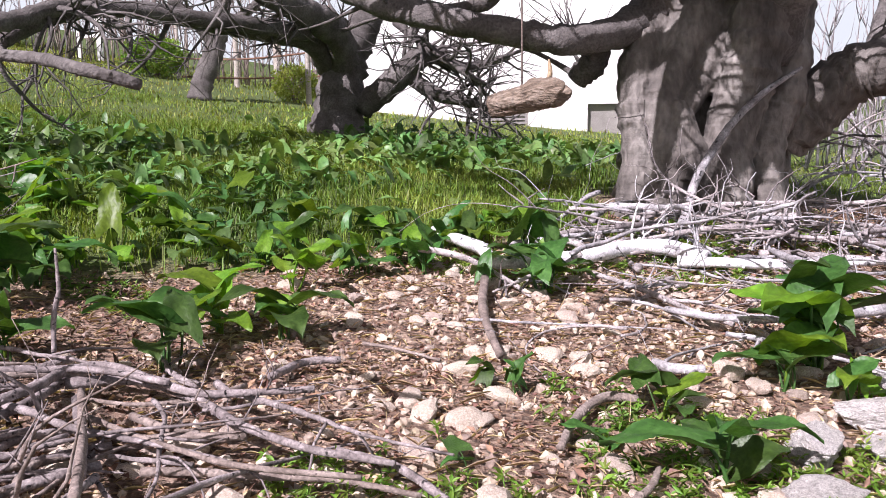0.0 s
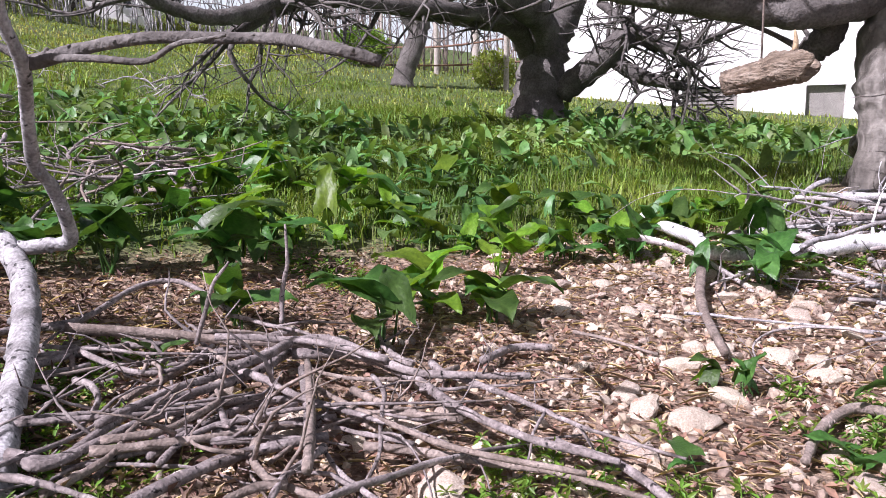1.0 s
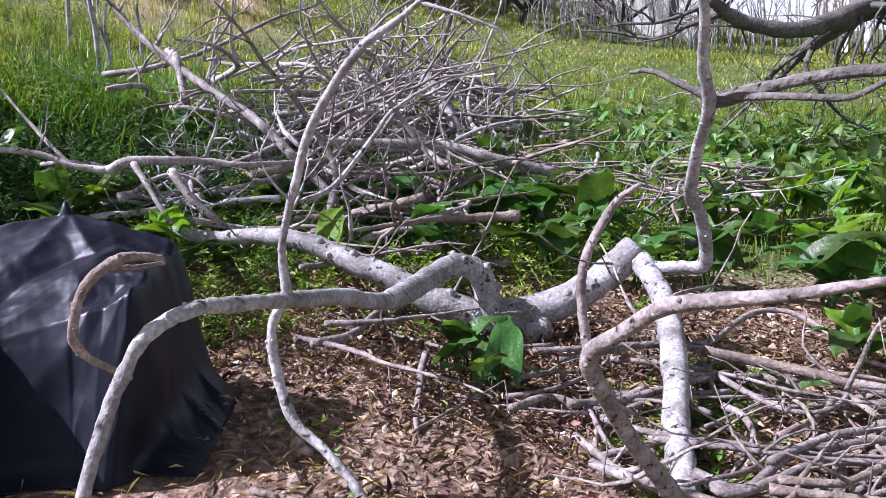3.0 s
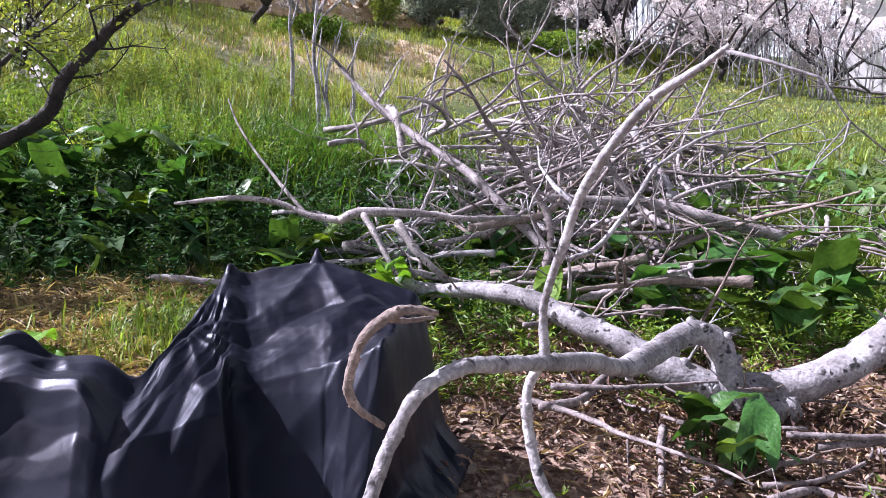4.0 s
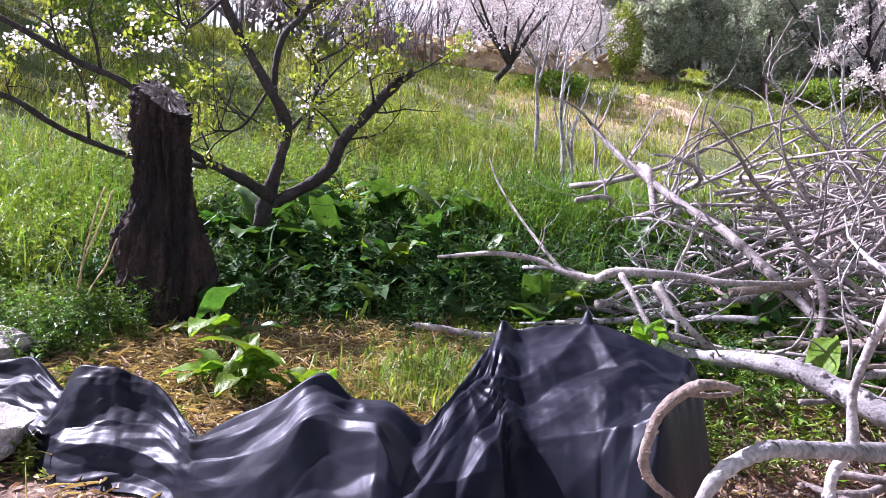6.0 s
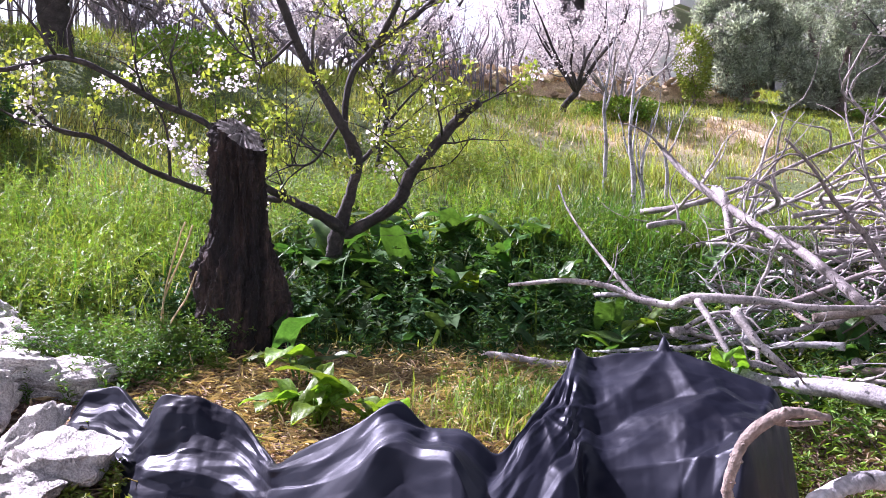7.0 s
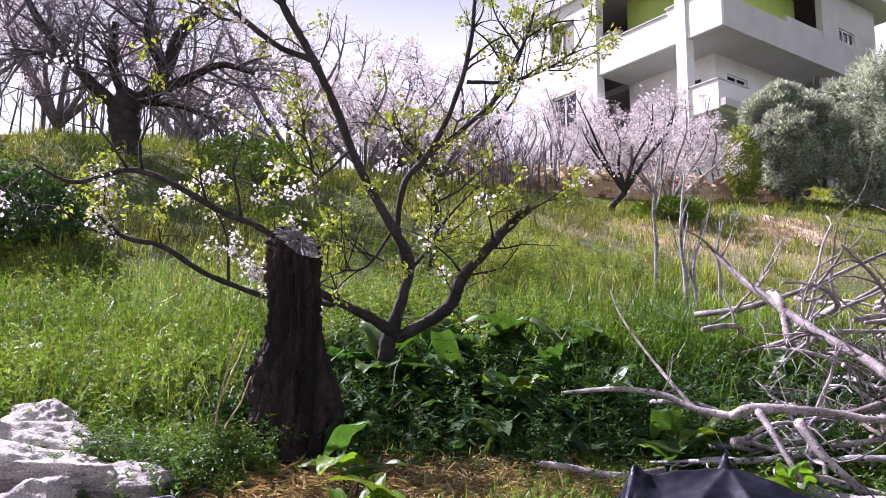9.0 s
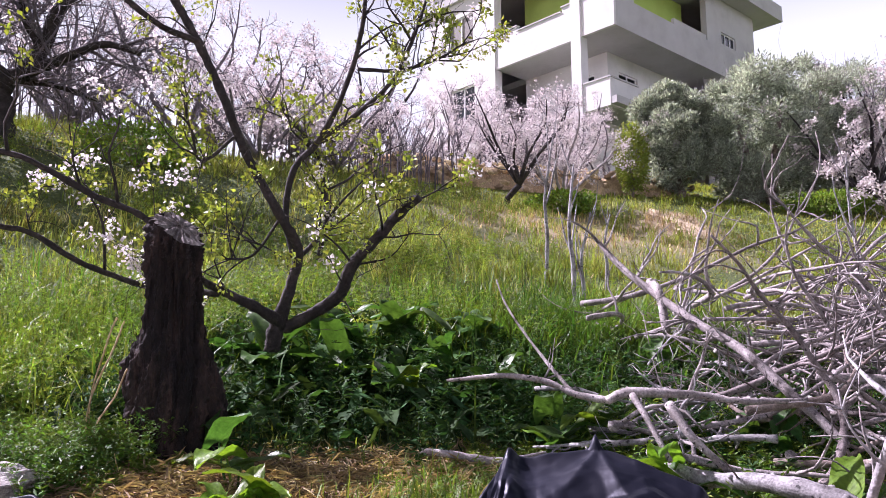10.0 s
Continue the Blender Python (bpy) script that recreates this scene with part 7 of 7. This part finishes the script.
arum(-2.06, 1.53, 4, 0.7, 75, DARK_ARUM, 0.15, 0.7)

r = np.random.default_rng(4)
for k in range(34):
    x = -3.0 + 3.6 * (k + r.uniform(-0.3, 0.3)) / 34
    y = 4.2 + 0.12 * x + r.uniform(-0.6, 0.7)
    arum(x, y, int(r.integers(3, 7)), r.uniform(0.6, 1.1), 80 + k, "clump of large upright arum leaves over leaf litter", 0.3, r.uniform(0.3, 0.9))
for x, y, size in ((-2.35, 2.75, 1.3), (-2.6, 2.5, 1.2), (-3.2, 2.6, 1.3), (-2.9, 2.1, 1.1), (-3.5, 2.4, 1.3), (-3.0, 1.7, 1.0), (-2.1, 2.9, 1.2), (-3.8, 1.9, 1.2)):
    arum(x, y, 6, size, int(-x * 100), "clump of dull green arum leaves between cut limbs", 0.1, 0.5)


def spread_leaves(name, label, mat, xy, size, seed, tilt=30, category="plants"):
    """A carpet of arum leaves as one mass."""
    r = np.random.default_rng(seed)
    z = land(xy[:, 0], xy[:, 1])
    s = Soup()
    which = r.integers(0, 8, len(xy))
    for k in range(8):
        pts = np.c_[xy, z][which == k]
        v, fs = LEAF_ARRAYS[k]
        m = len(pts)
        if not m:
            continue
        a, b, c = r.uniform(0, 6.283, m), np.radians(r.normal(-20, tilt, m)), size * r.uniform(0.6, 1.25, m)
        ca, sa, cb, sb = np.cos(a), np.sin(a), np.cos(b), np.sin(b)
        X = v[None, :, 0] * cb[:, None] + v[None, :, 2] * sb[:, None]
        Z = -v[None, :, 0] * sb[:, None] + v[None, :, 2] * cb[:, None]
        Y = np.repeat(v[None, :, 1], m, 0)
        w = np.stack([(X * ca[:, None] - Y * sa[:, None]) * c[:, None], (X * sa[:, None] + Y * ca[:, None]) * c[:, None], Z * c[:, None]], -1) + pts[:, None]
        n0 = s.n
        s.v.append(w.reshape(-1, 3))
        s.n += m * len(v)
        for f in fs:
            s.f.append((f[None] + (np.arange(m) * len(v))[:, None, None] + n0).reshape(-1, f.shape[1]))
    tagged(part(name, s, M[mat]), label, category, kind="stuff")


def scatter(count, x0, x1, y0, y1, keep, seed):
    r = np.random.default_rng(seed)
    p = np.c_[r.uniform(x0, x1, count), r.uniform(y0, y1, count)]
    return p[keep(p[:, 0], p[:, 1]) > r.random(count)]


def step(a, b, v):
    return np.clip((v - a) / (b - a), 0, 1)


def arum_zone(x, y):
    c = cover(x, y)
    patch = 0.10 + 0.90 * step(-0.4, 0.25, fractal(x, y, 1.5, 41))
    band = 0.9 * np.exp(-(np.maximum(np.abs(y - 6.4 - 0.1 * x) - 1.0, 0) / 0.9) ** 2) * np.where((x > -0.9) & (y < 7), 0.25, 1.0) * step(-7, -4.5, x) * step(2.2, 0.0, x)
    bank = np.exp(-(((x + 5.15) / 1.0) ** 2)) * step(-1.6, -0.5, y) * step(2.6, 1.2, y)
    under = np.exp(-(((x - 0.6) / 1.6) ** 2 + ((y - 8.9) / 0.9) ** 2))
    return np.clip((band * patch + 0.9 * bank + under) * step(0.0, 0.5, c), 0, 1)


spread_leaves("arum_carpet", "dense carpet of arrow-shaped arum leaves under the trees", "arum_mass", scatter(14000, -7.5, 3, 2.5, 11, arum_zone, 11), 0.68, 26)
# these leaves are coloured dark to stand for shade on the bank
spread_leaves("broad_weeds", "broad leaves, coloured dark for shade, crowding the bank behind the stump", "bank", scatter(4200, -6.6, -3.9, -2.4, 2.8, arum_zone, 13), 0.62, 26)


def blades(pts, height, width, lean, seed, name, label, mat):
    """Grass: each blade a bent strip of two segments."""
    r = np.random.default_rng(seed)
    m = len(pts)
    z = land(pts[:, 0], pts[:, 1]) - 0.01
    base = np.c_[pts, z]
    a = r.uniform(0, 6.283, m)
    side = np.c_[np.cos(a), np.sin(a), np.zeros(m)]
    out = np.c_[-np.sin(a), np.cos(a), np.zeros(m)]
    h = (height * r.uniform(0.45, 1.25, m))[:, None]
    w = (width * r.uniform(0.6, 1.4, m))[:, None]
    ln = (lean * r.uniform(0.1, 1.4, m))[:, None]
    mid = base + out * h * ln * 0.35 + np.array((0, 0, 1)) * h * 0.6
    tip = base + out * h * ln + np.array((0, 0, 1)) * h * (1 - 0.28 * ln)
    v = np.stack([base - side * w / 2, base + side * w / 2, mid - side * w * 0.38, mid + side * w * 0.38, tip], 1).reshape(-1, 3)
    k = np.arange(m)[:, None] * 5
    s = Soup()
    s.add(v, k + np.array([[0, 1, 3, 2]]))
    s.f.append(k + np.array([[2, 3, 4]]))
    tagged(part(name, s, M[mat]), label, "grass", kind="stuff")


def turf(x, y):
    return step(0.05, 0.7, cover(x, y)) * (0.45 + 0.55 * step(-0.4, 0.3, fractal(x, y, 1.3, 44))) * (1 - dryness(x, y))


def weed_zone(x, y):
    z = np.exp(-(((x + 5.0) / 1.3) ** 2)) * step(3.4, 2.2, y) * step(-5, -3.5, y)
    return np.clip(z * step(0.0, 0.4, cover(x, y)), 0, 1) * (0.4 + 0.6 * step(-0.3, 0.4, fractal(x, y, 1.7, 61)))


def tall_zone(x, y):
    return step(-0.1, 0.4, cover(x, y)) * np.clip(np.exp(-(((x + 6.0) / 0.9) ** 2 + ((y - 1.9) / 0.75) ** 2)) + 0.25 * np.exp(-(((x + 5.5) / 1.2) ** 2 + ((y + 2.1) / 1.2) ** 2)), 0, 1)


p = scatter(230000, -9, 5, -4, 13, turf, 21)
blades(p, (0.07 + 0.09 * step(-0.2, 0.8, fractal(p[:, 0], p[:, 1], 1.9, 45))) * (1 - 0.45 * step(5.5, 8, p[:, 1])), 0.0065, 0.7, 22, "grass", "short bright green orchard grass", "grass")
p = scatter(30000, -7, -4.0, -4.6, -0.7, lambda x, y: weed_zone(x, y) * (0.3 + 0.7 * step(-0.2, 0.4, fractal(x, y, 2.6, 62))), 63)
blades(p, 0.36, 0.006, 1.0, 64, "bank_stalks", "thin yellow-green stalks among the weeds on the bank", "grass")
p = scatter(90000, -5.5, 1.6, 4.0, 9.5, lambda x, y: turf(x, y) * step(1.6, 0.6, x), 53)
blades(p, 0.10 + 0.05 * step(-0.2, 0.6, fractal(p[:, 0], p[:, 1], 2.3, 54)), 0.0075, 0.9, 55, "orchard_grass", "sunlit grass between the arum clumps", "grass")
p = scatter(30000, -6.9, -5.0, -0.3, 2.9, lambda x, y: np.exp(-(((x + 6.0) / 0.5) ** 2)) * step(0.4, 1.2, y) * step(2.9, 2.1, y) * (0.35 + 0.65 * step(-0.3, 0.3, fractal(x, y, 2.1, 56))), 57)
blades(p, 0.36, 0.011, 0.9, 58, "bank_grass", "long lush grass standing over the shaded bank", "lush")
p = scatter(52000, -8.5, -3.5, -4.5, 4.5, tall_zone, 23)
blades(p, 0.38, 0.011, 0.8, 24, "tall_grass", "tall lush grass on the bank", "lush")
p = scatter(150000, -24, -7, -11, 22, turf, 25)
d = np.hypot(p[:, 0], p[:, 1])
blades(p, (0.035 + 0.003 * d) * (0.6 + 1.5 * step(0.1, 0.8, fractal(p[:, 0], p[:, 1], 1.3, 46))), 0.006 + 0.0009 * d, 1.3, 26, "hill_grass", "sunlit yellow-green grass on the slope", "hill")
p = scatter(13000, -17, -5.6, -7, 9, lambda x, y: step(0.05, 0.5, fractal(x, y, 1.7, 68)) * (1 - 0.5 * dryness(x, y)), 69)
blades(p, 0.34, 0.006, 0.5, 70, "dry_stalks", "thin pale dry stalks standing in the slope grass", "hill")
p = scatter(9000, -16, -9, 1.5, 9, lambda x, y: dryness(x, y) * 0.7, 27)
blades(p, 0.16, 0.016, 1.2, 28, "dry_grass", "flattened dry straw on the slope", "straw")
c = scatter(1000, -17, -6.2, -7, 9.5, lambda x, y: (0.25 + 0.75 * step(-0.2, 0.4, fractal(x, y, 1.4, 74))) * (1 - 0.7 * dryness(x, y)), 75)
r = np.random.default_rng(76)
p = np.repeat(c, 45, 0) + r.normal(0, 0.075, (len(c) * 45, 2))
blades(p, np.repeat(r.uniform(0.12, 0.34, len(c)), 45), 0.010, 1.0, 77, "tussocks", "tufts of coarse grass over the sunny slope", "hill")
p = scatter(34000, -20, 6, 9, 24, turf, 29)
blades(p, 0.09, 0.018, 0.9, 30, "far_grass", "rough grass at the far side of the orchard", "hill")


def green_fringe(x, y):
    """Seedlings on the bare soil, in loose patches."""
    return step(0.1, 0.45, fractal(x, y, 2.4, 51)) * step(0.1, -0.3, cover(x, y)) * 1.0


def weeds(pts, height, whorls, leaf, seed, name, label, mat="weed"):
    """Soft stalks with rings of narrow leaves."""
    r = np.random.default_rng(seed)
    m = len(pts)
    base = np.c_[pts, land(pts[:, 0], pts[:, 1]) - 0.01]
    h = height * r.uniform(0.5, 1.2, m)
    lean = r.normal(0, 0.42, (m, 2))
    P, N, W, S = [], [], [], []
    for k in range(whorls):
        f = (k + 1) / whorls
        c = base + np.c_[lean * (h * f * f)[:, None], h * f]
        for q in range(6):
            a = q * 1.047 + r.uniform(0, 1, m)
            P.append(c)
            W.append(np.c_[np.cos(a), np.sin(a), r.uniform(-0.5, 1.1, m)])
            N.append(np.c_[np.zeros((m, 2)), np.ones(m)] + r.normal(0, 0.45, (m, 3)))
            S.append(leaf * (1.15 - 0.5 * f) * r.uniform(0.7, 1.2, m))
    P, N, W, S = map(np.concatenate, (P, N, W, S))
    s = Soup().add(*cards(P, N, W, S, S * 0.3))
    w = 0.0022
    top = base + np.c_[lean * h[:, None], h]
    v = np.stack([base + (w, 0, 0), base + (-w, w, 0), base + (-w, -w, 0), top], 1).reshape(-1, 3)
    k = np.arange(m)[:, None] * 4
    s.add(v, np.concatenate([k + np.array([[0, 1, 3]]), k + np.array([[1, 2, 3]]), k + np.array([[2, 0, 3]])]))
    tagged(part(name, s, M[mat]), label, "weeds", kind="stuff")


p = scatter(14500, -7, -3.2, -4.6, 3.2, weed_zone, 31)
# where shade is wanted, weeds take the darkened leaf copy
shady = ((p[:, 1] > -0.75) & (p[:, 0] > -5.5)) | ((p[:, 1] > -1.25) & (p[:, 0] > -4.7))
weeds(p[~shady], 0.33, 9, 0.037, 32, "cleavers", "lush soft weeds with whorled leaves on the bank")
weeds(p[shady][::2], 0.26, 6, 0.06, 41, "bank_weeds", "soft weeds on the bank, coloured dark for its shade", "bank")
weeds(scatter(5200, -10, -5.5, -6, 2.5, lambda x, y: step(-0.1, 0.5, fractal(x, y, 1.1, 66)) * step(2.5, 0.5, y), 39), 0.26, 6, 0.05, 40, "slope_weeds", "clumps of yellow-green weeds over the slope", "grass")
weeds(scatter(4200, -16, -8.5, -6, 9, lambda x, y: step(0.0, 0.5, fractal(x, y, 0.9, 67)) * (1 - dryness(x, y)), 42), 0.2, 4, 0.05, 43, "hill_weeds", "scattered leafy weeds in the slope grass", "grass")
weeds(scatter(1500, -4.6, -2.4, 1.0, 3.6, lambda x, y: 0.7 * step(-0.5, 0.3, cover(x, y)), 33), 0.16, 5, 0.045, 34, "low_weeds", "low leafy weeds between the cut branches")
# the darker lush leaf stands in for shade around the stump's foot
weeds(scatter(900, -4.1, -3.3, -1.5, -0.72, lambda x, y: step(-3.3, -3.7, x + 0.5 * (y + 1.0)) * step(-0.4, 0.2, fractal(x, y, 3.1, 49)), 47), 0.17, 7, 0.034, 48, "verge_weeds", "soft green weeds between the stump and the boulders", "lush")
weeds(scatter(2600, -4.1, -2.5, -0.9, 1.2, lambda x, y: step(0.0, 0.5, fractal(x, y, 3.3, 83)), 84), 0.06, 3, 0.035, 85, "mulch_weeds", "small sunlit weeds coming up through straw", "grass")
weeds(scatter(14000, -4, 3.2, 0.6, 5.2, green_fringe, 35), 0.045, 2, 0.042, 36, "seedlings", "tiny green seedlings on bare stony soil")
p = scatter(14000, -4.2, -2.9, -0.6, 0.9, lambda x, y: np.exp(-(((x + 3.15) / 0.28) ** 2 + ((y - 0.42) / 0.3) ** 2)), 37)
blades(p, 0.12, 0.005, 0.9, 38, "grass_tuft", "bright tuft of fine grass beside the plastic sheet", "grass")


# ---- loose stones, litter ----
PEBBLES = [stone_mesh("stone", 600 + k, 2, 0.6, 0.25, "stone") for k in range(6)]


def bare(x, y):
    return step(0.2, -0.3, cover(x, y))


def stones():
    r = np.random.default_rng(91)
    n = 0
    while n < 296:
        x, y = r.uniform(-1.3, 2.4), r.uniform(1.5, 4.4)
        if cover(np.array(x), np.array(y)) > 0 or r.random() > math.exp(-((x - 0.5) / 1.1) ** 2):
            continue
        s = 0.016 + 0.036 * r.random() ** 1.6
        ob = new("stone", PEBBLES[n % 6])
        ob.matrix_basis = pose(x, y, float(land(x, y)) + s * 0.25, r.uniform(-20, 20), r.uniform(-20, 20), r.uniform(0, 360)) @ Matrix.Diagonal((s * 1.2, s, s, 1))
        tagged(ob, "pale angular limestone pebble on bare soil", "stone", "loose stones on the soil")
        n += 1
    for x, y, s in ((-0.06, 2.0, 0.045), (0.12, 1.75, 0.05), (-0.86, 1.88, 0.055), (0.35, 2.75, 0.05), (0.45, 2.72, 0.045), (-0.1, 2.35, 0.05), (0.06, 2.2, 0.055), (-0.62, 2.0, 0.05), (-0.45, 1.7, 0.06), (0.68, 2.65, 0.05), (0.9, 2.6, 0.06), (-0.25, 1.62, 0.05)):
        ob = new("stone", PEBBLES[int(s * 1000) % 6])
        ob.matrix_basis = pose(x, y, float(land(x, y)) + s * 0.3, 10, 5, x * 900) @ Matrix.Diagonal((s * 1.2, s, s, 1))
        tagged(ob, "whitish limestone lump lying on bare soil", "stone", "loose stones on the soil")


stones()


def gravel():
    r = np.random.default_rng(92)
    p = scatter(15000, -2.6, 3.2, 0.7, 5.0, lambda x, y: bare(x, y) * (0.25 + 0.75 * np.exp(-((x - 0.5) / 1.2) ** 2)), 93)
    bm = bmesh.new()
    bmesh.ops.create_icosphere(bm, subdivisions=1, radius=1)
    v0 = np.array([v.co for v in bm.verts])
    f0 = np.array([[v.index for v in f.verts] for f in bm.faces])
    bm.free()
    m = len(p)
    s = (0.004 + 0.017 * r.random(m) ** 2)
    base = np.c_[p, land(p[:, 0], p[:, 1]) + s * 0.2]
    v = base[:, None] + v0[None] * s[:, None, None] * r.uniform(0.6, 1.3, (m, 1, 3)) * (1 + 0.15 * r.normal(0, 1, (m, len(v0), 1)))
    f = f0[None] + (np.arange(m) * len(v0))[:, None, None]
    tagged(part("gravel", Soup().add(v.reshape(-1, 3), f.reshape(-1, 3)), M["gravel"], smooth=False), "scattered limestone chips on bare soil", "gravel", kind="stuff")


gravel()


def litter():
    r = np.random.default_rng(94)
    p = scatter(100000, -4.4, 3.4, -2.6, 5.4, lambda x, y: step(0.6, -0.1, cover(x, y)) * (0.35 + 0.65 * step(-0.3, 0.4, fractal(x, y, 1.9, 71))), 95)
    m = len(p)
    base = np.c_[p, land(p[:, 0], p[:, 1]) + r.uniform(0.0, 0.022, m)]
    way = np.c_[r.normal(0, 1, (m, 2)), r.normal(0.05, 0.35, m)]
    nor = np.c_[r.normal(0, 0.5, (m, 2)), np.ones(m)]
    l = r.uniform(0.013, 0.04, m)
    s = Soup().add(*cards(base, nor, way, l, l * r.uniform(0.12, 0.6, m), 0.35))
    tagged(part("leaf_litter", s, M["litter"]), "brown dry leaf litter over bare soil", "leaf litter", kind="stuff")
    # a second, darker scatter of curled leaves around the cut limbs
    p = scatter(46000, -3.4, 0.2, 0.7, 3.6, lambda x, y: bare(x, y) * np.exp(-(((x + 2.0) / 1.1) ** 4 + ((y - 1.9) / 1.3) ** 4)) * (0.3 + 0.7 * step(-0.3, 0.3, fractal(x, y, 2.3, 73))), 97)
    m = len(p)
    base = np.c_[p, land(p[:, 0], p[:, 1]) + r.uniform(0.004, 0.055, m)]
    way = np.c_[r.normal(0, 1, (m, 2)), r.normal(0.1, 0.6, m)]
    nor = np.c_[r.normal(0, 0.8, (m, 2)), np.ones(m)]
    l = r.uniform(0.014, 0.042, m)
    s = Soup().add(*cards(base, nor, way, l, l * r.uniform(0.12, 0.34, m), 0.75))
    tagged(part("rotting_leaves", s, M["dark_litter"]), "dark curled leaves under the cut limbs", "leaf litter", kind="stuff")
    p = scatter(30000, -4.2, -2.3, -1.0, 1.5, lambda x, y: 0.9 * np.exp(-(((x + 3.4) / 0.6) ** 4 + ((y + 0.1) / 0.95) ** 4)), 98)
    m = len(p)
    base = np.c_[p, land(p[:, 0], p[:, 1]) + r.uniform(0.004, 0.03, m)]
    way = np.c_[r.normal(0, 1, (m, 2)), r.normal(0.05, 0.3, m)]
    nor = np.c_[r.normal(0, 0.4, (m, 2)), np.ones(m)]
    s = Soup().add(*cards(base, nor, way, r.uniform(0.02, 0.09, m), r.uniform(0.003, 0.009, m), 0.3))
    tagged(part("mulch", s, M["straw"]), "pale straw and wood chips strewn by the stump", "mulch", kind="stuff")
    p = scatter(16000, -4.2, 3.2, -1.2, 4.8, bare, 96)
    m = len(p)
    base = np.c_[p, land(p[:, 0], p[:, 1]) + r.uniform(0.004, 0.02, m)]
    way = np.c_[r.normal(0, 1, (m, 2)), r.normal(0.05, 0.2, m)]
    nor = np.c_[r.normal(0, 0.3, (m, 2)), np.ones(m)]
    s = Soup().add(*cards(base, nor, way, r.uniform(0.03, 0.12, m), 0.004, 0.3))
    tagged(part("straw", s, M["straw"]), "pale dry straw and fine twig bits on soil", "straw", kind="stuff")


litter()


def thicket(x, y, w, hgt, count, seed, bark, label, name="thicket", turn=0.0):
    """Bare brush far off: a stand of thin stems with side shoots."""
    r = np.random.default_rng(seed)
    s = Soup()
    for _ in range(count):
        a = r.uniform(-0.5, 0.5) * w
        px, py = x + a * math.cos(turn) + r.normal(0, 0.3), y + a * math.sin(turn) + r.normal(0, 0.3)
        z = float(land(px, py))
        h = hgt * r.uniform(0.5, 1.1)
        line = limb(s, [(px, py, z, 0.018), (px + r.normal(0, 0.1), py, z + h * 0.5, 0.013), (px + r.normal(0, 0.25), py + r.normal(0, 0.2), z + h, 0.004)], sides=4, steps=2, seed=int(r.integers(1e6)))
        twigs(s, line, 5, h * 0.4, r, 1, 0.5, 0.7, 0.2, 0.4, 3)
    tagged(part(name, s, M[bark]), label, "brush", kind="stuff")


thicket(-5.5, 18.6, 7.0, 2.6, 90, 401, "brown", "brown leafless brush along the orchard edge")
thicket(-9.5, 21.0, 6.0, 2.8, 60, 402, "grey", "grey leafless brush along the orchard edge", turn=0.4)
thicket(-15.5, 16.0, 7.0, 2.6, 50, 403, "grey", "grey leafless brush beside the far house", turn=0.9)
thicket(-11.2, 15.2, 5.0, 1.5, 90, 406, "pale", "pale grey brush below the far house", turn=0.7)
thicket(-19.5, 16.5, 12.0, 4.2, 120, 407, "twig", "purple-grey brush at the far field edge", turn=0.83)
thicket(-15.5, -4.0, 13.0, 1.7, 150, 408, "twig", "purple-grey leafless brush along the top of the slope", turn=1.75)
thicket(-17.5, 0.5, 5.0, 1.5, 60, 409, "twig", "purple-grey leafless brush above the field wall", turn=1.6)
thicket(5.5, 9.5, 5.0, 1.9, 60, 404, "pale", "pale leafless brush behind the fig tree", turn=0.3)
thicket(7.5, 13.0, 8.0, 3.0, 60, 405, "grey", "grey leafless brush behind the fig tree", turn=0.2)


def shrub(x, y, w, hgt, seed, mat, label, count=5000, size=0.07):
    r = np.random.default_rng(seed)
    z = float(land(x, y))
    d = unit(r.normal(0, 1, (count, 3)))
    rad = r.uniform(0.3, 1.0, (count, 1)) ** 0.5 * (0.75 + 0.35 * np.array([noise.noise(Vector(q * 2.5 + seed)) for q in d])[:, None] + 0.15)
    p = d * rad * np.array((w / 2, w / 2, hgt / 2)) + np.array((0, 0, hgt * 0.48))
    keep = p[:, 2] > 0
    p, d = p[keep], d[keep]
    ob = thing("shrub", label, "shrub", (x, y, z))
    part("foliage", Soup().add(*cards(p, r.normal(0, 1, p.shape), d + r.normal(0, 0.6, p.shape), r.uniform(0.6, 1.3, len(p)) * size, size * 0.5)), M[mat], ob)
    for k in range(5):
        s = Soup()
        limb(s, [(0, 0, -0.05, 0.02), (0.1 * w * math.cos(k), 0.1 * w * math.sin(k), hgt * 0.3, 0.014), (0.25 * w * math.cos(k), 0.25 * w * math.sin(k), hgt * 0.7, 0.005)], sides=5, steps=3, seed=k)
        part("stem", s, M["brown"], ob)


shrub(-11.8, -2.6, 2.0, 0.6, 501, "weed", "low dark green spreading shrub on the slope", 3500)
shrub(-6.0, 16.8, 1.3, 0.9, 502, "weed", "pale green shrub at the orchard edge")
shrub(-14.9, 4.6, 1.5, 0.45, 503, "weed", "low green shrub under an almond tree", 3500)
shrub(-8.2, -4.1, 1.5, 0.8, 504, "bush", "dark green shaded shrub on the slope")
shrub(-18.6, 7.6, 0.9, 2.1, 505, "young", "yellow-green sapling beside the olive trees", 4000, 0.08)
shrub(-17.0, 11.8, 2.4, 0.6, 506, "weed", "low green plants below the olive trees")
shrub(-2.7, 14.4, 0.9, 0.7, 507, "young", "yellow-green shrub by the fence posts", 2500, 0.06)
